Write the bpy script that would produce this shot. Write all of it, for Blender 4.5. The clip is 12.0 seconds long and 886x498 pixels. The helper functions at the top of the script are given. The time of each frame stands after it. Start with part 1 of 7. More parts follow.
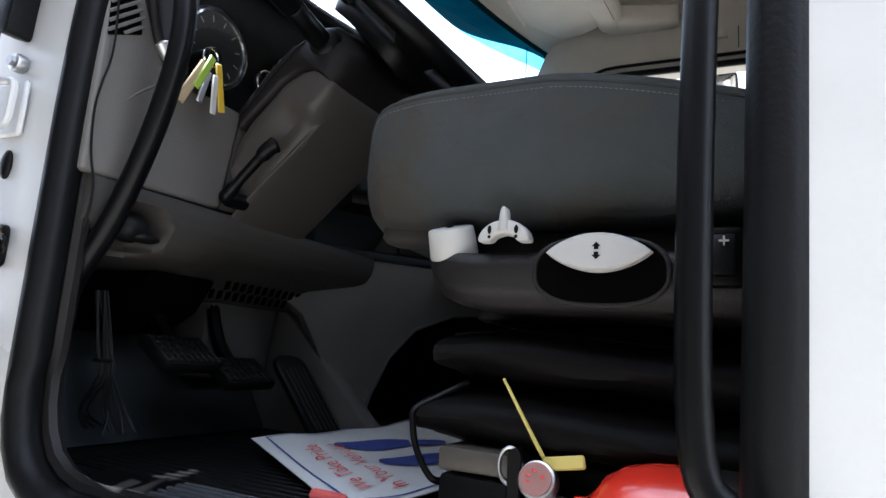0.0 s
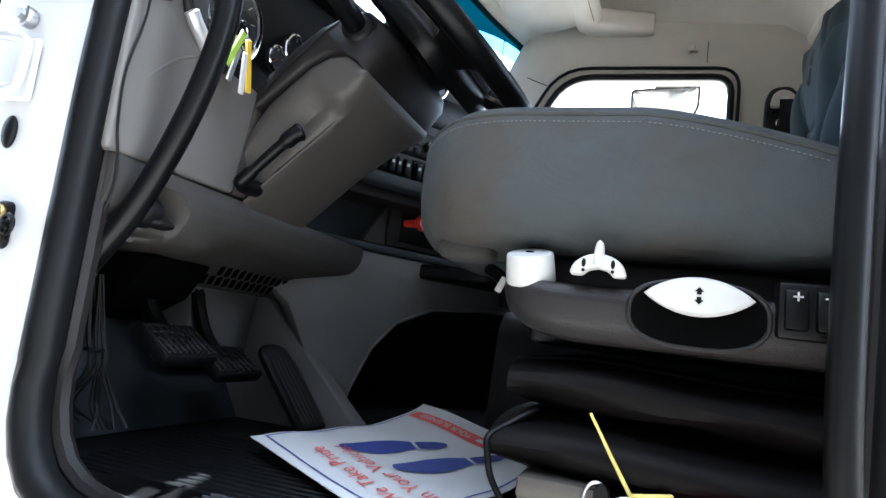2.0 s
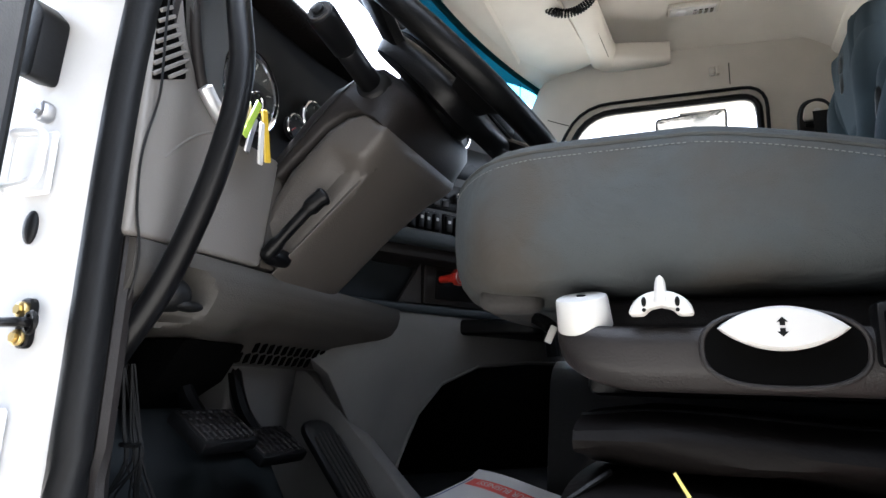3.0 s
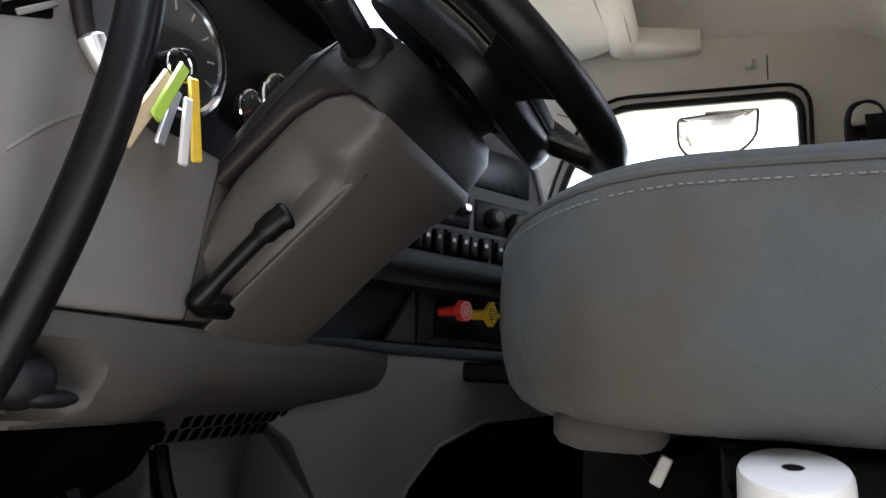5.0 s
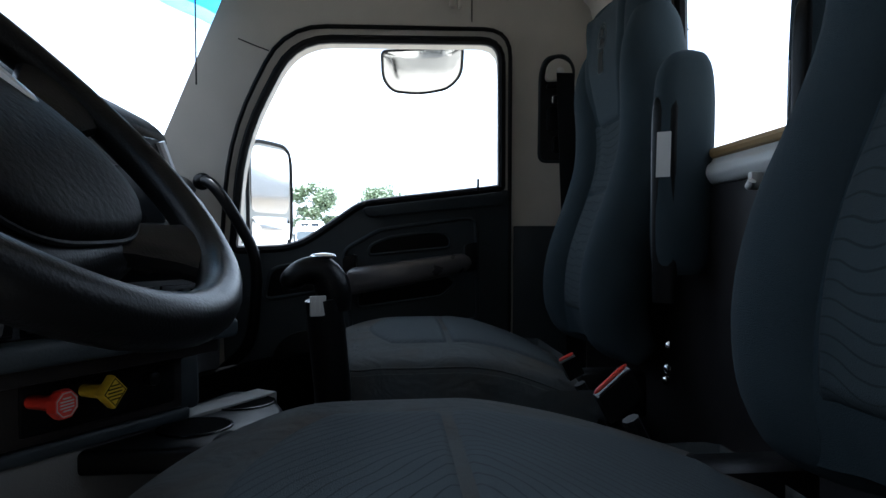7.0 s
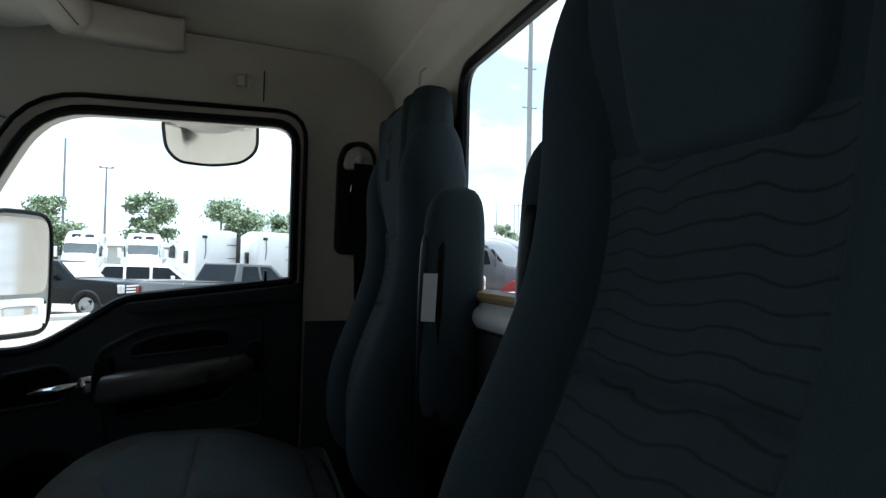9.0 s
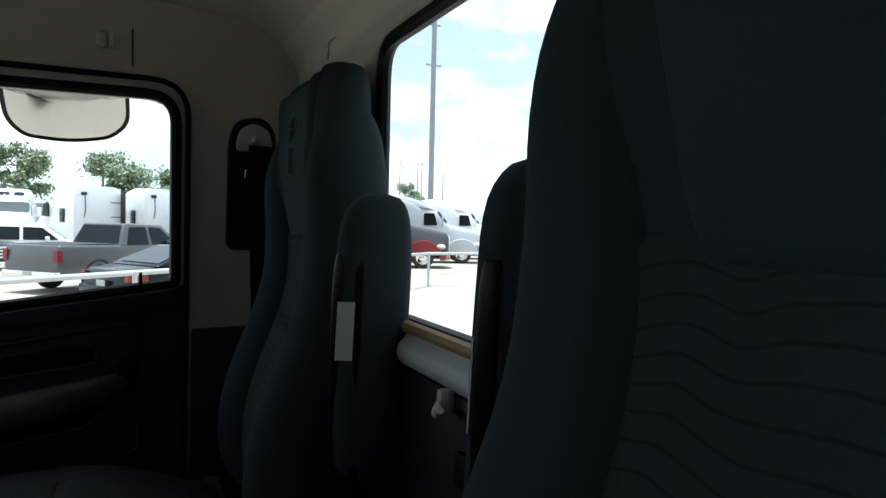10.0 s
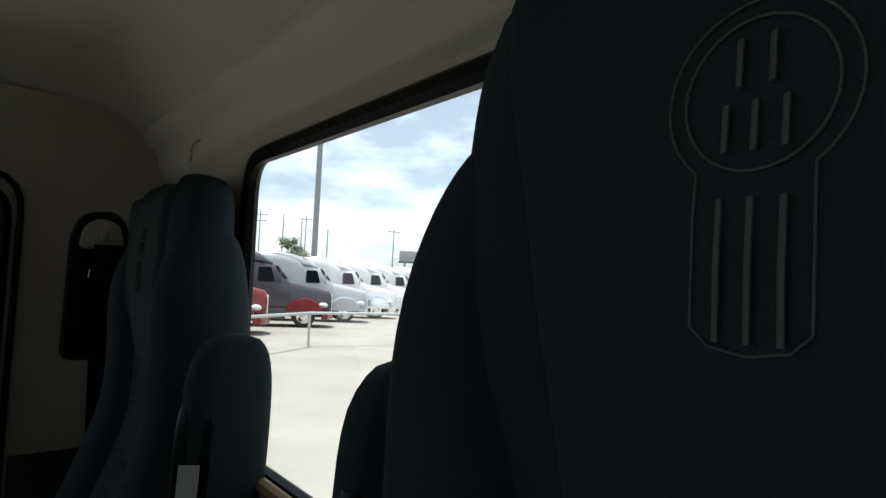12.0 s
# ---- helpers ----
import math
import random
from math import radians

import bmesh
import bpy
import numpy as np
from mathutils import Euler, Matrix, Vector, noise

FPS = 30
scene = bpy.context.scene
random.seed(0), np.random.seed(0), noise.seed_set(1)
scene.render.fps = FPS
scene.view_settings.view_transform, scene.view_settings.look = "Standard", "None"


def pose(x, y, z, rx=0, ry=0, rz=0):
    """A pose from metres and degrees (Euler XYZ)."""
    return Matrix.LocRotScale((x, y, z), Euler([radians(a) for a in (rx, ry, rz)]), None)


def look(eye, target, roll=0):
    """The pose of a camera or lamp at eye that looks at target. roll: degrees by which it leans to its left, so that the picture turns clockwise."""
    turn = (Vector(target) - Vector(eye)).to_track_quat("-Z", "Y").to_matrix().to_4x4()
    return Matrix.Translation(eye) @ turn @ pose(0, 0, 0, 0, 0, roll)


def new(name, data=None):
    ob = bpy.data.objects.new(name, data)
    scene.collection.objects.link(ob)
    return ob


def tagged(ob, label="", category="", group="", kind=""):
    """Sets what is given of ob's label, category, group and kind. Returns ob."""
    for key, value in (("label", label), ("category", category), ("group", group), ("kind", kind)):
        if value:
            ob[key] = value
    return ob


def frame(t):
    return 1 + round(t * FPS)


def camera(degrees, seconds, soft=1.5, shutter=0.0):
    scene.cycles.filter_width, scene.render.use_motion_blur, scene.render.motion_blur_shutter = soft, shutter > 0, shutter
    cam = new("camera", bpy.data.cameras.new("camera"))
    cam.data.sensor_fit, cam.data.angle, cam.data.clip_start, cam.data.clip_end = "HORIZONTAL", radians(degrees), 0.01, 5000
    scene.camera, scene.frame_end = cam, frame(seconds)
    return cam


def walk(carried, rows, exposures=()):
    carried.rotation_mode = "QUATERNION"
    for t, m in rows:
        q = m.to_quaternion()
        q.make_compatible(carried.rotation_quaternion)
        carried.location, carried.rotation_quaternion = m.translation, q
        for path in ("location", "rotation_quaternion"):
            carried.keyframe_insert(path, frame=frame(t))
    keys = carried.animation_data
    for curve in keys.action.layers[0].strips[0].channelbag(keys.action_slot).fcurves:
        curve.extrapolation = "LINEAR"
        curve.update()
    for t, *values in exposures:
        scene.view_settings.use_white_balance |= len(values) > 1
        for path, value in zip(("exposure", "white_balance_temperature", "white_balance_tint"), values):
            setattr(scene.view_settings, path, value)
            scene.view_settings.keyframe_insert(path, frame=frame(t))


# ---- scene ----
cam = camera(70.7, 12.0)
PATH = [
    (0, (0.013, -0.058, 1.362), (-0.884, 1.698, 1.695), 4.0),
    (0.5, (-0.062, -0.082, 1.371), (-0.918, 1.697, 1.686), 3.6),
    (1, (-0.106, -0.106, 1.359), (-0.941, 1.697, 1.585), 5.0),
    (1.5, (-0.139, -0.136, 1.366), (-0.854, 1.709, 1.652), 3.7),
    (2, (-0.139, -0.111, 1.396), (-0.784, 1.763, 1.667), 7.1),
    (2.5, (-0.15, -0.083, 1.399), (-0.825, 1.753, 1.816), 4.0),
    (4.5, (-0.22, 0.035, 1.457), (-1.028, 1.813, 1.886), 0.3),
    (5, (-0.302, 0.159, 1.514), (-0.977, 1.997, 1.923), 2.9),
    (5.5, (-0.278, 0.218, 1.67), (-0.746, 2.126, 2.042), 0.5),
    (6, (-0.238, 0.248, 1.788), (-0.747, 2.169, 2.016), 2.2),
    (6.5, (-0.238, 0.314, 1.794), (-0.531, 2.291, 1.88), 1.7),
    (7, (-0.221, 0.356, 1.801), (-0.08, 2.351, 1.786), -0.6),
    (7.5, (-0.167, 0.371, 1.853), (0.258, 2.324, 1.904), -0.9),
    (9.5, (-0.038, 0.5, 2.04), (0.655, 2.376, 2.07), 1.7),
    (10, (-0.025, 0.599, 2.083), (0.863, 2.389, 2.004), 1.4),
    (10.5, (-0.016, 0.65, 2.107), (0.947, 2.402, 2.039), 0.3),
    (11, (0.0, 0.666, 2.127), (1.017, 2.387, 2.045), 2.3),
    (11.5, (0.032, 0.657, 2.178), (1.25, 2.242, 2.239), 2.6),
    (12, (0.015, 0.645, 2.189), (1.21, 2.245, 2.305), 2.6),
]
EXPOSURES = [(0.0, 2.2, 5600, 10), (0.5, 2.54, 5500, 10), (1.0, 3.0, 5350, 9), (1.5, 3.24, 5350, 7), (2.7, 3.33, 5650, 9), (4.5, 3.17, 5920, 13), (5.0, 3.08, 5930, 12), (5.5, 3.42, 5420, 8), (6.0, 3.03, 5370, 8), (6.5, 2.3, 5400, 7), (7.5, 1.72, 5350, 5), (9.5, 0.78, 5650, -1), (10.5, 0.65, 5700, 0), (11.5, 0.22, 5800, 0), (12.0, 0.28, 6000, 2)]
walk(cam, [(t, look(eye, target, roll)) for t, eye, target, roll in PATH], EXPOSURES)

# ---- light ----
world = bpy.data.worlds.new("sky")
scene.world = world
world.use_nodes = True


def build_sky():
    nt = world.node_tree
    nt.nodes.clear()
    sky = nt.nodes.new("ShaderNodeTexSky")
    sky.sky_type, sky.sun_disc = "NISHITA", False
    sky.sun_elevation, sky.sun_rotation = radians(83), radians(315)
    tc = nt.nodes.new("ShaderNodeTexCoord")
    mp = nt.nodes.new("ShaderNodeMapping")
    mp.inputs["Scale"].default_value = (1.6, 1.6, 4.2)
    ns = nt.nodes.new("ShaderNodeTexNoise")
    ns.inputs["Scale"].default_value, ns.inputs["Detail"].default_value, ns.inputs["Roughness"].default_value = 2.6, 7, 0.55
    rp = nt.nodes.new("ShaderNodeValToRGB")
    rp.color_ramp.elements[0].position, rp.color_ramp.elements[1].position = 0.42, 0.60
    rp.color_ramp.elements[0].color = (0.33, 0.33, 0.33, 1)
    mx = nt.nodes.new("ShaderNodeMix")
    mx.data_type = "RGBA"
    mx.inputs["B"].default_value = (12.5, 12.7, 13.0, 1)
    bg = nt.nodes.new("ShaderNodeBackground")
    bg.inputs["Strength"].default_value = 0.10
    out = nt.nodes.new("ShaderNodeOutputWorld")
    ln = nt.links.new
    ln(tc.outputs["Generated"], mp.inputs["Vector"])
    ln(mp.outputs["Vector"], ns.inputs["Vector"])
    ln(ns.outputs["Fac"], rp.inputs["Fac"])
    ln(rp.outputs["Color"], mx.inputs["Factor"])
    ln(sky.outputs["Color"], mx.inputs["A"])
    ln(mx.outputs["Result"], bg.inputs["Color"])
    ln(bg.outputs["Background"], out.inputs["Surface"])


build_sky()
sun = new("sun", bpy.data.lights.new("sun", "SUN"))
sun.data.energy, sun.data.angle, sun.data.color = 5.0, radians(0.6), (1.0, 0.96, 0.9)
sun.matrix_world = look((0, 0, 0), (0.08, -0.08, -1.0))


# ---- materials ----
def material(name, color, rough=0.6, metal=0.0, var=0.12, scale=12.0, bump=0.15, grain=220.0, spec=0.5, coat=0.0):
    """A surface with broad stains, fine grain and a grain relief."""
    m = bpy.data.materials.new(name)
    m.use_nodes = True
    nt, ln = m.node_tree, m.node_tree.links.new
    b = nt.nodes["Principled BSDF"]
    tc = nt.nodes.new("ShaderNodeTexCoord")
    n1 = nt.nodes.new("ShaderNodeTexNoise")
    n1.inputs["Scale"].default_value, n1.inputs["Detail"].default_value = scale, 5
    n2 = nt.nodes.new("ShaderNodeTexNoise")
    n2.inputs["Scale"].default_value, n2.inputs["Detail"].default_value = grain, 3
    mix = nt.nodes.new("ShaderNodeMix")
    mix.data_type = "RGBA"
    c = Vector(color)
    lo, hi = c * (1 - var), c * (1 + var)
    mix.inputs["A"].default_value = (*lo, 1)
    mix.inputs["B"].default_value = (*[min(1, v) for v in hi], 1)
    mth = nt.nodes.new("ShaderNodeMath")
    mth.operation = "MULTIPLY_ADD"
    mth.inputs[1].default_value = 0.35
    ln(tc.outputs["Object"], n1.inputs["Vector"])
    ln(tc.outputs["Object"], n2.inputs["Vector"])
    ln(n2.outputs["Fac"], mth.inputs[0])
    rp = nt.nodes.new("ShaderNodeMapRange")
    rp.inputs["From Min"].default_value, rp.inputs["From Max"].default_value = 0.3, 0.7
    rp.inputs["To Max"].default_value = 0.65
    ln(n1.outputs["Fac"], rp.inputs["Value"])
    ln(rp.outputs["Result"], mth.inputs[2])
    ln(mth.outputs["Value"], mix.inputs["Factor"])
    ln(mix.outputs["Result"], b.inputs["Base Color"])
    rr = nt.nodes.new("ShaderNodeMapRange")
    rr.inputs["To Min"].default_value, rr.inputs["To Max"].default_value = max(0.02, rough - 0.08), min(1, rough + 0.08)
    ln(n1.outputs["Fac"], rr.inputs["Value"])
    ln(rr.outputs["Result"], b.inputs["Roughness"])
    b.inputs["Metallic"].default_value = metal
    b.inputs["Specular IOR Level"].default_value = spec
    b.inputs["Coat Weight"].default_value = coat
    if bump:
        bp = nt.nodes.new("ShaderNodeBump")
        bp.inputs["Strength"].default_value, bp.inputs["Distance"].default_value = bump, 0.002
        ln(n2.outputs["Fac"], bp.inputs["Height"])
        ln(bp.outputs["Normal"], b.inputs["Normal"])
    return m


def glass_material(name, color, rough=0.0, gloss=0.5):
    m = bpy.data.materials.new(name)
    m.use_nodes = True
    nt, ln = m.node_tree, m.node_tree.links.new
    nt.nodes.clear()
    tr, gl = nt.nodes.new("ShaderNodeBsdfTransparent"), nt.nodes.new("ShaderNodeBsdfGlossy")
    tr.inputs["Color"].default_value, gl.inputs["Roughness"].default_value = (*color, 1), rough
    lw, mx = nt.nodes.new("ShaderNodeLayerWeight"), nt.nodes.new("ShaderNodeMixShader")
    lw.inputs["Blend"].default_value = 0.5
    pw, fr = nt.nodes.new("ShaderNodeMath"), nt.nodes.new("ShaderNodeMath")
    pw.operation, fr.operation = "POWER", "MULTIPLY_ADD"
    pw.inputs[1].default_value, fr.inputs[1].default_value, fr.inputs[2].default_value = 4.0, gloss, 0.06 * gloss
    ln(lw.outputs["Facing"], pw.inputs[0])
    ln(pw.outputs["Value"], fr.inputs[0])
    out = nt.nodes.new("ShaderNodeOutputMaterial")
    ln(fr.outputs["Value"], mx.inputs["Fac"])
    ln(tr.outputs["BSDF"], mx.inputs[1])
    ln(gl.outputs["BSDF"], mx.inputs[2])
    ln(mx.outputs["Shader"], out.inputs["Surface"])
    return m


M = dict(
    white=material("white_paint", (0.54, 0.54, 0.535), 0.3, var=0.08, scale=7, bump=0.0, coat=0.5),
    rubber=material("black_rubber", (0.0034, 0.0036, 0.0040), 0.48, var=0.25, bump=0.2, spec=0.16),
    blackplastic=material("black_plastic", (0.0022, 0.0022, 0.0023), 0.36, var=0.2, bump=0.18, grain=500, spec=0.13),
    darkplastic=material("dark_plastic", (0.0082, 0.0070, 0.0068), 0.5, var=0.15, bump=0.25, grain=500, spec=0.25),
    greyplastic=material("grey_plastic", (0.0450, 0.0402, 0.0355), 0.5, var=0.10, bump=0.25, grain=450, spec=0.35),
    lightgrey=material("light_grey_plastic", (0.0963, 0.0908, 0.0853), 0.5, var=0.08, bump=0.25, grain=450),
    dashgrey=material("dash_grey", (0.0438, 0.0445, 0.0454), 0.55, var=0.10, bump=0.25, grain=450, spec=0.3),
    doorgrey=material("door_trim_grey", (0.0155, 0.0200, 0.0230), 0.55, var=0.12, bump=0.2, grain=350, spec=0.3),
    headliner=material("headliner_beige", (0.54, 0.505, 0.445), 0.9, var=0.06, bump=0.35, grain=700, spec=0.2),
    trimbeige=material("beige_trim", (0.42, 0.39, 0.34), 0.6, var=0.06, bump=0.2, grain=400),
    fabric=material("grey_seat_cloth", (0.0200, 0.0285, 0.0335), 0.95, var=0.14, bump=0.5, grain=900, spec=0.15),
    fabriclight=material("light_grey_seat_cloth", (0.0245, 0.0340, 0.0400), 0.95, var=0.12, bump=0.5, grain=900, spec=0.15),
    whiteplastic=material("white_plastic", (0.3675, 0.3627, 0.3482), 0.45, var=0.04, bump=0.05),
    chrome=material("chrome", (0.75, 0.75, 0.76), 0.12, metal=1.0, var=0.05, bump=0.0),
    metal=material("steel", (0.45, 0.45, 0.46), 0.35, metal=1.0, var=0.1, bump=0.05),
    brass=material("brass_plated", (0.62, 0.46, 0.18), 0.32, metal=1.0, var=0.15, bump=0.05),
    red=material("red_plastic", (0.4340, 0.0245, 0.0140), 0.35, var=0.08, bump=0.03),
    redpaint=material("red_gloss_paint", (0.60, 0.03, 0.015), 0.22, var=0.05, bump=0.0, coat=0.6),
    yellow=material("yellow_plastic", (0.4500, 0.3000, 0.0180), 0.4, var=0.08, bump=0.03),
    paper=material("paper", (0.5400, 0.5475, 0.5550), 0.8, var=0.05, bump=0.1, grain=120),
    navy=material("navy_print", (0.035, 0.055, 0.24), 0.75, var=0.1, bump=0.02),
    redprint=material("red_print", (0.62, 0.10, 0.09), 0.75, var=0.12, bump=0.02),
    concrete=material("pale_concrete", (0.325, 0.295, 0.255), 0.9, var=0.22, scale=0.35, bump=0.2, grain=9, spec=0.2),
    silver=material("silver_plastic", (0.50, 0.51, 0.52), 0.3, metal=0.7, var=0.05, bump=0.0),
    glass=glass_material("clear_glass", (0.97, 0.98, 0.98)),
    tint=glass_material("blue_sun_band", (0.10, 0.42, 0.72)),
    tintmid=glass_material("pale_blue_sun_band", (0.36, 0.68, 0.90)),
    tintpale=glass_material("faint_blue_sun_band", (0.72, 0.88, 0.96)),
    tintdark=glass_material("teal_sun_band", (0.0008, 0.009, 0.0135), gloss=0.12),
    dullmirror=material("aged_mirror_glass", (0.50, 0.49, 0.47), 0.12, metal=1.0, var=0.06, bump=0.0),
    mirror=material("mirror_glass", (0.9, 0.9, 0.9), 0.02, metal=1.0, var=0.0, bump=0.0),
)


def wave_cloth(name, color, along, fold=None, pitch=0.0155):
    """Seat cloth with dark lines that meander across it; along: the axis on which the lines follow one another; fold: the x of a seam from which they run off slantwise."""
    m = material(name, color, 0.95, var=0.16, bump=0.5, grain=900, spec=0.15)
    nt, ln = m.node_tree, m.node_tree.links.new
    b = nt.nodes["Principled BSDF"]
    src = b.inputs["Base Color"].links[0].from_socket
    tc, sep = nt.nodes.new("ShaderNodeTexCoord"), nt.nodes.new("ShaderNodeSeparateXYZ")
    mp, ns = nt.nodes.new("ShaderNodeMapping"), nt.nodes.new("ShaderNodeTexNoise")
    mp.inputs["Scale"].default_value = (5, 11, 5)
    ns.inputs["Scale"].default_value, ns.inputs["Detail"].default_value = 1.0, 1.5
    sh, ph, sn = [nt.nodes.new("ShaderNodeMath") for _ in range(3)]
    sh.operation, ph.operation, sn.operation = "MULTIPLY_ADD", "MULTIPLY", "SINE"
    sh.inputs[1].default_value, ph.inputs[1].default_value = 0.055, 2 * math.pi / pitch
    rp = nt.nodes.new("ShaderNodeMapRange")
    rp.inputs["From Min"].default_value, rp.inputs["From Max"].default_value = 0.86, 0.985
    mx = nt.nodes.new("ShaderNodeMix")
    mx.data_type = "RGBA"
    mx.inputs["B"].default_value = (*[v * 0.52 for v in color], 1)
    ln(tc.outputs["Object"], sep.inputs["Vector"])
    ln(tc.outputs["Object"], mp.inputs["Vector"])
    ln(mp.outputs["Vector"], ns.inputs["Vector"])
    ln(ns.outputs["Fac"], sh.inputs[0])
    if fold is None:
        ln(sep.outputs[along], sh.inputs[2])
    else:
        df, ab, sl = [nt.nodes.new("ShaderNodeMath") for _ in range(3)]
        df.operation, ab.operation, sl.operation = "ADD", "ABSOLUTE", "MULTIPLY_ADD"
        df.inputs[1].default_value, sl.inputs[1].default_value = -fold, 1.25
        ln(sep.outputs["X"], df.inputs[0])
        ln(df.outputs["Value"], ab.inputs[0])
        ln(ab.outputs["Value"], sl.inputs[0])
        ln(sep.outputs[along], sl.inputs[2])
        ln(sl.outputs["Value"], sh.inputs[2])
    ln(sh.outputs["Value"], ph.inputs[0])
    ln(ph.outputs["Value"], sn.inputs[0])
    ln(sn.outputs["Value"], rp.inputs["Value"])
    ln(rp.outputs["Result"], mx.inputs["Factor"])
    ln(src, mx.inputs["A"])
    ln(mx.outputs["Result"], b.inputs["Base Color"])
    return m


def soiled_cloth(name, color, dirt):
    """Cloth with creases and brownish soiling in patches."""
    m = material(name, color, 0.95, var=0.16, bump=0.5, grain=900, spec=0.15)
    nt, ln = m.node_tree, m.node_tree.links.new
    b = nt.nodes["Principled BSDF"]
    src = b.inputs["Base Color"].links[0].from_socket
    tc = nt.nodes.new("ShaderNodeTexCoord")
    ns, cr = nt.nodes.new("ShaderNodeTexNoise"), nt.nodes.new("ShaderNodeTexNoise")
    ns.inputs["Scale"].default_value, ns.inputs["Detail"].default_value = 9, 6
    cr.inputs["Scale"].default_value, cr.inputs["Detail"].default_value, cr.inputs["Distortion"].default_value = 14, 2, 1.6
    rp = nt.nodes.new("ShaderNodeMapRange")
    rp.inputs["From Min"].default_value, rp.inputs["From Max"].default_value, rp.inputs["To Max"].default_value = 0.45, 0.68, 0.7
    mx = nt.nodes.new("ShaderNodeMix")
    mx.data_type = "RGBA"
    mx.inputs["B"].default_value = (*dirt, 1)
    bp = nt.nodes.new("ShaderNodeBump")
    bp.inputs["Strength"].default_value, bp.inputs["Distance"].default_value = 0.5, 0.012
    old = b.inputs["Normal"].links[0].from_socket
    ln(tc.outputs["Object"], ns.inputs["Vector"])
    ln(tc.outputs["Object"], cr.inputs["Vector"])
    ln(ns.outputs["Fac"], rp.inputs["Value"])
    ln(rp.outputs["Result"], mx.inputs["Factor"])
    ln(src, mx.inputs["A"])
    ln(mx.outputs["Result"], b.inputs["Base Color"])
    ln(cr.outputs["Fac"], bp.inputs["Height"])
    ln(old, bp.inputs["Normal"])
    ln(bp.outputs["Normal"], b.inputs["Normal"])
    return m


M["wavecloth"] = wave_cloth("wavy_seat_cloth", (0.0255, 0.0330, 0.0360), 2)
# paler copy of the wavy cloth; light on the cushion top is in it
M["topcloth"] = wave_cloth("lit_wavy_seat_cloth", (0.0360, 0.0445, 0.0495), 1, -0.18, 0.0165)
M["seatcloth"] = soiled_cloth("soiled_seat_cloth", (0.0415, 0.0462, 0.0475), (0.0380, 0.0310, 0.0230))
# near-black: shade in openings put into the colour; the pedal bracket shares it
M["nearblack"] = material("near_black_shade", (0.0012, 0.0012, 0.0012), 1.0, var=0.1, bump=0.0, spec=0.02)
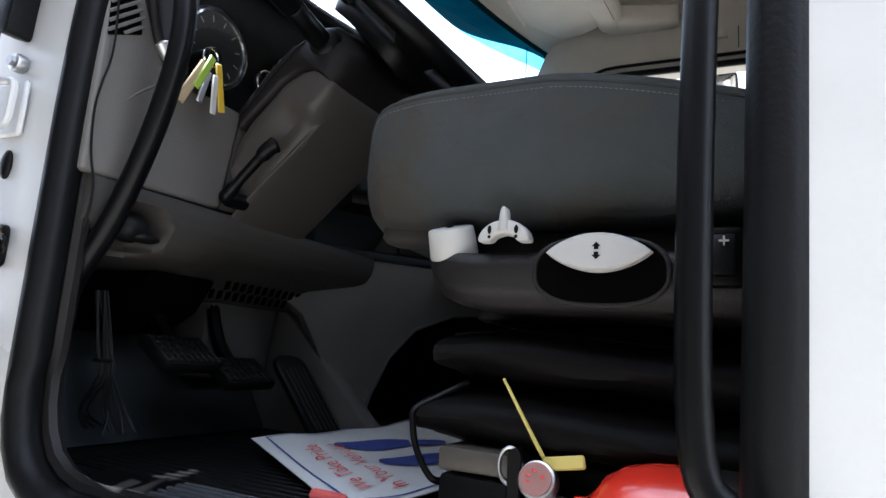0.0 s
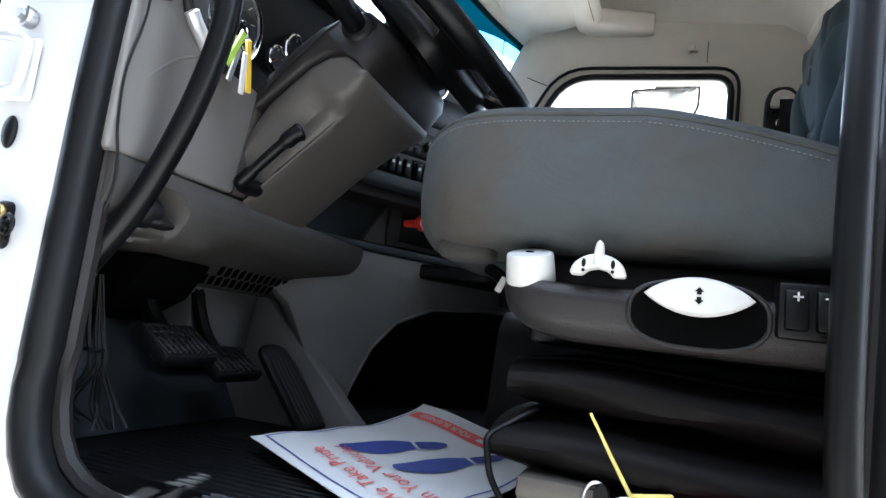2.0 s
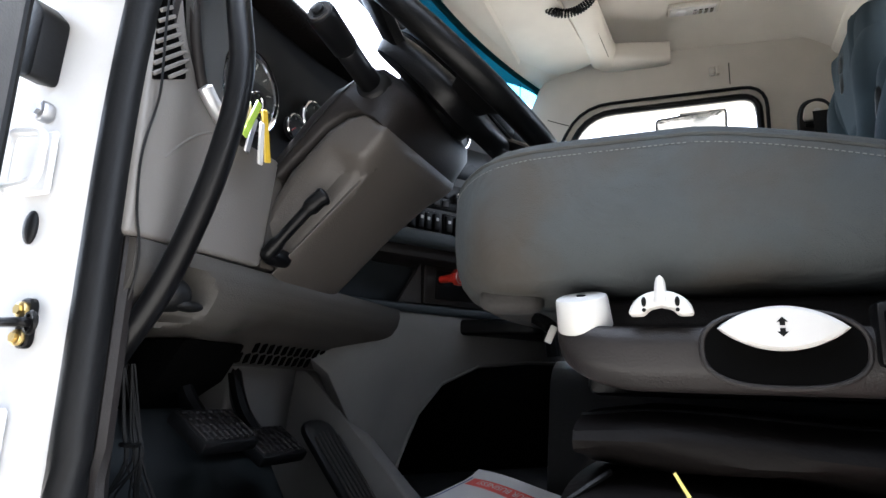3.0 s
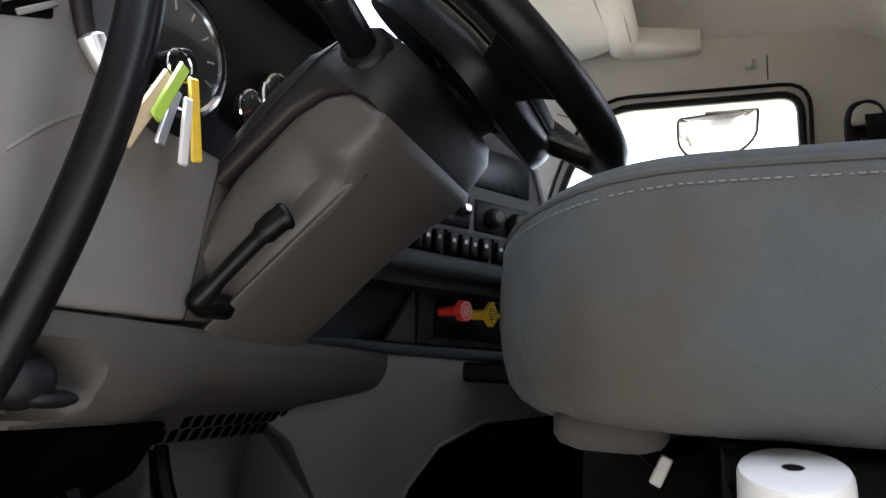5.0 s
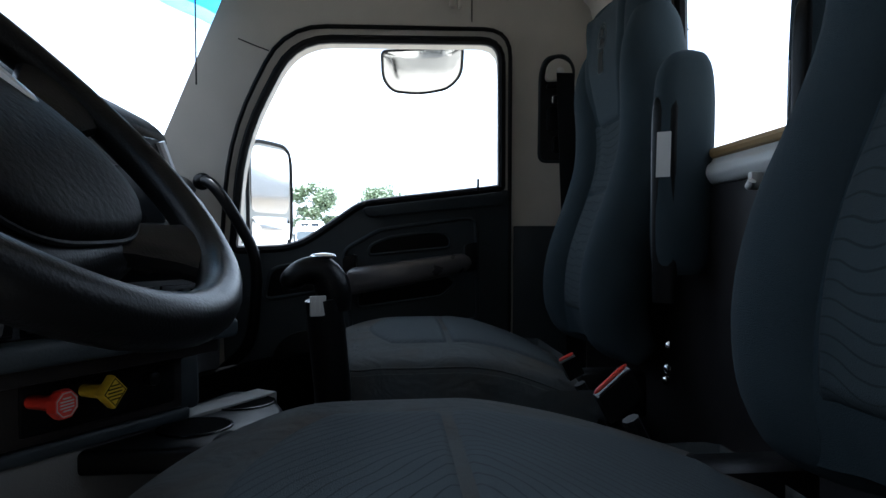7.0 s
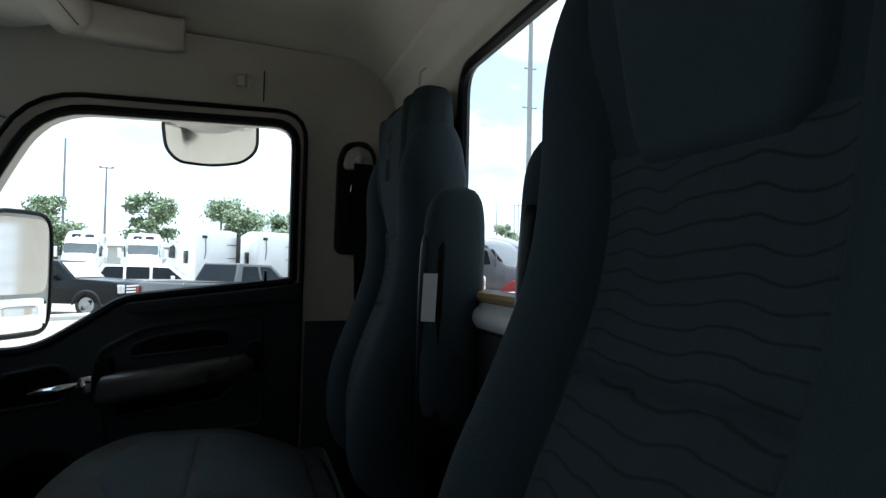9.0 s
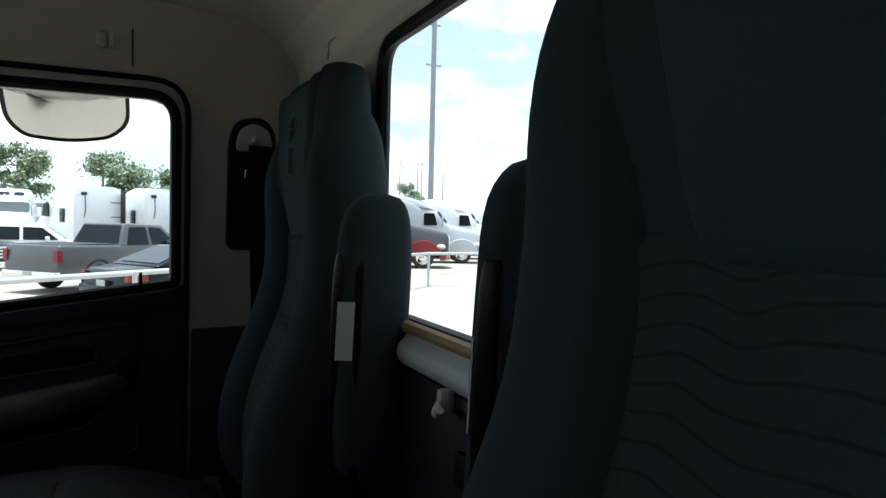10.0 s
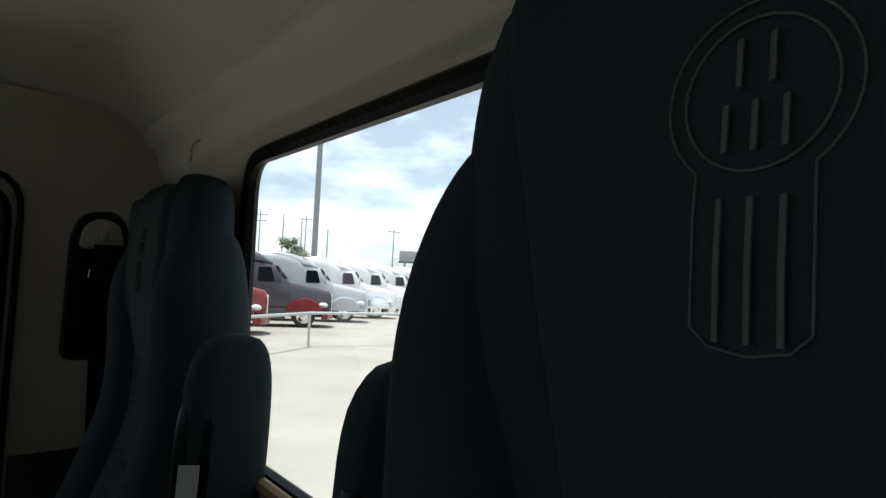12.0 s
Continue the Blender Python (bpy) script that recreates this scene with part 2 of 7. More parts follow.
M.update(
    palehousing=material("pale_grey_plastic", (0.40, 0.40, 0.385), 0.5, var=0.06, bump=0.1),
    tanlip=material("tan_rubber", (0.22, 0.14, 0.055), 0.6, var=0.15, bump=0.1),
    truckwhite=material("white_truck_paint", (0.74, 0.74, 0.74), 0.25, var=0.04, scale=1.5, bump=0.0, coat=0.5),
    trucksilver=material("silver_truck_paint", (0.44, 0.45, 0.47), 0.3, metal=0.2, var=0.06, scale=1.5, bump=0.0, coat=0.3),
    truckgrey=material("dark_grey_truck_paint", (0.060, 0.055, 0.063), 0.3, metal=0.1, var=0.1, scale=1.5, bump=0.0, coat=0.25),
    truckred=material("red_truck_paint", (0.17, 0.012, 0.014), 0.28, var=0.08, scale=1.5, bump=0.0, coat=0.25),
    cargrey=material("grey_car_paint", (0.075, 0.075, 0.080), 0.32, metal=0.15, var=0.08, scale=2, bump=0.0, coat=0.25),
    carblack=material("black_car_paint", (0.004, 0.005, 0.007), 0.25, var=0.15, scale=2, bump=0.0, coat=0.05, spec=0.2),
    darkglass=material("dark_car_glass", (0.008, 0.011, 0.014), 0.14, var=0.1, bump=0.0, spec=0.18),
    truckglass=material("windscreen_glass", (0.055, 0.066, 0.072), 0.12, var=0.15, scale=2, bump=0.0, spec=0.6),
    # lamp lenses, and the sky's reflection painted on pickup windscreens
    paleglass=material("pale_lens_and_sky", (0.62, 0.62, 0.63), 0.12, var=0.05, bump=0.0),
    tailred=material("tail_lamp_red", (0.16, 0.008, 0.008), 0.2, var=0.05, bump=0.0),
    tyre=material("tyre_rubber", (0.02, 0.02, 0.021), 0.8, var=0.2, bump=0.1),
    alloy=material("alloy_wheel", (0.26, 0.26, 0.27), 0.3, metal=0.9, var=0.05, bump=0.0),
    galvanised=material("galvanised_pipe", (0.5, 0.5, 0.5), 0.45, metal=0.5, var=0.12, scale=6, bump=0.05),
    polegrey=material("weathered_grey_steel", (0.24, 0.25, 0.26), 0.6, var=0.12, scale=2, bump=0.05),
    bark=material("tree_bark", (0.10, 0.075, 0.05), 0.9, var=0.25, scale=6, bump=0.4, grain=30),
    leaf=material("green_leaf", (0.150, 0.195, 0.105), 0.6, var=0.4, scale=1.2, bump=0.0),
    dialface=material("black_dial", (0.012, 0.012, 0.013), 0.4, var=0.2, bump=0.0),
    screen=material("dark_screen", (0.006, 0.007, 0.008), 0.28, var=0.1, bump=0.0, spec=0.12),
    limegreen=material("lime_plastic", (0.2100, 0.3100, 0.0300), 0.5, var=0.08, bump=0.05),
    cardtan=material("tan_card", (0.3025, 0.2310, 0.1375), 0.8, var=0.1, bump=0.1),
    vinyl=material("black_vinyl", (0.0025, 0.0020, 0.0019), 0.6, var=0.2, bump=0.35, grain=160, spec=0.08),
    wornvinyl=material("scuffed_vinyl", (0.0145, 0.0131, 0.0119), 0.85, var=0.35, scale=60, bump=0.6, grain=140),
    brownsteel=material("brown_coated_steel", (0.0680, 0.0600, 0.0500), 0.45, metal=0.4, var=0.2, bump=0.1),
    gaugepink=material("faded_gauge_face", (0.2790, 0.1350, 0.1215), 0.35, var=0.1, bump=0.0),
    sealyellow=material("pale_yellow_plastic", (0.5250, 0.4340, 0.1120), 0.5, var=0.08, bump=0.0),
)
M["pull"] = material("brushed_dark_metal_trim", (0.085, 0.078, 0.076), 0.30, metal=0.5, var=0.12, scale=25, bump=0.0)
M["satin"] = material("satin_black_coating", (0.0018, 0.0019, 0.0022), 0.36, var=0.2, bump=0.03, grain=300, spec=0.15)
M["glossplastic"] = material("glossy_black_plastic", (0.002, 0.002, 0.0025), 0.26, var=0.15, bump=0.05, grain=400, spec=0.16)
M["beigewall"] = material("beige_stucco", (0.48, 0.42, 0.35), 0.9, var=0.1, scale=0.8, bump=0.1, grain=40)
M["greyroof"] = material("grey_metal_roof", (0.22, 0.22, 0.22), 0.6, var=0.1, scale=0.5, bump=0.05)
# dark finish of the added wall that keeps sky light off the cab
M["blocker_sheet"] = material("dark_blocker_metal", (0.085, 0.080, 0.075), 0.5, var=0.12, scale=0.6, bump=0.05, grain=30)
# brighter copy of the dash grey; missing footwell light is put into it
M["litgrey"] = material("brightened_footwell_grey", (0.105, 0.103, 0.099), 0.55, var=0.12, scale=9, bump=0.25, grain=450, spec=0.3)
# darker, warmer copy of the dash grey with the sweep's shade put in
M["shadegrey"] = material("warm_shaded_grey", (0.035, 0.0325, 0.029), 0.55, var=0.12, scale=9, bump=0.25, grain=450, spec=0.3)
M["tread"] = material("scuffed_grey_tread", (0.050, 0.054, 0.062), 0.6, var=0.25, scale=30, bump=0.2)
M["thread"] = material("pale_thread", (0.085, 0.087, 0.083), 0.8, var=0.1, bump=0.2)


# ---- builders ----
def link(name, bm, mat, parent=None, label="", smooth=True):
    me = bpy.data.meshes.new(name)
    bmesh.ops.recalc_face_normals(bm, faces=bm.faces)
    bm.to_mesh(me)
    bm.free()
    me.materials.append(M[mat] if isinstance(mat, str) else mat)
    if smooth:
        me.shade_smooth()
        me.set_sharp_from_angle(angle=radians(38))
    ob = new(name, me)
    if parent:
        ob.parent = parent
    if label:
        ob["label"] = label
    return ob


def part(name, bm, mat, parent, label="", smooth=True):
    return link(name, bm, mat, parent, label, smooth)


def thing(name, label, category, group="", kind="", at=(0, 0, 0)):
    e = new(name)
    e.location = at
    e.empty_display_size = 0.05
    return tagged(e, label, category, group, kind)


def single(name, bm, mat, label, category, kind="", group="", smooth=True):
    return tagged(link(name, bm, mat, smooth=smooth), label, category, group, kind)


def box(x0, x1, y0, y1, z0, z1, bevel=0.0, seg=2, bm=None):
    b = bmesh.new()
    bmesh.ops.create_cube(b, size=1)
    for v in b.verts:
        v.co = Vector(((x0 + x1) / 2 + v.co.x * (x1 - x0), (y0 + y1) / 2 + v.co.y * (y1 - y0), (z0 + z1) / 2 + v.co.z * (z1 - z0)))
    if bevel:
        bmesh.ops.bevel(b, geom=b.edges[:], offset=bevel, segments=seg, profile=0.5, affect="EDGES")
    return join(bm, b)


def join(bm, b):
    if bm is None:
        return b
    me = bpy.data.meshes.new("tmp")
    b.to_mesh(me)
    b.free()
    bm.from_mesh(me)
    bpy.data.meshes.remove(me)
    return bm


def turn(bm, m):
    bmesh.ops.transform(bm, matrix=m, verts=bm.verts)
    return bm


def prism(poly, plane, lo, hi, bevel=0.0, seg=2, bm=None):
    """A polygon in the plane xy, xz or yz, drawn out along the third axis from lo to hi."""
    b = bmesh.new()
    put = {"xy": lambda p, q, r: (p, q, r), "xz": lambda p, q, r: (p, r, q), "yz": lambda p, q, r: (r, p, q)}[plane]
    v0 = [b.verts.new(put(p, q, lo)) for p, q in poly]
    v1 = [b.verts.new(put(p, q, hi)) for p, q in poly]
    n = len(poly)
    b.faces.new(v0)
    b.faces.new(v1[::-1])
    for i in range(n):
        b.faces.new((v0[i], v1[i], v1[(i + 1) % n], v0[(i + 1) % n]))
    bmesh.ops.recalc_face_normals(b, faces=b.faces)
    if bevel:
        rim = [e for e in b.edges if e.calc_face_angle(0) > 0.6]
        bmesh.ops.bevel(b, geom=rim, offset=bevel, segments=seg, profile=0.5, affect="EDGES", clamp_overlap=True)
    return join(bm, b)


def loft(rings, caps=True, closed=False, bm=None):
    b = bmesh.new()
    vs = [[b.verts.new(p) for p in r] for r in rings]
    n = len(rings[0])
    pairs = list(zip(vs, vs[1:])) + ([(vs[-1], vs[0])] if closed else [])
    for a, c in pairs:
        for i in range(n):
            b.faces.new((a[i], a[(i + 1) % n], c[(i + 1) % n], c[i]))
    if caps and not closed:
        b.faces.new(vs[0])
        b.faces.new(vs[-1][::-1])
    return join(bm, b)


def smooth_path(pts, n=6):
    """A rounded way through the points (Catmull-Rom)."""
    P = [Vector(p) for p in pts]
    P = [2 * P[0] - P[1]] + P + [2 * P[-1] - P[-2]]
    out = []
    for i in range(1, len(P) - 2):
        a, b, c, d = P[i - 1:i + 3]
        for k in range(n):
            t = k / n
            out.append(0.5 * (2 * b + (c - a) * t + (2 * a - 5 * b + 4 * c - d) * t * t + (3 * b - a - 3 * c + d) * t ** 3))
    return out + [P[-2]]


def tube(pts, r, sides=12, closed=False, bm=None, squash=1.0):
    """A round bar along the points; r is one radius or one for each point."""
    P = [Vector(p) for p in pts]
    n = len(P)
    up = Vector((0, 0, 1))
    rings, ref = [], None
    for i, p in enumerate(P):
        a, c = (P[i - 1], P[(i + 1) % n]) if closed else (P[max(0, i - 1)], P[min(n - 1, i + 1)])
        d = (c - a).normalized()
        if ref is None:
            ref = d.orthogonal().normalized()
        ref = (ref - d * ref.dot(d)).normalized()
        s = d.cross(ref)
        q = r[i] if isinstance(r, (list, tuple)) else r
        rings.append([p + q * (math.cos(2 * math.pi * k / sides) * ref + squash * math.sin(2 * math.pi * k / sides) * s) for k in range(sides)])
    return loft(rings, not closed, closed, bm)


def ball(c, rx, ry, rz, n=16, bm=None):
    b = bmesh.new()
    bmesh.ops.create_uvsphere(b, u_segments=n, v_segments=n // 2 + 2, radius=1)
    for v in b.verts:
        v.co = Vector((c[0] + v.co.x * rx, c[1] + v.co.y * ry, c[2] + v.co.z * rz))
    return join(bm, b)


def rod(a, b_, r, sides=16, r2=None, bevel=0.0, bm=None):
    """A round bar from a to b_, with softened ends."""
    a, b_ = Vector(a), Vector(b_)
    r2 = r if r2 is None else r2
    d = (b_ - a)
    u = d.normalized()
    if bevel:
        return tube([a, a + u * bevel * 0.3, a + u * bevel, b_ - u * bevel, b_ - u * bevel * 0.3, b_], [r - bevel, r - bevel * 0.3, r, r2, r2 - bevel * 0.3, r2 - bevel], sides, bm=bm)
    return tube([a, b_], [r, r2], sides, bm=bm)


def rounded(w, h, n=4.0, k=28):
    """Points of a rounded rectangle (superellipse) of half sizes w, h."""
    out = []
    for i in range(k):
        a = 2 * math.pi * i / k
        c, s = math.cos(a), math.sin(a)
        out.append((w * math.copysign(abs(c) ** (2 / n), c), h * math.copysign(abs(s) ** (2 / n), s)))
    return out


def ring_xy(cx, cy, z, w, h, n=4.0, k=28):
    return [(cx + p, cy + q, z) for p, q in rounded(w, h, n, k)]


def plate_with_hole(outer, hole, y_of, thick, axis="y"):
    """A wall with an opening through it; outer and hole are closed outlines with the same number of points, and y_of gives the inner face."""
    b = bmesh.new()
    def P(p, q, o):
        d = y_of(p, q) + o
        return (p, d, q) if axis == "y" else (d, p, q)
    A = [[b.verts.new(P(p, q, o)) for p, q in outer] for o in (0, thick)]
    H = [[b.verts.new(P(p, q, o)) for p, q in hole] for o in (0, thick)]
    n = len(outer)
    for i in range(n):
        j = (i + 1) % n
        b.faces.new((A[0][i], A[0][j], H[0][j], H[0][i]))
        b.faces.new((A[1][j], A[1][i], H[1][i], H[1][j]))
        b.faces.new((H[0][i], H[0][j], H[1][j], H[1][i]))
        b.faces.new((A[0][j], A[0][i], A[1][i], A[1][j]))
    return b


def resample(poly, n):
    """n points, evenly spaced along a closed outline."""
    P = [Vector(p) for p in poly]
    L = [(P[(i + 1) % len(P)] - P[i]).length for i in range(len(P))]
    total, out = sum(L), []
    for k in range(n):
        s, i = total * k / n, 0
        while s > L[i]:
            s -= L[i]
            i += 1
        out.append(P[i].lerp(P[(i + 1) % len(P)], s / L[i]))
    return [tuple(p) for p in out]


def round_corners(poly, r, seg=5):
    """A closed 2D outline with its corners rounded; r is one radius or one for each corner."""
    out, n = [], len(poly)
    for i in range(n):
        p, a, c = Vector(poly[i]), Vector(poly[i - 1]), Vector(poly[(i + 1) % n])
        q = r[i] if isinstance(r, (list, tuple)) else r
        da, dc = (a - p), (c - p)
        q = min(q, da.length * 0.49, dc.length * 0.49)
        s, e = p + da.normalized() * q, p + dc.normalized() * q
        for k in range(seg + 1):
            t = k / seg
            out.append(tuple((1 - t) ** 2 * s + 2 * t * (1 - t) * p + t * t * e))
    return out

# ---- structure of the cab ----
CY = 1.18          # middle line of the cab
FLOOR = 1.19


def door_y(x, z):
    """Inner face of the passenger side: it closes in towards the front and towards the roof."""
    return 2.007 + 0.12 * (x - 0.076) - 0.10 * (z - 1.943)


def ground():
    b = bmesh.new()
    bmesh.ops.create_grid(b, x_segments=40, y_segments=40, size=1)
    for v in b.verts:
        for k in (0, 1):
            v.co[k] = math.copysign(abs(v.co[k]) ** 3 * 1500, v.co[k])
    single("ground", b, "concrete", "sunlit pale concrete parking lot", "ground", "structure")


def cab_floor():
    single("floor", prism([(-1.1, 0.40), (0.33, 0.40), (0.33, 2.13), (-1.1, 2.13)], "xy", FLOOR - 0.06, FLOOR), "rubber", "black rubber cab floor", "floor", "structure")
    m = thing("floor_mat", "ribbed black rubber mat inside the doorway", "floor mat")
    part("sheet", box(-0.82, -0.24, 0.492, 0.78, FLOOR - 0.004, FLOOR + 0.002), "rubber", m)
    for i in range(16):
        y = 0.498 + i * 0.018
        part("rib", box(-0.80, -0.26, y, y + 0.008, FLOOR, FLOOR + 0.004, 0.0015, 1), "rubber", m)
    single("firewall", box(-1.14, -1.10, 0.36, 2.0, FLOOR - 0.1, 2.0), "darkplastic", "dark firewall lining under the dashboard", "wall", "structure")


WIN = round_corners([(-0.63, 1.79), (-0.48, 1.795), (-0.40, 1.845), (-0.315, 1.905), (0.052, 1.948), (0.05, 2.325), (-0.47, 2.305), (-0.60, 2.06)],
                    [0.02, 0.06, 0.05, 0.03, 0.008, 0.055, 0.09, 0.12])


def passenger_side():
    outer = [(-0.86, 1.05), (0.32, 1.05), (0.32, 2.50), (-0.55, 2.50), (-0.62, 2.42), (-0.84, 1.93)]
    n = 96
    o, h = resample(outer, n), resample(WIN, n)
    # start both outlines at the same corner
    single("wall_passenger_side", plate_with_hole(align(o, h), h, door_y, 0.07), "trimbeige", "beige trim around the passenger door window", "wall", "structure")
    seal = thing("window_seal", "black rubber seal around the passenger window", "window seal", kind="structure")
    inner = [(p, door_y(p, q) - 0.004, q) for p, q in WIN]
    part("seal_lip", tube(inner, 0.011, 8, True), "rubber", seal)
    big = round_corners([(-0.656, 1.80), (-0.627, 2.075), (-0.491, 2.334), (0.073, 2.354), (0.075, 1.30)], [0.02, 0.14, 0.10, 0.07, 0.02])
    part("door_gasket", tube([(p, door_y(p, q) - 0.008, q) for p, q in big], 0.0055, 8), "rubber", seal)
    g = bmesh.new()
    g.faces.new([g.verts.new((p, door_y(p, q) + 0.035, q)) for p, q in WIN])
    gl = single("window_1", g, "glass", "clear passenger door window glass", "window", "structure", smooth=False)
    gl.visible_shadow = False


def align(o, h):
    """Turns the outline o so that its points face those of h from the middle of h."""
    m = sum((Vector(p) for p in h), Vector((0, 0))) / len(h)
    out = []
    for p, q in h:
        a = math.atan2(q - m.y, p - m.x)
        out.append(a)
    # ray from the middle of the hole to the outer outline at each hole point's angle
    res = []
    for a in out:
        d = Vector((math.cos(a), math.sin(a)))
        best = None
        for i in range(len(o)):
            p, r = Vector(o[i]), Vector(o[(i + 1) % len(o)])
            e = r - p
            den = d.x * e.y - d.y * e.x
            if abs(den) < 1e-9:
                continue
            w = p - m
            t, s = (w.x * e.y - w.y * e.x) / den, (w.x * d.y - w.y * d.x) / den
            if t > 0 and -1e-6 <= s <= 1 + 1e-6 and (best is None or t < best):
                best = t
        res.append(tuple(m + d * best))
    return res


def rear_wall():
    hole = round_corners([(CY - 0.33, 1.945), (CY + 0.33, 1.945), (CY + 0.33, 2.355), (CY - 0.33, 2.355)], 0.05)
    outer = [(0.34, 1.05), (2.13, 1.05), (2.13, 2.54), (0.34, 2.54)]
    h = resample(hole, 80)
    single("wall_rear", plate_with_hole(align(outer, h), h, lambda p, q: 0.315, 0.014, "x"), "trimbeige", "light moulded rear cab wall with a window", "wall", "structure")
    part_seal = thing("rear_window_seal", "dark rubber seal with a tan lip around the rear window", "window seal", kind="structure")
    part("seal_lip", tube([(0.318, p, q) for p, q in hole], 0.012, 8, True), "rubber", part_seal)
    g = bmesh.new()
    g.faces.new([g.verts.new((0.322, p, q)) for p, q in hole])
    single("rear_header", prism(round_corners([(0.318, 2.372), (0.302, 2.385), (0.291, 2.425), (0.274, 2.438), (0.262, 2.450), (0.262, 2.464), (0.270, 2.472), (0.318, 2.52)], [0, 0.006, 0.02, 0.004, 0.005, 0.005, 0.003, 0], 4), "xz", 0.46, 2.0), "headliner", "beige padded trim above the rear window", "header", "structure")
    gl = single("window_2", g, "glass", "clear rear cab window glass", "window", "structure", smooth=False)
    gl.visible_shadow = False


def roof():
    b = bmesh.new()
    nx, ny = 78, 40
    grid = []
    for i in range(nx + 1):
        row = []
        for j in range(ny + 1):
            x, y = -0.66 + i / nx * 1.04, 0.36 + j / ny * 1.66
            u, w = min(1, (x + 0.66) / 0.25, (0.30 - x) / 0.14), min(1, (y - 0.36) / 0.17, (2.02 - y) / 0.17)
            z = 2.44 + 0.13 * min(1, math.sin(max(0, u) * math.pi / 2)) * math.sin(max(0, w) * math.pi / 2)
            row.append(b.verts.new((x, y, z)))
        grid.append(row)
    for i in range(nx):
        for j in range(ny):
            b.faces.new((grid[i][j], grid[i + 1][j], grid[i + 1][j + 1], grid[i][j + 1]))
    top = bmesh.ops.extrude_face_region(b, geom=b.faces[:])
    for v in top["geom"]:
        if isinstance(v, bmesh.types.BMVert):
            v.co.z = 2.64
    single("ceiling", b, "headliner", "beige moulded cab headliner", "ceiling", "structure")


def windscreen():
    """The glass, bowed forward in the middle, with a blue band along its top."""
    def at(s, t):
        y = CY + s * 0.757
        bow = 0.17 * (1 - s * s)
        zt, zb = 2.424 + 0.031 * (1 - s * s), 1.93
        xt, xb = -0.612 - bow, -0.85 - bow
        return (xb + (xt - xb) * t, y, zb + (zt - zb) * t)
    def band_foot(s):
        """Lower edge of the dark band, which narrows towards the ends."""
        u = min(1, max(0, (abs(s) - 0.40) / 0.55))
        return 0.80 + 0.15 * u * u * (3 - 2 * u)
    def fade(s):
        """Depth of the blue edge below the band, widest at the ends."""
        u = min(1, max(0, (abs(s) - 0.42) / 0.45))
        return 0.002 + 0.17 * u * u * (3 - 2 * u)
    def sheet(lo, hi):
        c = bmesh.new()
        n = 48
        r = [[c.verts.new(Vector(at(-1 + 2 * i / n, t(-1 + 2 * i / n)))) for t in (lo, hi)] for i in range(n + 1)]
        for i in range(n):
            c.faces.new((r[i][0], r[i + 1][0], r[i + 1][1], r[i][1]))
        return c
    w = thing("windscreen", "clear windscreen with a dark teal sun band along the top", "windscreen", kind="structure")
    part("pane", sheet(lambda s: 0.0, lambda s: band_foot(s) - fade(s)), "glass", w).visible_shadow = False
    part("sun_band", sheet(band_foot, lambda s: 1.0), "tintdark", w, "dark teal sun band").visible_shadow = False
    for k0, k1, tint in ((1.0, 0.75, "tintpale"), (0.75, 0.45, "tintmid"), (0.45, 0.0, "tint")):
        part("sun_band_edge", sheet(lambda s: band_foot(s) - fade(s) * k0, lambda s: band_foot(s) - fade(s) * k1), tint, w, "blue fading edge of the sun band").visible_shadow = False
    part("wire", tube([Vector(at(0.84, 0.955)) + Vector((-0.004, 0, dz)) for dz in (0, -0.1, -0.24)], 0.002, 6), "rubber", w)
    for s, nm in ((1, "pillar_passenger"), (-1, "pillar_driver")):
        rings = []
        for t in (-0.1, 0.2, 0.5, 0.8, 1.06):
            p = Vector(at(s, t))
            rings.append([(p.x - 0.008, p.y + s * 0.0, p.z), (p.x + 0.012, p.y - s * 0.012, p.z - 0.006), (p.x + 0.06, p.y - s * 0.008, p.z - 0.03), (p.x + 0.12, p.y + s * 0.02, p.z - 0.05), (p.x + 0.12, p.y + s * 0.10, p.z - 0.05), (p.x - 0.008, p.y + s * 0.08, p.z)])
        single(nm, loft(rings), "trimbeige", "beige windscreen pillar trim", "pillar", "structure")
    # header over the glass
    rings = []
    for i in range(25):
        s = -1 + i / 12
        p = Vector(at(s, 1.0))
        rings.append([(p.x - 0.03, p.y, p.z + 0.002), (p.x + 0.012, p.y, p.z - 0.004), (p.x + 0.07, p.y, p.z + 0.018), (-0.47, p.y, 2.50), (-0.47, p.y, 2.60), (p.x - 0.03, p.y, 2.60)])
    single("header", loft(rings), "headliner", "beige padded panel above the windscreen", "header", "structure")


def building():
    """Unseen ribbed wall, added to close the driver's side and block sky light."""
    w = thing("sky_blocker", "added unseen dark ribbed wall that blocks sky light beside the truck", "wall", kind="structure")
    part("blocker_sheet", box(-11, 9, -4.1, -3.9, 0, 6.5), "blocker_sheet", w)
    for i in range(66):
        x = -10.85 + i * 0.3
        part("rib", box(x, x + 0.06, -3.9, -3.87, 0.0, 6.45, 0.008, 1), "blocker_sheet", w)


ground()
building()
cab_floor()
passenger_side()
rear_wall()
roof()
windscreen()


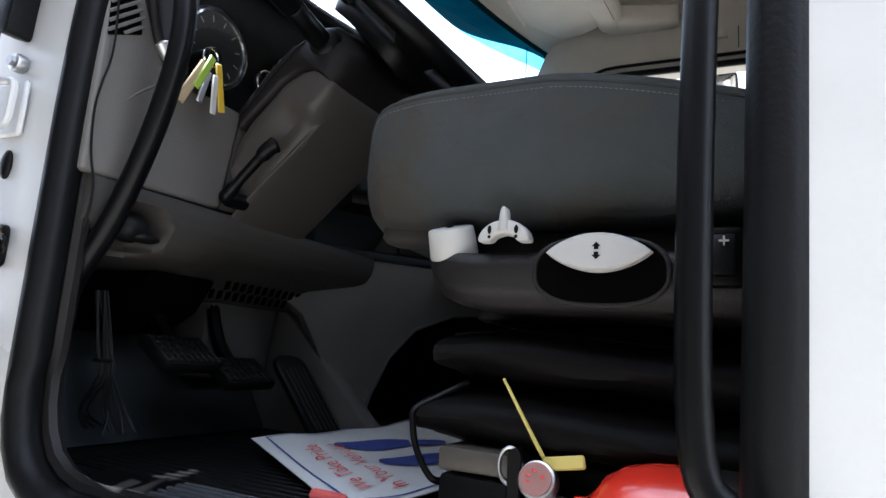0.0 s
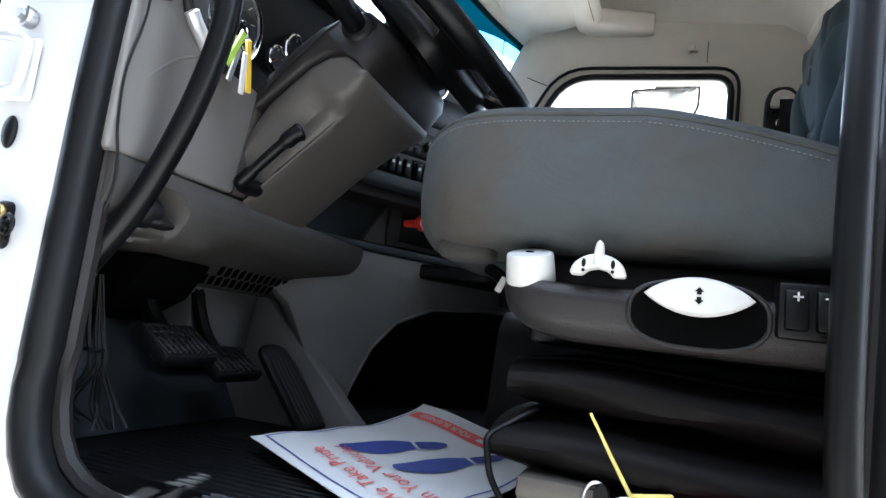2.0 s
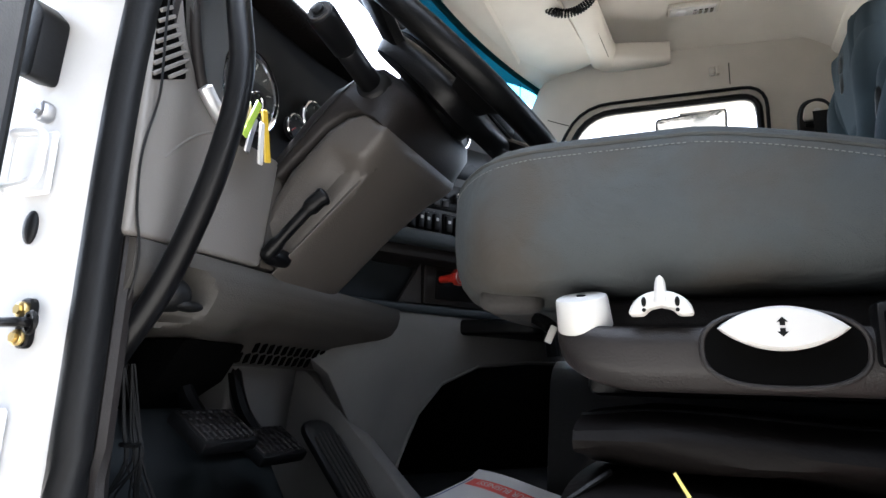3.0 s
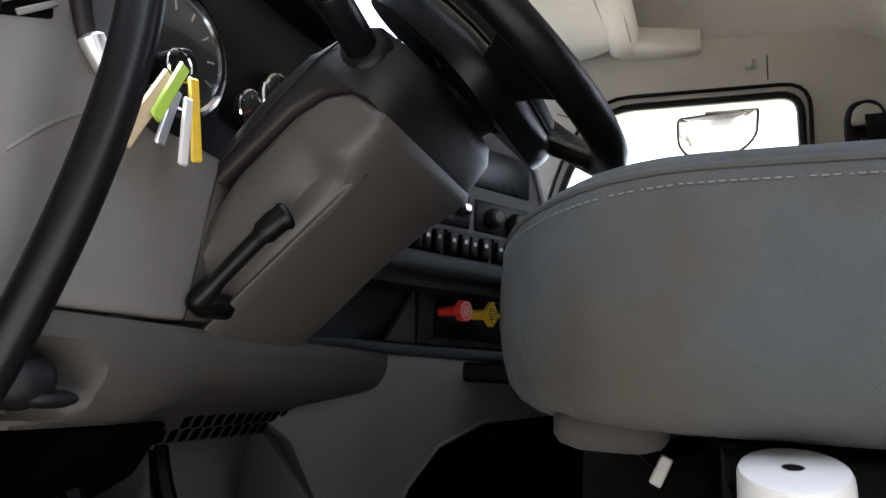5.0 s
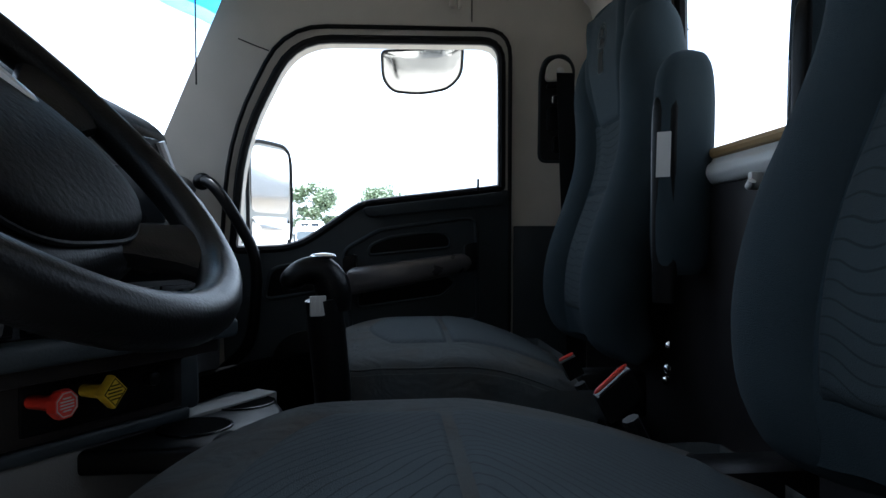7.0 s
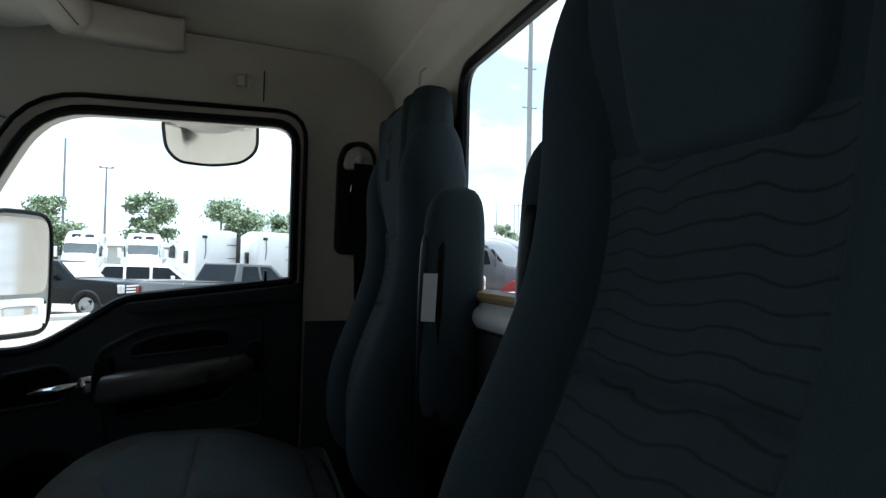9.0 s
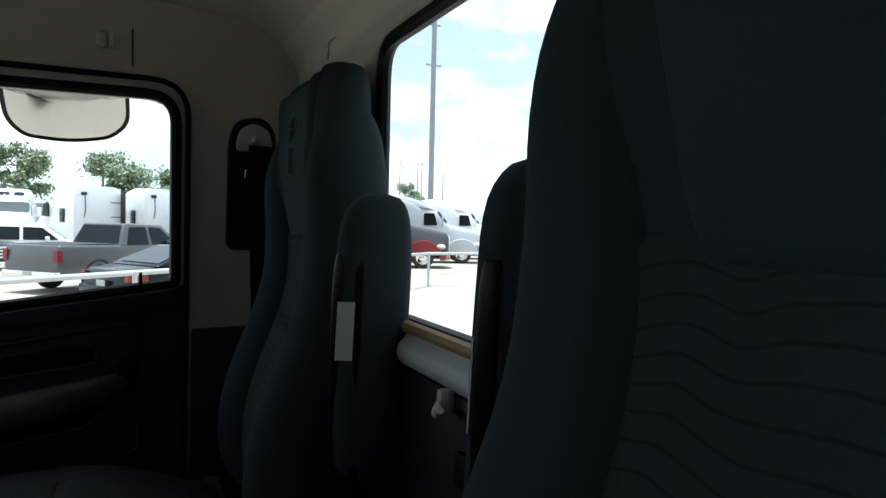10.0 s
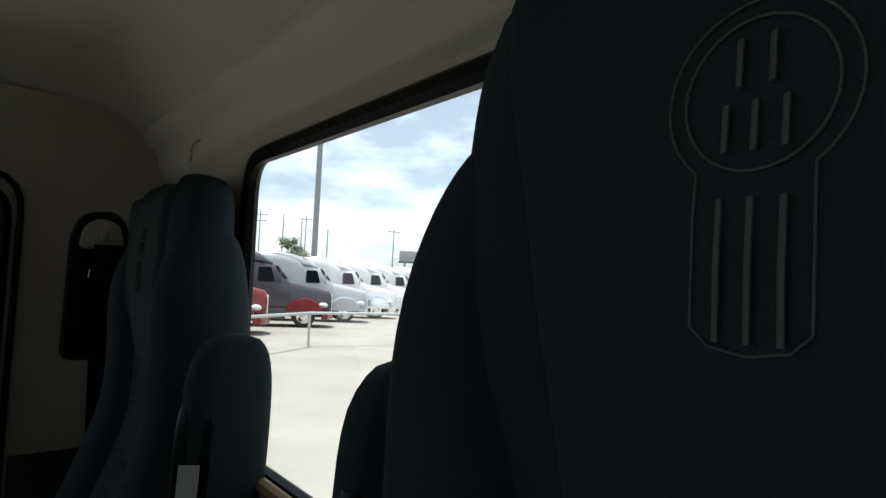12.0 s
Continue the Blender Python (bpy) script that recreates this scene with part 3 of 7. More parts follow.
# ---- seats ----
# (z, front x, depth, half width) of the backrest from the bottom up
BACK = [(1.6, 0.111, 0.094, 0.158), (1.66, 0.088, 0.124, 0.174), (1.74, 0.088, 0.134, 0.183), (1.82, 0.108, 0.139, 0.184), (1.9, 0.144, 0.124, 0.18),
        (1.98, 0.174, 0.114, 0.18), (2.06, 0.185, 0.112, 0.186), (2.12, 0.187, 0.112, 0.184), (2.165, 0.189, 0.11, 0.178), (2.2, 0.192, 0.105, 0.182),
        (2.235, 0.195, 0.1, 0.17), (2.27, 0.198, 0.096, 0.166), (2.297, 0.204, 0.088, 0.16), (2.319, 0.213, 0.07, 0.143), (2.331, 0.232, 0.036, 0.09)]


def hollow(z, q, w):
    """How far the middle of the backrest lies behind its bolsters."""
    u = min(1, max(0, (abs(q) / w - 0.45) / 0.30))
    deep = 0.030 if z < 2.03 else 0.030 - 0.014 * min(1, (z - 2.03) / 0.16)
    return deep * (1 - u * u * (3 - 2 * u))


def back_row(z):
    """Front, depth and half width of the backrest at height z, in a smooth curve through the rows."""
    return glide(BACK, z)[1:] if z < BACK[-1][0] else list(BACK[-1][1:])


def glide(rows, z):
    """Smooth curve through rows whose first number is the height."""
    i = max(k for k in range(len(rows) - 1) if rows[k][0] <= z or k == 0)
    r0, r1 = rows[i], rows[i + 1]
    h = r1[0] - r0[0]
    u = (z - r0[0]) / h
    p, n = rows[max(0, i - 1)], rows[min(len(rows) - 1, i + 2)]
    out = [z]
    for k in range(1, len(r0)):
        m0 = (r1[k] - p[k]) / (r1[0] - p[0]) * h
        m1 = (n[k] - r0[k]) / (n[0] - r0[0]) * h
        out.append((2 * u ** 3 - 3 * u * u + 1) * r0[k] + (u ** 3 - 2 * u * u + u) * m0 + (3 * u * u - 2 * u ** 3) * r1[k] + (u ** 3 - u * u) * m1)
    return out


def heights(rows, n):
    return [rows[0][0] + (rows[-1][0] - rows[0][0]) * (0.5 - 0.5 * math.cos(math.pi * i / n)) for i in range(n + 1)]


def bolster_span(z):
    """Inner and outer edge of the side bolster, from the middle of the seat, at height z."""
    u = min(1, max(0, (z - 2.04) / 0.17))
    inner = 0.094 + 0.022 * u * u * (3 - 2 * u)
    k = math.sqrt(max(0.0, 1 - max(0, (z - 2.10) / 0.155) ** 2))
    outer = 0.155 + 0.044 * k - 0.012 * max(0, (1.72 - z) / 0.1)
    return inner, max(outer, inner + 0.03), k


def side_bolster(sgn):
    """Padded side of the backrest, rounded off below the head."""
    rings = []
    for i in range(44):
        z = 1.578 + 0.675 * (0.5 - 0.5 * math.cos(math.pi * i / 43))
        xf, d, w = back_row(z)
        q0, q1, k = bolster_span(z)
        k = 0.25 + 0.75 * k
        if z < 1.62:
            k = math.sqrt(max(0.02, 1 - ((1.62 - z) / 0.043) ** 2))
        rings.append([(xf + 0.052 + p * k, sgn * ((q0 + q1) / 2 + q * (q1 - q0) / 2), z) for p, q in rounded(0.064, 1.0, 2.1, 32)])
    return loft(rings)


def back_rings(k=72):
    """Outlines of the backrest from the bottom up."""
    rings = []
    zs = heights(BACK, 44)
    for z in zs:
        xf, d, w = back_row(z)
        r = []
        for p, q in rounded(d / 2, w, 3.2, k):
            x = xf + d / 2 + p
            if p < 0:
                x += hollow(z, q, w) * (-p / (d / 2))
            r.append((x, q, z))
        rings.append(r)
    return rings


CUSHION_HALF, CUSHION_MID = 0.285, -0.13


def cushion_front(q):
    """Front edge of the cushion, which bulges forward in the middle."""
    a = abs(q)
    return -0.432 + 0.018 * (a / 0.16) ** 2 + 0.030 * (a / 0.265) ** 6


def cushion_top(x, q):
    """Height of the domed cushion top; it falls towards the door, the front and the backrest."""
    z = 1.652 - (0.019 if q < 0 else 0.012) * (abs(q) / 0.265) ** 2.2
    return z - 0.030 * max(0, (-0.29 - x) / 0.14) ** 1.6 - 0.066 * max(0, (x + 0.16) / 0.25) ** 1.4


def cushion_outline():
    """Closed outline of the cushion seen from above, near side first."""
    pts = [(0.13 - 0.40 * i / 11, -CUSHION_HALF) for i in range(12)]
    for i in range(41):
        q = -0.278 + 0.556 * i / 40
        pts.append((cushion_front(q), q))
    pts += [(-0.27 + 0.40 * i / 11, CUSHION_HALF) for i in range(12)]
    return resample(round_corners(pts, 0.05, 3), 120)


def cushion_ring(k, fall, low=None):
    """One ring of the cushion: the outline drawn in to k, fall below its top or at the height low."""
    out = []
    for x, q in cushion_outline():
        p, r = CUSHION_MID + (x - CUSHION_MID) * k, q * k
        out.append((p, r, low if low is not None else cushion_top(p, r) - fall))
    return out


def cushion():
    rings = [cushion_ring(k, 0, z) for k, z in ((0.0, 1.493), (0.85, 1.493), (0.91, 1.496), (0.95, 1.503), (0.977, 1.514), (0.994, 1.532), (1.002, 1.553), (1.003, 1.577))]
    rings += [cushion_ring(k, d) for k, d in ((1.0, 0.024), (0.994, 0.0150), (0.988, 0.0120), (0.984, 0.0128), (0.975, 0.0070), (0.955, 0.0028), (0.925, 0.0006), (0.88, 0.0), (0.8, 0.0), (0.7, 0.0), (0.6, 0.0), (0.45, 0.0), (0.3, 0.0), (0.15, 0.0), (0.01, 0.0))]
    return loft(rings)


def back_surface(z, q):
    """Front of the backrest at height z and q metres from its middle."""
    xf, d, w = back_row(z)
    p = -(d / 2) * max(0, 1 - abs(q / w) ** 3.2) ** (1 / 3.2)
    return xf + d / 2 + p + hollow(z, q, w) * (-p / (d / 2))


def patch(z0, z1, w0, w1, proud, foot=0.0, nz=26, nq=30):
    """A sewn panel lying on the front of the backrest, with tucked-in edges; foot: height over which its lower end is rounded."""
    b = bmesh.new()
    g = []
    for i in range(nz + 1):
        u = 0.5 - 0.5 * math.cos(math.pi * i / nz)
        z, w = z0 + (z1 - z0) * u, w0 + (w1 - w0) * u
        if foot and z - z0 < foot:
            w *= 0.7 + 0.3 * math.sqrt(max(0, 1 - (1 - (z - z0) / foot) ** 2))
        row = []
        for j in range(nq + 1):
            t = math.sin(math.pi / 2 * (-1 + 2 * j / nq))
            edge = min((1 - abs(t)) * w, (z - z0), (z1 - z)) / 0.016
            row.append(b.verts.new((back_surface(z, t * w) + 0.004 - (proud + 0.004) * math.sin(min(1, max(0, edge)) * math.pi / 2), t * w, z)))
        g.append(row)
    for i in range(nz):
        for j in range(nq):
            b.faces.new((g[i][j], g[i + 1][j], g[i + 1][j + 1], g[i][j + 1]))
    return b


def top_patch(x0, x1, half=0.185):
    """A patterned panel on top of the cushion."""
    b = bmesh.new()
    g = []
    n = 18
    for i in range(n + 1):
        u = 0.5 - 0.5 * math.cos(math.pi * i / n)
        row = []
        for j in range(n + 1):
            t = math.sin(math.pi / 2 * (-1 + 2 * j / n))
            q = half * t
            a = x0 + (0.05 * t * t if x0 < -0.25 else 0)
            x = a + (x1 - a) * u
            e = min(half - abs(q), x - a, x1 - x) / 0.014
            row.append(b.verts.new((x, q, cushion_top(x, q) - 0.004 + 0.008 * math.sin(min(1, max(0, e)) * math.pi / 2))))
        g.append(row)
    for i in range(n):
        for j in range(n):
            b.faces.new((g[i][j], g[i + 1][j], g[i + 1][j + 1], g[i][j + 1]))
    return b


def stitches(line, step=0.0046):
    """A row of short threads along a line of points."""
    b, rest, P = None, 0.0, [Vector(p) for p in line]
    for a, c in zip(P, P[1:]):
        L = (c - a).length
        while rest < L:
            b = tube([a.lerp(c, rest / L), a.lerp(c, min(1, (rest + step * 0.6) / L))], 0.00045, 4, bm=b)
            rest += step
        rest -= L
    return b


def seat(y, label, sd, bo=0.0, up=0.0, dx=0.0, sink=0.0, lean=0.0):
    """sd: the side, 1 or -1, on which the armrest is; bo, up: shift of the backrest over the cushion; dx, sink: shift of the cushion along the cab and down; lean: shift of the backrest backwards, most at its foot."""
    s = thing("truck_seat", label, "seat", "seats in the cab", at=(0, y, 0))
    def low(name, bm, mat, lab=""):
        for v in bm.verts:
            v.co.x += dx * min(1, max(0, (0.10 - v.co.x) / 0.2))
            v.co.z -= sink
        return part(name, bm, mat, s, lab)
    low("cushion", cushion(), "seatcloth")
    low("cushion_insert", top_patch(-0.335, -0.1803), "topcloth", "lighter cloth panel with wavy dark lines")
    low("cushion_insert", top_patch(-0.1797, 0.07), "topcloth", "lighter cloth panel with wavy dark lines")
    def put(name, bm, mat, lab=""):
        for v in bm.verts:
            v.co.y += bo
            v.co.z += up
            if not name.startswith("armrest"):
                v.co.x += lean * (0.35 + 0.65 * min(1, max(0, (2.18 - v.co.z) / 0.35)))
        return part(name, bm, mat, s, lab)
    put("backrest", loft(back_rings()), "fabric")
    for sgn in (-1, 1):
        put("side_bolster", side_bolster(sgn), "fabric")
    put("headrest_insert", patch(2.046, 2.312, 0.076, 0.126, 0.014, 0.05), "fabriclight", "smooth headrest panel")
    put("back_insert", patch(1.907, 2.068, 0.100, 0.112, 0.006), "wavecloth", "lighter cloth panel with wavy dark lines")
    put("lumbar_insert", patch(1.655, 1.909, 0.098, 0.100, 0.010), "wavecloth", "lighter cloth panel with wavy dark lines")
    rim = [p for p in cushion_ring(0.9985, 0.0195) if p[0] < 0.07]
    for side in (-1, 1):
        line = [p for p in rim if p[1] * side > 0]
        line = sorted(line, key=lambda p: -p[0] if abs(p[1]) > 0.27 else 1 - side * p[1])
        low("seam", stitches(line), "thread", "pale seam stitching")
    low("piping", tube([p for p in cushion_ring(0.9885, 0.0112)], 0.0021, 6, True), "seatcloth")
    rows = [(1.74, 0.25, 0.03, 0.020), (1.76, 0.25, 0.045, 0.025), (1.90, 0.255, 0.05, 0.0265), (2.02, 0.26, 0.05, 0.0265), (2.08, 0.262, 0.045, 0.025), (2.108, 0.265, 0.03, 0.020), (2.115, 0.265, 0.012, 0.01)]
    arm = 0.270
    put("armrest", loft([[(x + p, sd * arm + q, z + 0.006) for p, q in rounded(a, b_, 3, 20)] for z, x, a, b_ in [glide(rows, z) for z in heights(rows, 26)]]), "fabric", "folded-up grey armrest")
    # the black underside of the raised armrest is turned forward and inward
    n, u, away = Vector((-0.5, sd * 0.866, 0)), Vector((0.866, sd * 0.5, 0)), arm + (0.009 if sd < 0 else -0.002)
    cap = [(1.70, 0.220, 0.020, 0.010), (1.93, 0.222, 0.022, 0.012), (2.03, 0.226, 0.022, 0.012), (2.042, 0.229, 0.021, 0.010)]
    put("armrest_underside", loft([[Vector((x, sd * away, z)) + u * p + n * q for p, q in rounded(a, b_, 3, 20)] for z, x, a, b_ in [glide(cap, z) for z in heights(cap, 12)]]), "blackplastic", "black plastic underside")
    st = [[Vector((0.2205 + 0.003 * (z - 1.908) / 0.074, sd * away, z)) + u * p + n * q for p, q in ((-0.011, 0.0145), (0.011, 0.0145), (0.011, 0.0160), (-0.011, 0.0160))] for z in (1.908, 1.93, 1.96, 1.982)]
    put("armrest_sticker", loft(st), "whiteplastic", "white warning sticker")
    put("recliner", box(0.05, 0.17, sd * 0.20 - 0.03, sd * 0.20 + 0.03, 1.49, 1.575, 0.012), "blackplastic", "black recliner cover")
    return s


driver = seat(0.745, "grey cloth driver's seat with folded-up armrest over a black suspension base", 1, -0.01, 0.016)
pas = seat(1.647, "grey cloth passenger seat with a high back and folded-up armrest", -1, 0.0, 0.0, 0.048, 0.018, 0.042)


def seat_badge(host, bo, up, lean):
    """Plain emblem stitched on the headrest: a ring over a striped shield; bo, up, lean as the backrest's."""
    def at(q, z):
        return Vector((back_surface(z - 0.016, q) - 0.0152 + 0.35 * lean, q + bo, z - 0.016 + up))
    c, zc = 0.001, 2.250
    ring = [at(c + 0.0228 * math.cos(a), zc + 0.0235 * math.sin(a)) for a in [2 * math.pi * i / 32 for i in range(32)]]
    part("badge_ring", tube(ring, 0.0005, 6, True), "thread", host, "pale stitched ring")
    out = [at(c + 0.0285 * math.sin(a), zc - 0.029 * math.cos(a)) for a in [radians(38 + 284 * i / 28) for i in range(29)]]
    sh = [out[-1], at(c - 0.0178, 2.215), at(c - 0.0178, 2.180), at(c - 0.012, 2.1745), at(c, 2.1725), at(c + 0.012, 2.1745), at(c + 0.0178, 2.180), at(c + 0.0178, 2.215), out[0]]
    part("badge_outline", join(tube(out, 0.00045, 6), tube(sh, 0.00045, 6)), "thread", host, "pale stitched outline")
    for q in (-0.0095, 0.0, 0.0095):
        part("badge_stripe", tube([at(c + q, 2.2185), at(c + q, 2.197), at(c + q, 2.176)], 0.0019, 6, squash=0.5), "thread", host)
    for q, z in ((0.0055, 2.2600), (-0.0045, 2.2600), (0.009, 2.2400), (0.0, 2.2400), (-0.009, 2.2400)):
        part("badge_bar", tube([at(c + q, z + 0.0075), at(c + q, z - 0.0075)], 0.0019, 6, squash=0.5), "thread", host)


# ---- steering ----
N_ = Vector((math.sin(radians(44.5)), 0, math.cos(radians(44.5))))   # axis of the column, up and back
V_ = Vector((math.cos(radians(44.5)), 0, -math.sin(radians(44.5))))
W0 = Vector((-0.515, 0.78, 1.922))


WHEEL = Vector((-0.511, 0.784, 1.911))
WN = Vector((math.sin(radians(45.1)), math.sin(radians(-1.9)), math.cos(radians(45.1)))).normalized()
WV = Vector((math.cos(radians(45.1)), 0, -math.sin(radians(45.1))))
WA = WN.cross(WV).normalized()


def on_wheel(a, b_, c):
    """a along the cab, towards the passenger; b_ towards the driver in the wheel's plane; c along the axis."""
    return WHEEL + WA * a + WV * b_ + WN * c


def steering_wheel():
    w = thing("steering_wheel", "black four-spoke truck steering wheel with a padded hub", "steering wheel")
    R, r = 0.2210, 0.0180
    part("rim", tube([on_wheel(R * math.cos(a), R * math.sin(a), 0) for a in [2 * math.pi * i / 64 for i in range(64)]], r, 14, True), "blackplastic", w)
    hub = [[on_wheel(p, q + 0.03, c) for p, q in rounded(0.078 * k, 0.072 * k, 2.5, 28)] for c, k in ((-0.105, 0.75), (-0.09, 0.8), (-0.07, 0.9), (-0.045, 1.0), (-0.032, 0.93), (-0.028, 0.7), (-0.026, 0.4))]
    part("hub", loft(hub), "blackplastic", w)
    pad = [[on_wheel(p, q + 0.045, c - 0.035 * (q / 0.1) ** 2 * 0.25) for p, q in rounded(0.142 * k, 0.104 * k, 3.6, 44)] for c, k in ((-0.055, 0.97), (-0.042, 1.0), (-0.030, 1.0), (-0.022, 0.965), (-0.017, 0.88), (-0.014, 0.6), (-0.013, 0.3))]
    part("hub_cover", loft(pad), "blackplastic", w, "black hub cover")
    top = [[on_wheel(0.014 + p + 0.012 * q / 0.1, q + 0.030, c - 0.012 * (q / 0.1) ** 2) for p, q in rounded(0.106 * k, 0.100 * k, 3.4, 44)] for c, k in ((-0.018, 0.98), (-0.006, 1.0), (0.002, 0.985), (0.006, 0.94), (0.009, 0.80), (0.0105, 0.5), (0.011, 0.2))]
    part("hub_pad", loft(top), "vinyl", w, "black padded airbag cover")
    part("pad_seam", tube([on_wheel(0.014 + p + 0.012 * q / 0.1, q + 0.030, -0.0075 - 0.012 * (q / 0.1) ** 2) for p, q in rounded(0.108, 0.102, 3.4, 44)], 0.0022, 6, True), "rubber", w)
    part("emblem", loft([[on_wheel(0.064 + p + 0.3 * q, -0.022 + q, c) for p, q in rounded(0.006 * k, 0.030 * k, 5, 24)] for c, k in ((-0.004, 1.0), (0.0100, 1.0), (0.0115, 0.85))]), "silver", w, "plain silver emblem bar")
    for a in (0.87, math.pi - 0.87, -0.25, math.pi + 0.25):
        p0, p1 = on_wheel(0.07 * math.cos(a), 0.07 * math.sin(a) + 0.03, -0.055), on_wheel((R - 0.006) * math.cos(a), (R - 0.006) * math.sin(a), -0.004)
        t = WA * -math.sin(a) + WV * math.cos(a)
        rings = []
        for u in (0, 0.25, 0.5, 0.75, 1):
            c, hw = p0.lerp(p1, u), 0.046 - 0.018 * math.sin(u * math.pi) + 0.004 * u
            rings.append([c + t * p * hw + WN * q * 0.012 for p, q in rounded(1, 1, 3, 14)])
        part("spoke", loft(rings), "blackplastic", w)
    return w


def steering_column():
    c = thing("steering_column", "grey plastic steering column shroud with a tilt lever", "steering column")
    def ring(n, y, hw, top, low, k=32, e=4.5):
        cen = W0 + N_ * n
        cen.y = y
        return [cen + Vector((0, p, 0)) + V_ * ((low + top) / 2 + q) for p, q in rounded(hw, (low - top) / 2, e, k)]
    part("upper_shroud", loft([ring(-0.078, 0.765, 0.08, 0.02, 0.085, 40, 5), ring(-0.084, 0.763, 0.115, 0.010, 0.10, 40, 5), ring(-0.10, 0.759, 0.130, 0.003, 0.112, 40, 5), ring(-0.143, 0.753, 0.1355, 0.0, 0.118, 40, 6), ring(-0.150, 0.752, 0.135, 0.0, 0.080, 40, 6), ring(-0.168, 0.751, 0.133, 0.0, 0.055, 40, 6), ring(-0.20, 0.747, 0.131, 0.0, 0.044, 40, 6), ring(-0.30, 0.74, 0.122, 0.004, 0.034, 40, 6)]), "darkplastic", c, "dark upper column shroud")
    part("shroud_split", tube([W0 + N_ * n + V_ * 0.022 + Vector((0, y - 0.78, 0)) for n, y in ((-0.10, 0.6285), (-0.148, 0.617), (-0.20, 0.6145), (-0.295, 0.6145))], 0.0012, 6), "rubber", c)
    keys_ = [(-0.142, 0.753, 0.126, 0.080, 0.118), (-0.150, 0.752, 0.131, 0.062, 0.124), (-0.168, 0.748, 0.128, 0.044, 0.127), (-0.20, 0.736, 0.118, 0.034, 0.128), (-0.28, 0.722, 0.105, 0.032, 0.131), (-0.36, 0.715, 0.098, 0.052, 0.134), (-0.41, 0.712, 0.094, 0.072, 0.134), (-0.445, 0.710, 0.088, 0.086, 0.133), (-0.462, 0.708, 0.078, 0.096, 0.129), (-0.469, 0.708, 0.062, 0.103, 0.122)]
    rings = []
    for k0, k1 in zip(keys_, keys_[1:]):
        m = max(1, round((k0[0] - k1[0]) / 0.006))
        for i in range(m):
            u = i / m
            n, y, hw, top, low = [a + (b_ - a) * u for a, b_ in zip(k0, k1)]
            r = ring(n, y, hw, top, low, 110, 5.5)
            for p in r:
                v = (p - W0).dot(V_)
                # hollow round the tilt lever on the side that faces the doorway
                if p.y < y - hw * 0.75:
                    a = min((v - 0.076 - 0.1 * max(0, -0.30 - n)) / 0.018, (0.130 - v) / 0.010, (-0.186 - 0.55 * max(0, 0.115 - v) - n) / 0.036, (n + 0.425) / 0.02)
                    a = min(1, max(0, a))
                    p.y += 0.019 * a * a * (3 - 2 * a)
            rings.append(r)
    rings.append(ring(*keys_[-1], 110, 5.5))
    low = part("lower_shroud", loft(rings), "greyplastic", c)
    # the tilt lever lies in a hollow on the side that faces the doorway
    a, z = W0 + N_ * -0.262 + V_ * 0.122, W0 + N_ * -0.374 + V_ * 0.122
    a.y, z.y = 0.610, 0.606
    m1, m2 = a.lerp(z, 0.12), a.lerp(z, 0.9)
    part("tilt_lever", tube(smooth_path([z + Vector((0, 0.03, 0)), z + Vector((0, -0.004, 0)), m2 + Vector((0, -0.008, 0)), a.lerp(z, 0.4) + Vector((0, -0.008, 0)), m1 + Vector((0, -0.006, 0)), a]), [0.0125] * 6 + [0.0105] * 8 + [0.0080] * 7 + [0.0115] * 6 + [0.013, 0.013, 0.012, 0.006], 12), "satin", c, "black tilt lever")
    # multi-function stalk
    s0, s1 = Vector((-0.563, 0.636, 1.808)), Vector((-0.560, 0.488, 1.838))
    at = lambda u: s0.lerp(s1, u)
    part("stalk_boot", tube([at(-0.1), at(0.02), at(0.06), at(0.09), at(0.10)], [0.028, 0.027, 0.025, 0.021, 0.015], 20), "rubber", c)
    part("stalk", tube([at(0.0), at(0.3), at(0.54), at(0.55), at(0.57), at(0.95), at(0.99), at(1.0)], [0.0165, 0.0158, 0.0160, 0.0150, 0.0172, 0.0185, 0.0175, 0.0155], 22), "satin", c, "black multi-function stalk")
    part("stalk_ring", tube([at(0.995), at(1.012)], [0.0160, 0.0145], 22), "darkplastic", c, "grey ring at the end of the stalk")
    part("stalk_well", tube([at(1.0), at(1.016)], [0.0112, 0.0105], 20), "rubber", c)
    part("stalk_cap", tube([at(1.0), at(1.035), at(1.042)], [0.0080, 0.0076, 0.005], 16), "satin", c, "dark glossy end button")
    return c


seat_badge(driver, -0.01, 0.016, 0.0)
seat_badge(pas, 0.0, 0.0, 0.042)
steering_wheel()
steering_column()


# ---- driver's doorway ----
DOORWAY = round_corners([(-0.728, 1.172), (0.022, 1.172), (0.062, 2.42), (-0.53, 2.40), (-0.69, 2.08), (-0.735, 1.75)], [0.115, 0.05, 0.06, 0.12, 0.1, 0.2], 8)


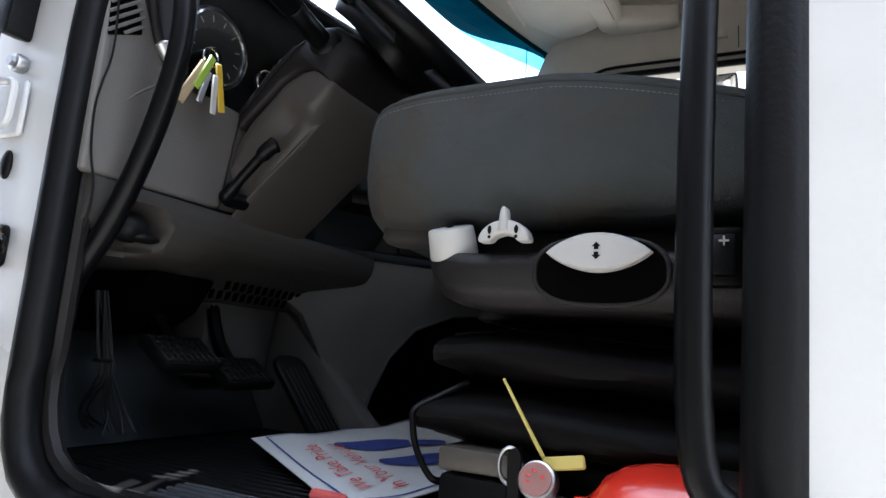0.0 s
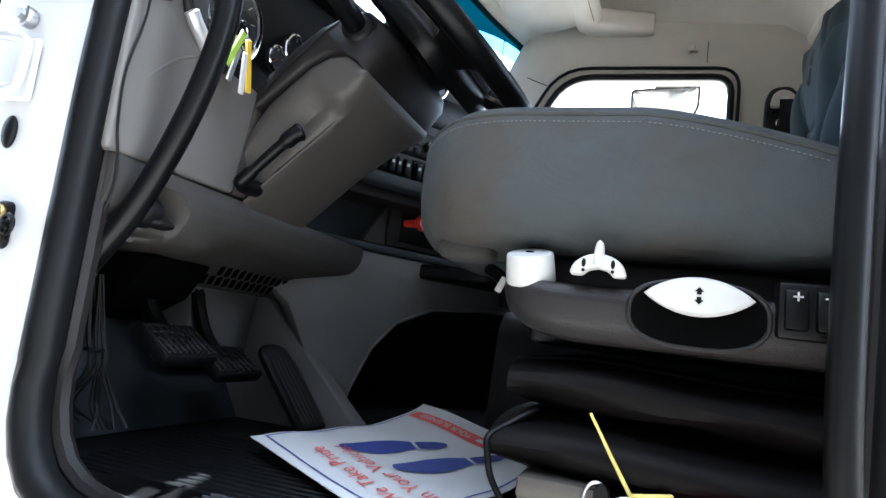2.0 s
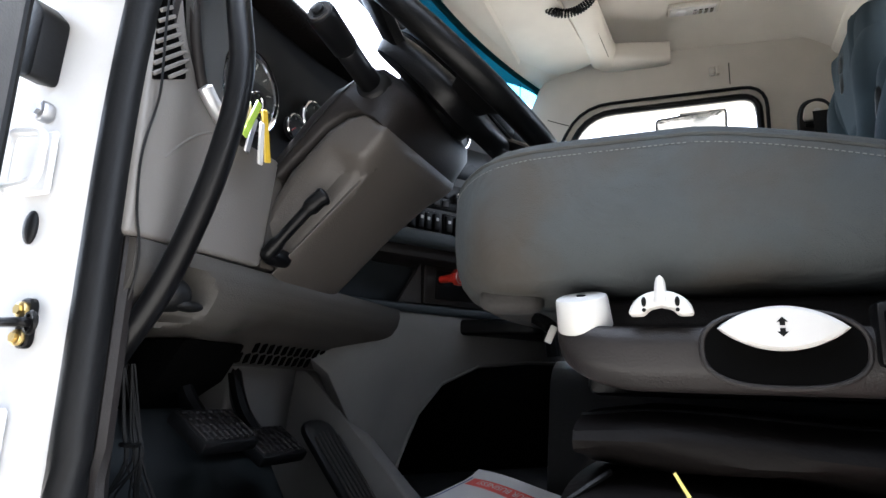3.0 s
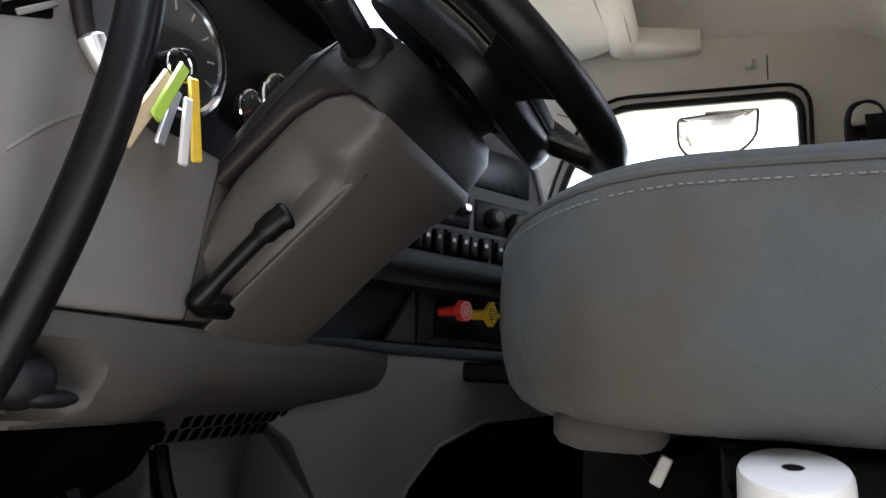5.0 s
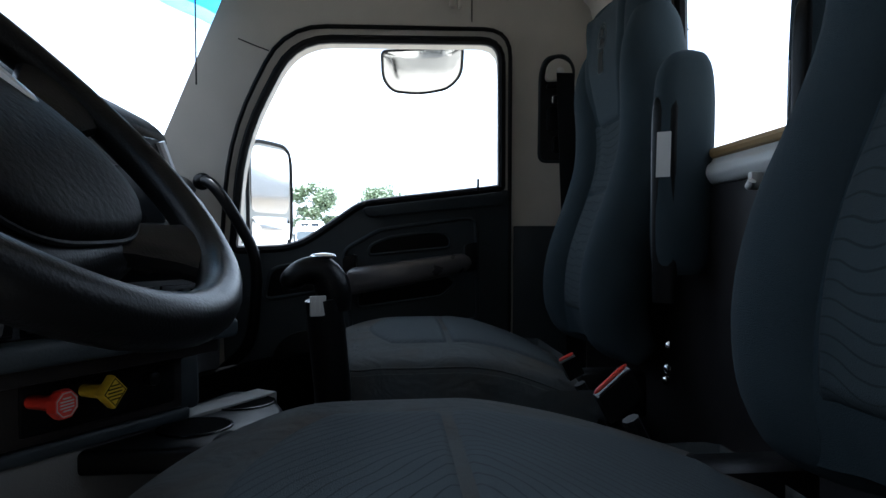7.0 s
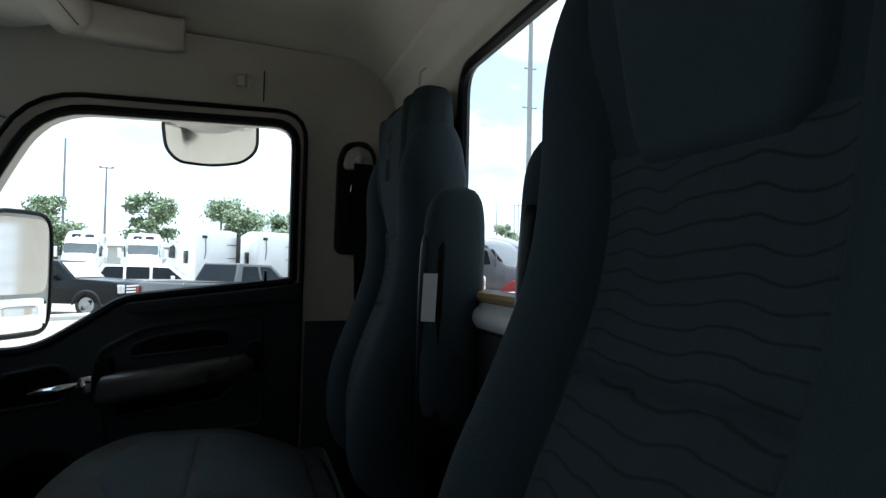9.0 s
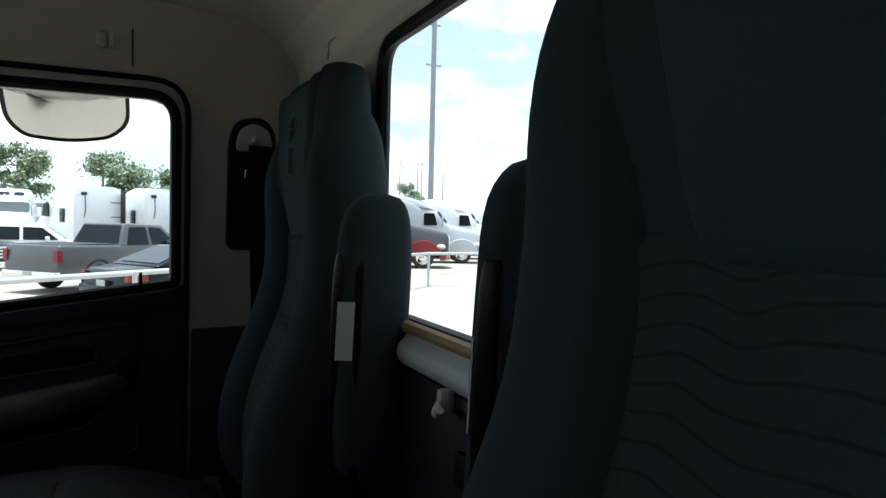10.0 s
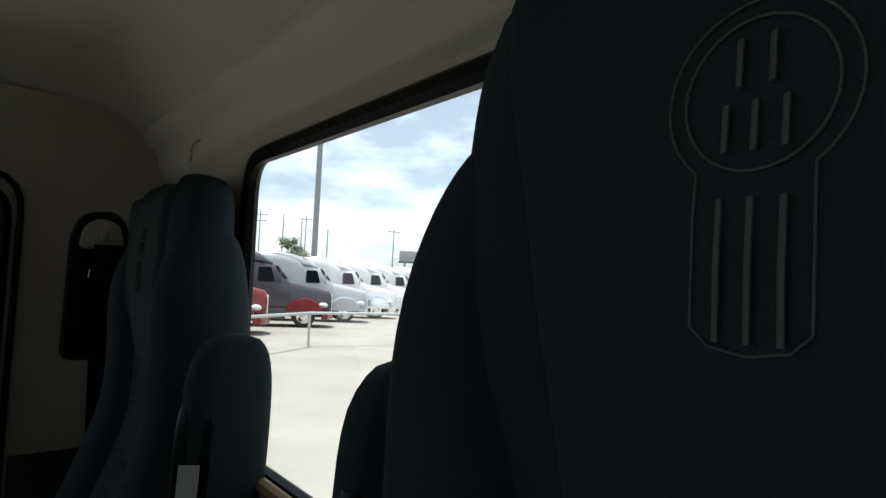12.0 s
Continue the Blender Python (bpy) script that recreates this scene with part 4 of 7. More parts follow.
def driver_side():
    outer = [(-0.90, 0.75), (0.42, 0.75), (0.42, 2.56), (-0.60, 2.56), (-0.66, 2.40), (-0.90, 1.98)]
    h = resample(DOORWAY, 120)
    single("wall_driver_side", plate_with_hole(align(outer, h), h, lambda p, q: 0.368, 0.03), "white", "glossy white painted door jamb and outer cab skin", "door frame", "structure")
    m = Vector((-0.35, 1.8))
    inset = [Vector(p) + (m - Vector(p)).normalized() * 0.008 for p in h]
    s = thing("doorway_seal", "thick black rubber weatherstrip around the open doorway", "weatherstrip", kind="structure")
    part("bulb", tube([(p.x, 0.378, p.y) for p in inset], 0.0195, 12, True), "rubber", s)
    part("flange", tube([(p.x + (m.x - p.x) * 0.02, 0.405, p.y + (m.y - p.y) * 0.02) for p in inset], 0.011, 8, True), "darkplastic", s)
    t = thing("sill_tread", "grey ribbed tread plate inside the doorway", "tread plate", kind="structure")
    for i in range(9):
        y = 0.412 + i * 0.0085
        z = 1.182 + 0.0155 * min(1, (y - 0.405) / 0.072)
        part("tread_rib", box(-0.600 + 0.004 * i, -0.10, y - 0.0021, y + 0.0021, z - 0.002, z + 0.0032, 0.0012, 1), "tread", t)
    single("door_sill", prism(round_corners([(0.405, 1.150), (0.490, 1.150), (0.490, 1.198), (0.405, 1.182)], 0.008, 2), "yz", -0.70, 0.03), "blackplastic", "black ribbed plastic sill plate in the doorway", "sill", "structure")
    single("wall_driver_trim", box(0.06, 0.315, 0.42, 0.45, 1.1, 2.46, 0.008), "trimbeige", "beige trim behind the driver's doorway", "wall", "structure")
    # black cowl trim inside the front edge of the doorway
    single("kick_panel", box(-1.09, -0.755, 0.42, 0.445, 1.17, 1.56, 0.006), "dashgrey", "grey kick panel in front of the doorway", "panel", "structure")


def jamb_fittings():
    st = thing("door_check", "black door check strap bolted on with two brass bolts", "door check")
    part("plate", prism(round_corners([(-0.808, 1.428), (-0.786, 1.428), (-0.786, 1.480), (-0.808, 1.480)], 0.010, 4), "xz", 0.358, 0.367, 0.002, 1), "blackplastic", st)
    part("strap", box(-0.865, -0.772, 0.340, 0.357, 1.449, 1.458, 0.003, 1), "blackplastic", st)
    part("eye", tube([(-0.776 + 0.007 * math.cos(a), 0.352, 1.4535 + 0.010 * math.sin(a)) for a in [i * math.pi / 6 for i in range(12)]], 0.003, 6, True), "blackplastic", st)
    for z in (1.467, 1.439):
        b = rod((-0.797, 0.352, z), (-0.797, 0.359, z), 0.0085, 14, bevel=0.002)
        part("bolt", rod((-0.797, 0.349, z), (-0.797, 0.353, z), 0.0052, 6, bm=b), "brass", st, "brass-plated hex bolt")
    for z, x in ((1.628, -0.812), (1.333, -0.818)):
        hg = thing("hinge_bracket", "white painted hinge bracket bolted on the jamb", "bracket", "hinge brackets", at=(x, 0.355, z))
        loop = round_corners([(-0.03, -0.032), (0.022, -0.028), (0.024, 0.026), (-0.03, 0.032)], 0.012, 4)
        part("bracket", tube([(p, -0.014, q) for p, q in loop], 0.005, 8, True), "white", hg)
        part("leaf", box(-0.045, 0.016, 0.002, 0.010, -0.036, 0.036, 0.003, 1), "white", hg)
        part("pin", rod((-0.032, -0.016, -0.04), (-0.032, -0.016, 0.04), 0.006, 10), "white", hg)
    for z, x in ((1.69, -0.825), (1.245, -0.815)):
        b = rod((x, 0.352, z), (x, 0.367, z), 0.012, 14, bevel=0.003)
        single("jamb_bolt", rod((x, 0.347, z), (x, 0.353, z), 0.007, 6, bm=b), "metal", "steel hex bolt in the white door jamb", "bolt", group="bolts in the door jamb")
    single("jamb_plug", ball((-0.822, 0.366, 1.558), 0.010, 0.006, 0.019), "rubber", "black oval rubber plug in the white jamb", "plug")
    single("jamb_connector", prism(round_corners([(-0.865, 1.735), (-0.82, 1.72), (-0.815, 1.80), (-0.85, 1.83)], 0.01, 3), "xz", 0.335, 0.367, 0.006, 2), "rubber", "black rubber wiring boot on the door jamb", "wiring boot")


def driver_door():
    """The open door, turned outwards; only its hinge end comes into view."""
    d = thing("door_1", "white driver's door standing open with grey inner trim", "door", kind="structure")
    part("shell", box(-0.885, -0.815, -0.62, 0.318, 0.98, 2.30, 0.012), "white", d)
    part("trim_panel", box(-0.812, -0.775, -0.60, 0.296, 1.02, 1.95, 0.014), "dashgrey", d, "grey moulded inner trim")
    part("edge_strip", tube([(-0.804, 0.307, 1.0), (-0.804, 0.307, 1.5), (-0.804, 0.307, 2.0)], 0.007, 8), "rubber", d)
    part("armrest", box(-0.776, -0.70, -0.5, 0.05, 1.42, 1.50, 0.02), "darkplastic", d)


def grab_handles():
    g = thing("grab_handle", "long black grab handle beside the windscreen pillar", "grab handle", "grab handles")
    p = smooth_path([(-0.775, 0.435, 1.385), (-0.738, 0.424, 1.425), (-0.690, 0.422, 1.485), (-0.658, 0.422, 1.545), (-0.630, 0.422, 1.615), (-0.612, 0.422, 1.685), (-0.608, 0.422, 1.745), (-0.620, 0.422, 1.81), (-0.640, 0.424, 1.90), (-0.672, 0.428, 2.02), (-0.715, 0.445, 2.09)])
    part("bar", tube(p, 0.0140, 14), "satin", g)
    part("foot", box(-0.815, -0.765, 0.425, 0.455, 1.36, 1.41, 0.008), "blackplastic", g)
    part("foot", box(-0.755, -0.695, 0.43, 0.47, 2.06, 2.12, 0.01), "blackplastic", g)
    h = thing("grab_handle", "black tubular entry grab handle on the rear door pillar", "grab handle", "grab handles")
    p = smooth_path([(0.052, 0.372, 1.262), (0.030, 0.350, 1.266), (-0.002, 0.345, 1.285), (-0.020, 0.345, 1.325), (-0.020, 0.345, 1.5), (-0.012, 0.345, 1.75), (-0.006, 0.345, 1.93), (0.0, 0.347, 1.985), (0.052, 0.372, 2.0)])
    part("bar", tube(p, 0.0110, 14), "satin", h)
    for z in (1.262, 2.0):
        part("flange", rod((0.048, 0.370, z), (0.056, 0.376, z), 0.019, 16, bevel=0.002), "satin", h)
    q = thing("grab_handle", "curved black grab handle beside the passenger dashboard", "grab handle", "grab handles")
    p = smooth_path([(-0.690, 1.888, 1.957), (-0.670, 1.872, 1.955), (-0.650, 1.862, 1.938), (-0.628, 1.858, 1.909), (-0.594, 1.858, 1.851), (-0.567, 1.858, 1.795), (-0.558, 1.860, 1.745), (-0.560, 1.862, 1.68), (-0.58, 1.868, 1.57), (-0.65, 1.885, 1.50)])
    part("bar", tube(p, 0.0138, 12), "satin", q)
    part("foot", ball((-0.688, 1.886, 1.957), 0.022, 0.018, 0.021), "blackplastic", q)


driver_side()
jamb_fittings()
driver_door()
grab_handles()


# ---- dashboard ----
PU = Vector((0.57, 0.822, 0)).normalized()       # along the slanted centre stack
PN = Vector((0.822, -0.57, 0)).normalized()      # out of it, towards the driver
P0 = Vector((-0.64, 1.059, 0))


def on_stack(u, z, o=0.0):
    p = P0 + PU * u + PN * o
    return Vector((p.x, p.y, z))


def slab(outline, o0, o1, bevel=0.0, seg=2, bm=None):
    """An outline in (u, z) on the centre stack, drawn out from o0 to o1."""
    b = prism(outline, "xz", o0, o1, bevel, seg)
    for v in b.verts:
        v.co = on_stack(v.co.x, v.co.z, v.co.y)
    return join(bm, b)


def sbox(u0, u1, z0, z1, o0, o1, bevel=0.002, bm=None):
    return slab([(u0, z0), (u1, z0), (u1, z1), (u0, z1)], o0, o1, bevel, 2, bm)


def dial(c, n, r, depth, bm=None, taper=0.85):
    return rod(c, Vector(c) + Vector(n) * depth, r, 18, r * taper, bevel=min(r, depth) * 0.25, bm=bm)


def dashboard():
    d = thing("dashboard", "grey and black moulded truck dashboard with gauges and switches", "dashboard")
    # end panel under the side vent
    part("end_panel", prism([(0.383, 1.549), (0.60, 1.553), (0.62, 1.71), (0.515, 1.712), (0.457, 1.745), (0.43, 1.80), (0.412, 1.86), (0.406, 1.99), (0.380, 1.99)], "yz", -0.724, -0.70, 0.006, 3), "lightgrey", d, "light grey end panel")
    part("knee_panel", prism([(0.605, 1.553), (0.70, 1.556), (0.70, 1.72), (0.625, 1.712)], "yz", -0.80, -0.706, 0.005), "greyplastic", d, "grey-brown knee panel")
    part("bezel_edge", tube(smooth_path([(-0.697, 0.428, 1.85), (-0.697, 0.442, 1.79), (-0.697, 0.462, 1.742), (-0.698, 0.50, 1.718), (-0.70, 0.54, 1.708)]), 0.007, 10), "darkplastic", d)
    part("bezel_trim", tube(smooth_path([(-0.694, 0.457, 1.748), (-0.693, 0.468, 1.736), (-0.694, 0.485, 1.724), (-0.696, 0.498, 1.716)]), [0.004] + [0.0095] * 17 + [0.004], 10), "silver", d, "silver trim piece")
    part("crease", tube(smooth_path([(-0.7018, 0.420, 1.644), (-0.7012, 0.445, 1.672), (-0.7012, 0.470, 1.692), (-0.7018, 0.493, 1.703)]), 0.0024, 8), "lightgrey", d)
    side = round_corners([(0.437, 1.79), (0.457, 1.752), (0.50, 1.724), (0.545, 1.735), (0.552, 1.80), (0.548, 1.93), (0.43, 1.95), (0.420, 1.85)], 0.012, 3)
    part("binnacle_cheek", loft([[(-0.699 - 0.42 * (p - 0.44) + o, p, q) for p, q in side] for o in (-0.012, 0.0)]), "dashgrey", d, "grey cheek beside the gauges")
    # the vent's near-black sheet stands for the shade between its slats
    v = part("side_vent", prism(round_corners([(0.388, 1.7225), (0.433, 1.745), (0.429, 1.762), (0.404, 1.807), (0.393, 1.87), (0.3835, 1.87), (0.3835, 1.80)], 0.003, 3), "yz", -0.7002, -0.6985), "nearblack", d, "side air vent")
    for i in range(10):
        z = 1.7365 + i * 0.0130
        y0, y1 = 0.3885 - 0.004 * min(1, (z - 1.72) / 0.06), 0.4325 - 0.42 * max(0, z + 0.012 - 1.762)
        if i == 0:
            y0 = 0.408
        if y1 - y0 < 0.010:
            break
        y = (y0 + y1) / 2
        w = (y1 - y0) / 2 / math.cos(radians(42))
        part("vent_slat", turn(box(-0.0040, 0.0, -w, w, -0.0023, 0.0023, 0.0010, 1), pose(-0.6958, y, z + 0.9 * (y - 0.41), 42)), "lightgrey", v)
    # lower sweep with the dark control hollow
    near = [(-0.702, 1.548), (-0.700, 1.530), (-0.701, 1.512), (-0.706, 1.497), (-0.716, 1.482), (-0.732, 1.469), (-0.755, 1.462), (-0.80, 1.459), (-0.86, 1.458), (-1.05, 1.458), (-1.05, 1.548)]
    far = [(-0.702, 1.548), (-0.700, 1.533), (-0.704, 1.515), (-0.715, 1.500), (-0.735, 1.488), (-0.762, 1.478), (-0.790, 1.467), (-0.812, 1.449), (-0.835, 1.428), (-1.05, 1.420), (-1.05, 1.548)]
    def dense(prof):
        out = []
        for a, c in zip(prof, prof[1:]):
            out += [(a[0] + (c[0] - a[0]) * k / 3, a[1] + (c[1] - a[1]) * k / 3) for k in range(3)]
        return out + [prof[-1]]
    rings = []
    for i in range(64):
        y = 0.398 + 0.010 * i
        u = min(1, max(0, (y - 0.58) / 0.09))
        u = u * u * (3 - 2 * u)
        r = []
        for (x0, z0), (x1, z1) in zip(dense(near), dense(far)):
            x, z = x0 + (x1 - x0) * u, z0 + (z1 - z0) * u
            q = math.hypot((y - 0.478) / 0.052, (z - 1.494) / 0.038)
            if x > -0.79 and q < 1:
                k = min(1, (1 - q) / 0.45)
                x -= 0.042 * k * k * (3 - 2 * k)
            r.append((x, y, z))
        rings.append(r)
    part("lower_sweep", loft(rings), "shadegrey", d, "grey lower sweep with a scooped hollow")
    part("control_hollow", join(ball((-0.728, 0.477, 1.499), 0.024, 0.025, 0.021), ball((-0.716, 0.494, 1.487), 0.014, 0.022, 0.007)), "rubber", d, "black control knob in the hollow")
    for i in range(11):
        for j in range(2):
            y, k = 0.735 + i * 0.0185 - j * 0.016, 0.30 + 0.42 * j
            x, z = -0.790 - 0.045 * k - 0.0005, 1.467 - 0.039 * k - 0.0005
            # near-black strips: shade of the grille openings, put into colour
            part("grille_shade", turn(box(-0.0105, 0.0105, -0.0042, 0.0042, -0.002, 0.002), pose(x, y, z, 0, -41, 0) @ pose(0, 0, 0, 0, 0, -28)), "nearblack", d)
    # gauge binnacle
    hood = [(-0.712, 1.955), (-0.703, 1.968), (-0.722, 1.992), (-0.80, 2.035), (-0.98, 2.025), (-1.05, 1.95), (-0.98, 1.93), (-0.82, 1.945), (-0.74, 1.951)]
    rings = []
    for i in range(66):
        y = 0.40 + 0.02 * i if i < 60 else 1.58 + 0.11 * (1 - (1 - (i - 59) / 6) ** 2)
        u = min(1, max(0, (y - 0.70) / 0.45))
        e = math.sqrt(max(0.02, 1 - max(0, (y - 1.58) / 0.112) ** 2))
        lift, ahead = 0.045 * u * u * (3 - 2 * u), 0.035 * min(1, max(0, (y - 1.20) / 0.3))
        rings.append([(-0.85 + (x + 0.85) * (0.55 + 0.45 * e) + ahead, y, 1.985 + (z + lift - 1.985) * e) for x, z in round_corners(hood, 0.012, 3)])
    part("hood", loft(rings), "vinyl", d, "black instrument hood that runs on as a rounded pod")
    part("gauge_panel", prism([(0.40, 1.69), (1.05, 1.69), (1.05, 1.97), (0.40, 1.97)], "yz", -0.79, -0.752), "blackplastic", d, "black gauge panel")
    part("binnacle_side", prism([(-0.728, 1.71), (-0.728, 1.90), (-0.712, 1.96), (-0.80, 1.99), (-0.80, 1.71)], "xz", 0.40, 0.435, 0.006), "darkplastic", d)
    for y, z, r in ((0.590, 1.812, 0.060), (0.705, 1.803, 0.021), (0.752, 1.836, 0.03), (0.80, 1.80, 0.021), (0.86, 1.815, 0.068)):
        g = part("gauge", rod((-0.752, y, z), (-0.744, y, z), r * 0.93, 28), "dialface", d, "dark round gauge")
        part("gauge_ring", tube([(-0.742, y + r * math.cos(a), z + r * math.sin(a)) for a in [2 * math.pi * i / 36 for i in range(36)]], r * 0.07 + 0.0012, 8, True), "chrome", g, "chrome ring")
        for i in range(10 if r > 0.05 else 5):
            a = radians(225 - i * (270 / (9 if r > 0.05 else 4)))
            part("tick", turn(box(-0.0005, 0.0005, -0.0008, 0.0008, -r * 0.08, r * 0.08), pose(-0.7434, y - r * 0.76 * math.cos(a), z + r * 0.76 * math.sin(a), math.degrees(math.pi / 2 - a))), "whiteplastic", g)
        part("needle", turn(box(-0.0007, 0.0007, -0.001, 0.001, 0, r * 0.68), pose(-0.7425, y, z, 130)), "red", g)
        part("lens", rod((-0.7405, y, z), (-0.7395, y, z), r * 0.95, 28), "glass", g).visible_shadow = False
    # dash top and passenger side
    top = [(-0.83, 1.89), (-0.72, 1.92), (-0.70, 1.935), (-0.72, 1.965), (-0.80, 1.99), (-1.05, 1.98), (-1.09, 1.89)]
    part("dash_top", prism(top, "xz", 1.16, 1.90, 0.01, 3), "blackplastic", d, "black dash top")
    prof = round_corners([(1.42, 1.50), (1.885, 1.50), (1.905, 1.70), (1.89, 1.80), (1.845, 1.865), (1.77, 1.905), (1.60, 1.918), (1.42, 1.93)], 0.02, 3)
    part("passenger_panel", prism(prof, "yz", -1.05, -0.652, 0.012, 3), "dashgrey", d, "grey passenger side of the dashboard")
    vt = part("vent", prism(round_corners([(1.640, 1.840), (1.755, 1.838), (1.752, 1.885), (1.634, 1.896)], 0.010, 3), "yz", -0.68, -0.648), "blackplastic", d, "black air vent")
    for i in range(4):
        z = 1.849 + i * 0.010
        part("vent_slat", box(-0.655, -0.645, 1.648, 1.746, z, z + 0.003, 0.001, 1), "darkplastic", vt)
    for y0, y1 in ((1.655, 1.706), (1.712, 1.738)):
        part("switch_plate", box(-0.652, -0.646, y0, y1, 1.799, 1.832, 0.003), "whiteplastic", d, "white switch plate")
    # near-black strip in place of a shaded slot
    part("plate_slot_shade", box(-0.652, -0.647, 1.665, 1.740, 1.780, 1.796, 0.002), "nearblack", d, "near-black strip for the shade in a slot")
    part("end_badge", box(-0.652, -0.644, 1.572, 1.620, 1.848, 1.888, 0.006), "silver", d, "silver trim piece")
    # slanted centre stack
    part("centre_face", slab([(-0.13, 1.70), (0.275, 1.70), (0.252, 1.78), (0.222, 1.855), (0.185, 1.945), (-0.13, 1.955)], -0.22, 0.0, 0.006), "dashgrey", d, "grey centre stack turned to the driver")
    part("stack_body", prism([(-0.70, 1.20), (-0.52, 1.31), (-0.60, 1.50), (-1.0, 1.50), (-1.0, 1.0), (-0.80, 0.95)], "xy", 1.56, 1.70, 0.01), "doorgrey", d)
    part("stack_top", prism([(-0.72, 1.16), (-0.62, 1.25), (-0.68, 1.50), (-1.0, 1.50), (-1.0, 1.0), (-0.80, 0.95)], "xy", 1.70, 1.945, 0.01), "doorgrey", d)
    part("stack_lip", slab(round_corners([(-0.135, 1.672), (0.283, 1.672), (0.283, 1.70), (-0.135, 1.70)], 0.010, 3), -0.1, 0.035, 0.007, 3), "doorgrey", d, "grey lip under the switches")
    part("stack_apron", sbox(-0.135, 0.27, 1.650, 1.674, -0.1, 0.006, 0.004), "darkplastic", d)
    part("trim_edge", tube([on_stack(0.270, 1.70, 0.003), on_stack(0.248, 1.78, 0.003), on_stack(0.218, 1.855, 0.003), on_stack(0.182, 1.94, 0.003)], 0.006, 8), "silver", d, "silver edge trim")
    for u0, u1 in ((-0.075, 0.002), (0.010, 0.098), (0.108, 0.172), (0.180, 0.262)):
        hs = part("switch_bank", sbox(u0, u1, 1.703, 1.750, -0.01, 0.004, 0.003), "blackplastic", d, "bank of rocker switches")
        n = max(2, round((u1 - u0) / 0.021))
        w = (u1 - u0 - 0.004) / n
        for i in range(n):
            a = u0 + 0.002 + i * w
            redone = u1 > 0.25 and i >= n - 2
            k = part("rocker", slab([(a + 0.002, 1.708), (a + w - 0.002, 1.708), (a + w - 0.002, 1.744), (a + 0.002, 1.744)], 0.0, 0.010 + 0.004 * (i % 2), 0.003), "red" if redone and i == n - 1 else "blackplastic", hs, "red rocker switch" if redone and i == n - 1 else "")
            part("rocker_mark", sbox(a + w * 0.35, a + w * 0.65, 1.728, 1.734, 0.010 + 0.004 * (i % 2), 0.0108 + 0.004 * (i % 2), 0), "whiteplastic", k)
    pnl = part("climate_panel", sbox(0.068, 0.245, 1.756, 1.812, -0.01, 0.003, 0.004), "blackplastic", d, "black climate panel")
    for u in (0.105, 0.155, 0.203):
        k = part("dial", dial(on_stack(u, 1.783, 0.002), PN, 0.0175, 0.020), "darkplastic", pnl, "round climate dial")
        part("dial_face", dial(on_stack(u, 1.783, 0.0215), PN, 0.010, 0.0015, taper=1), "greyplastic", k)
    rad = part("radio", sbox(-0.075, 0.058, 1.756, 1.815, -0.01, 0.004, 0.004), "blackplastic", d, "black radio with chrome buttons")
    for i in range(4):
        for j in range(2):
            part("button", sbox(-0.06 + i * 0.022, -0.045 + i * 0.022, 1.762 + j * 0.02, 1.776 + j * 0.02, 0.002, 0.008, 0.002), "darkplastic", rad)
    part("radio_knob", dial(on_stack(0.043, 1.786, 0.002), PN, 0.012, 0.015), "chrome", rad)
    part("display", sbox(-0.07, 0.19, 1.832, 1.905, -0.01, 0.003, 0.004), "screen", d, "dark blank display")
    for u in (-0.02, 0.045):
        for z in (1.922,):
            g = part("gauge", dial(on_stack(u, z, -0.004), PN, 0.024, 0.008, taper=1), "dialface", d, "small round gauge")
            part("gauge_ring", tube([on_stack(u, z, 0.005) + PU * 0.025 * math.cos(a) + Vector((0, 0, 0.025 * math.sin(a))) for a in [2 * math.pi * i / 24 for i in range(24)]], 0.003, 8, True), "chrome", g, "chrome ring")
    # recess with the brake valves
    br = part("brake_panel", sbox(0.0, 0.247, 1.568, 1.652, -0.10, -0.045, 0.006), "darkplastic", d, "dark panel with the brake valves")
    part("brake_panel_face", sbox(0.028, 0.232, 1.58, 1.642, -0.047, -0.042, 0.003), "blackplastic", br)
    part("recess_cheek", slab([(-0.055, 1.568), (0.0, 1.568), (-0.005, 1.652)], -0.065, -0.051, 0.002), "wornvinyl", d, "brown-grey wedge")
    part("recess_back", sbox(-0.22, 0.0, 1.56, 1.66, -0.16, -0.12, 0.0), "rubber", d)
    part("pull_button", dial(on_stack(0.19, 1.622, -0.043), PN, 0.011, 0.018), "blackplastic", br)
    # shelf below
    part("shelf", slab([(-0.27, 1.548), (0.26, 1.548), (0.26, 1.567), (-0.27, 1.567)], -0.25, -0.044, 0.006, 3), "doorgrey", d, "grey shelf edge")
    return d


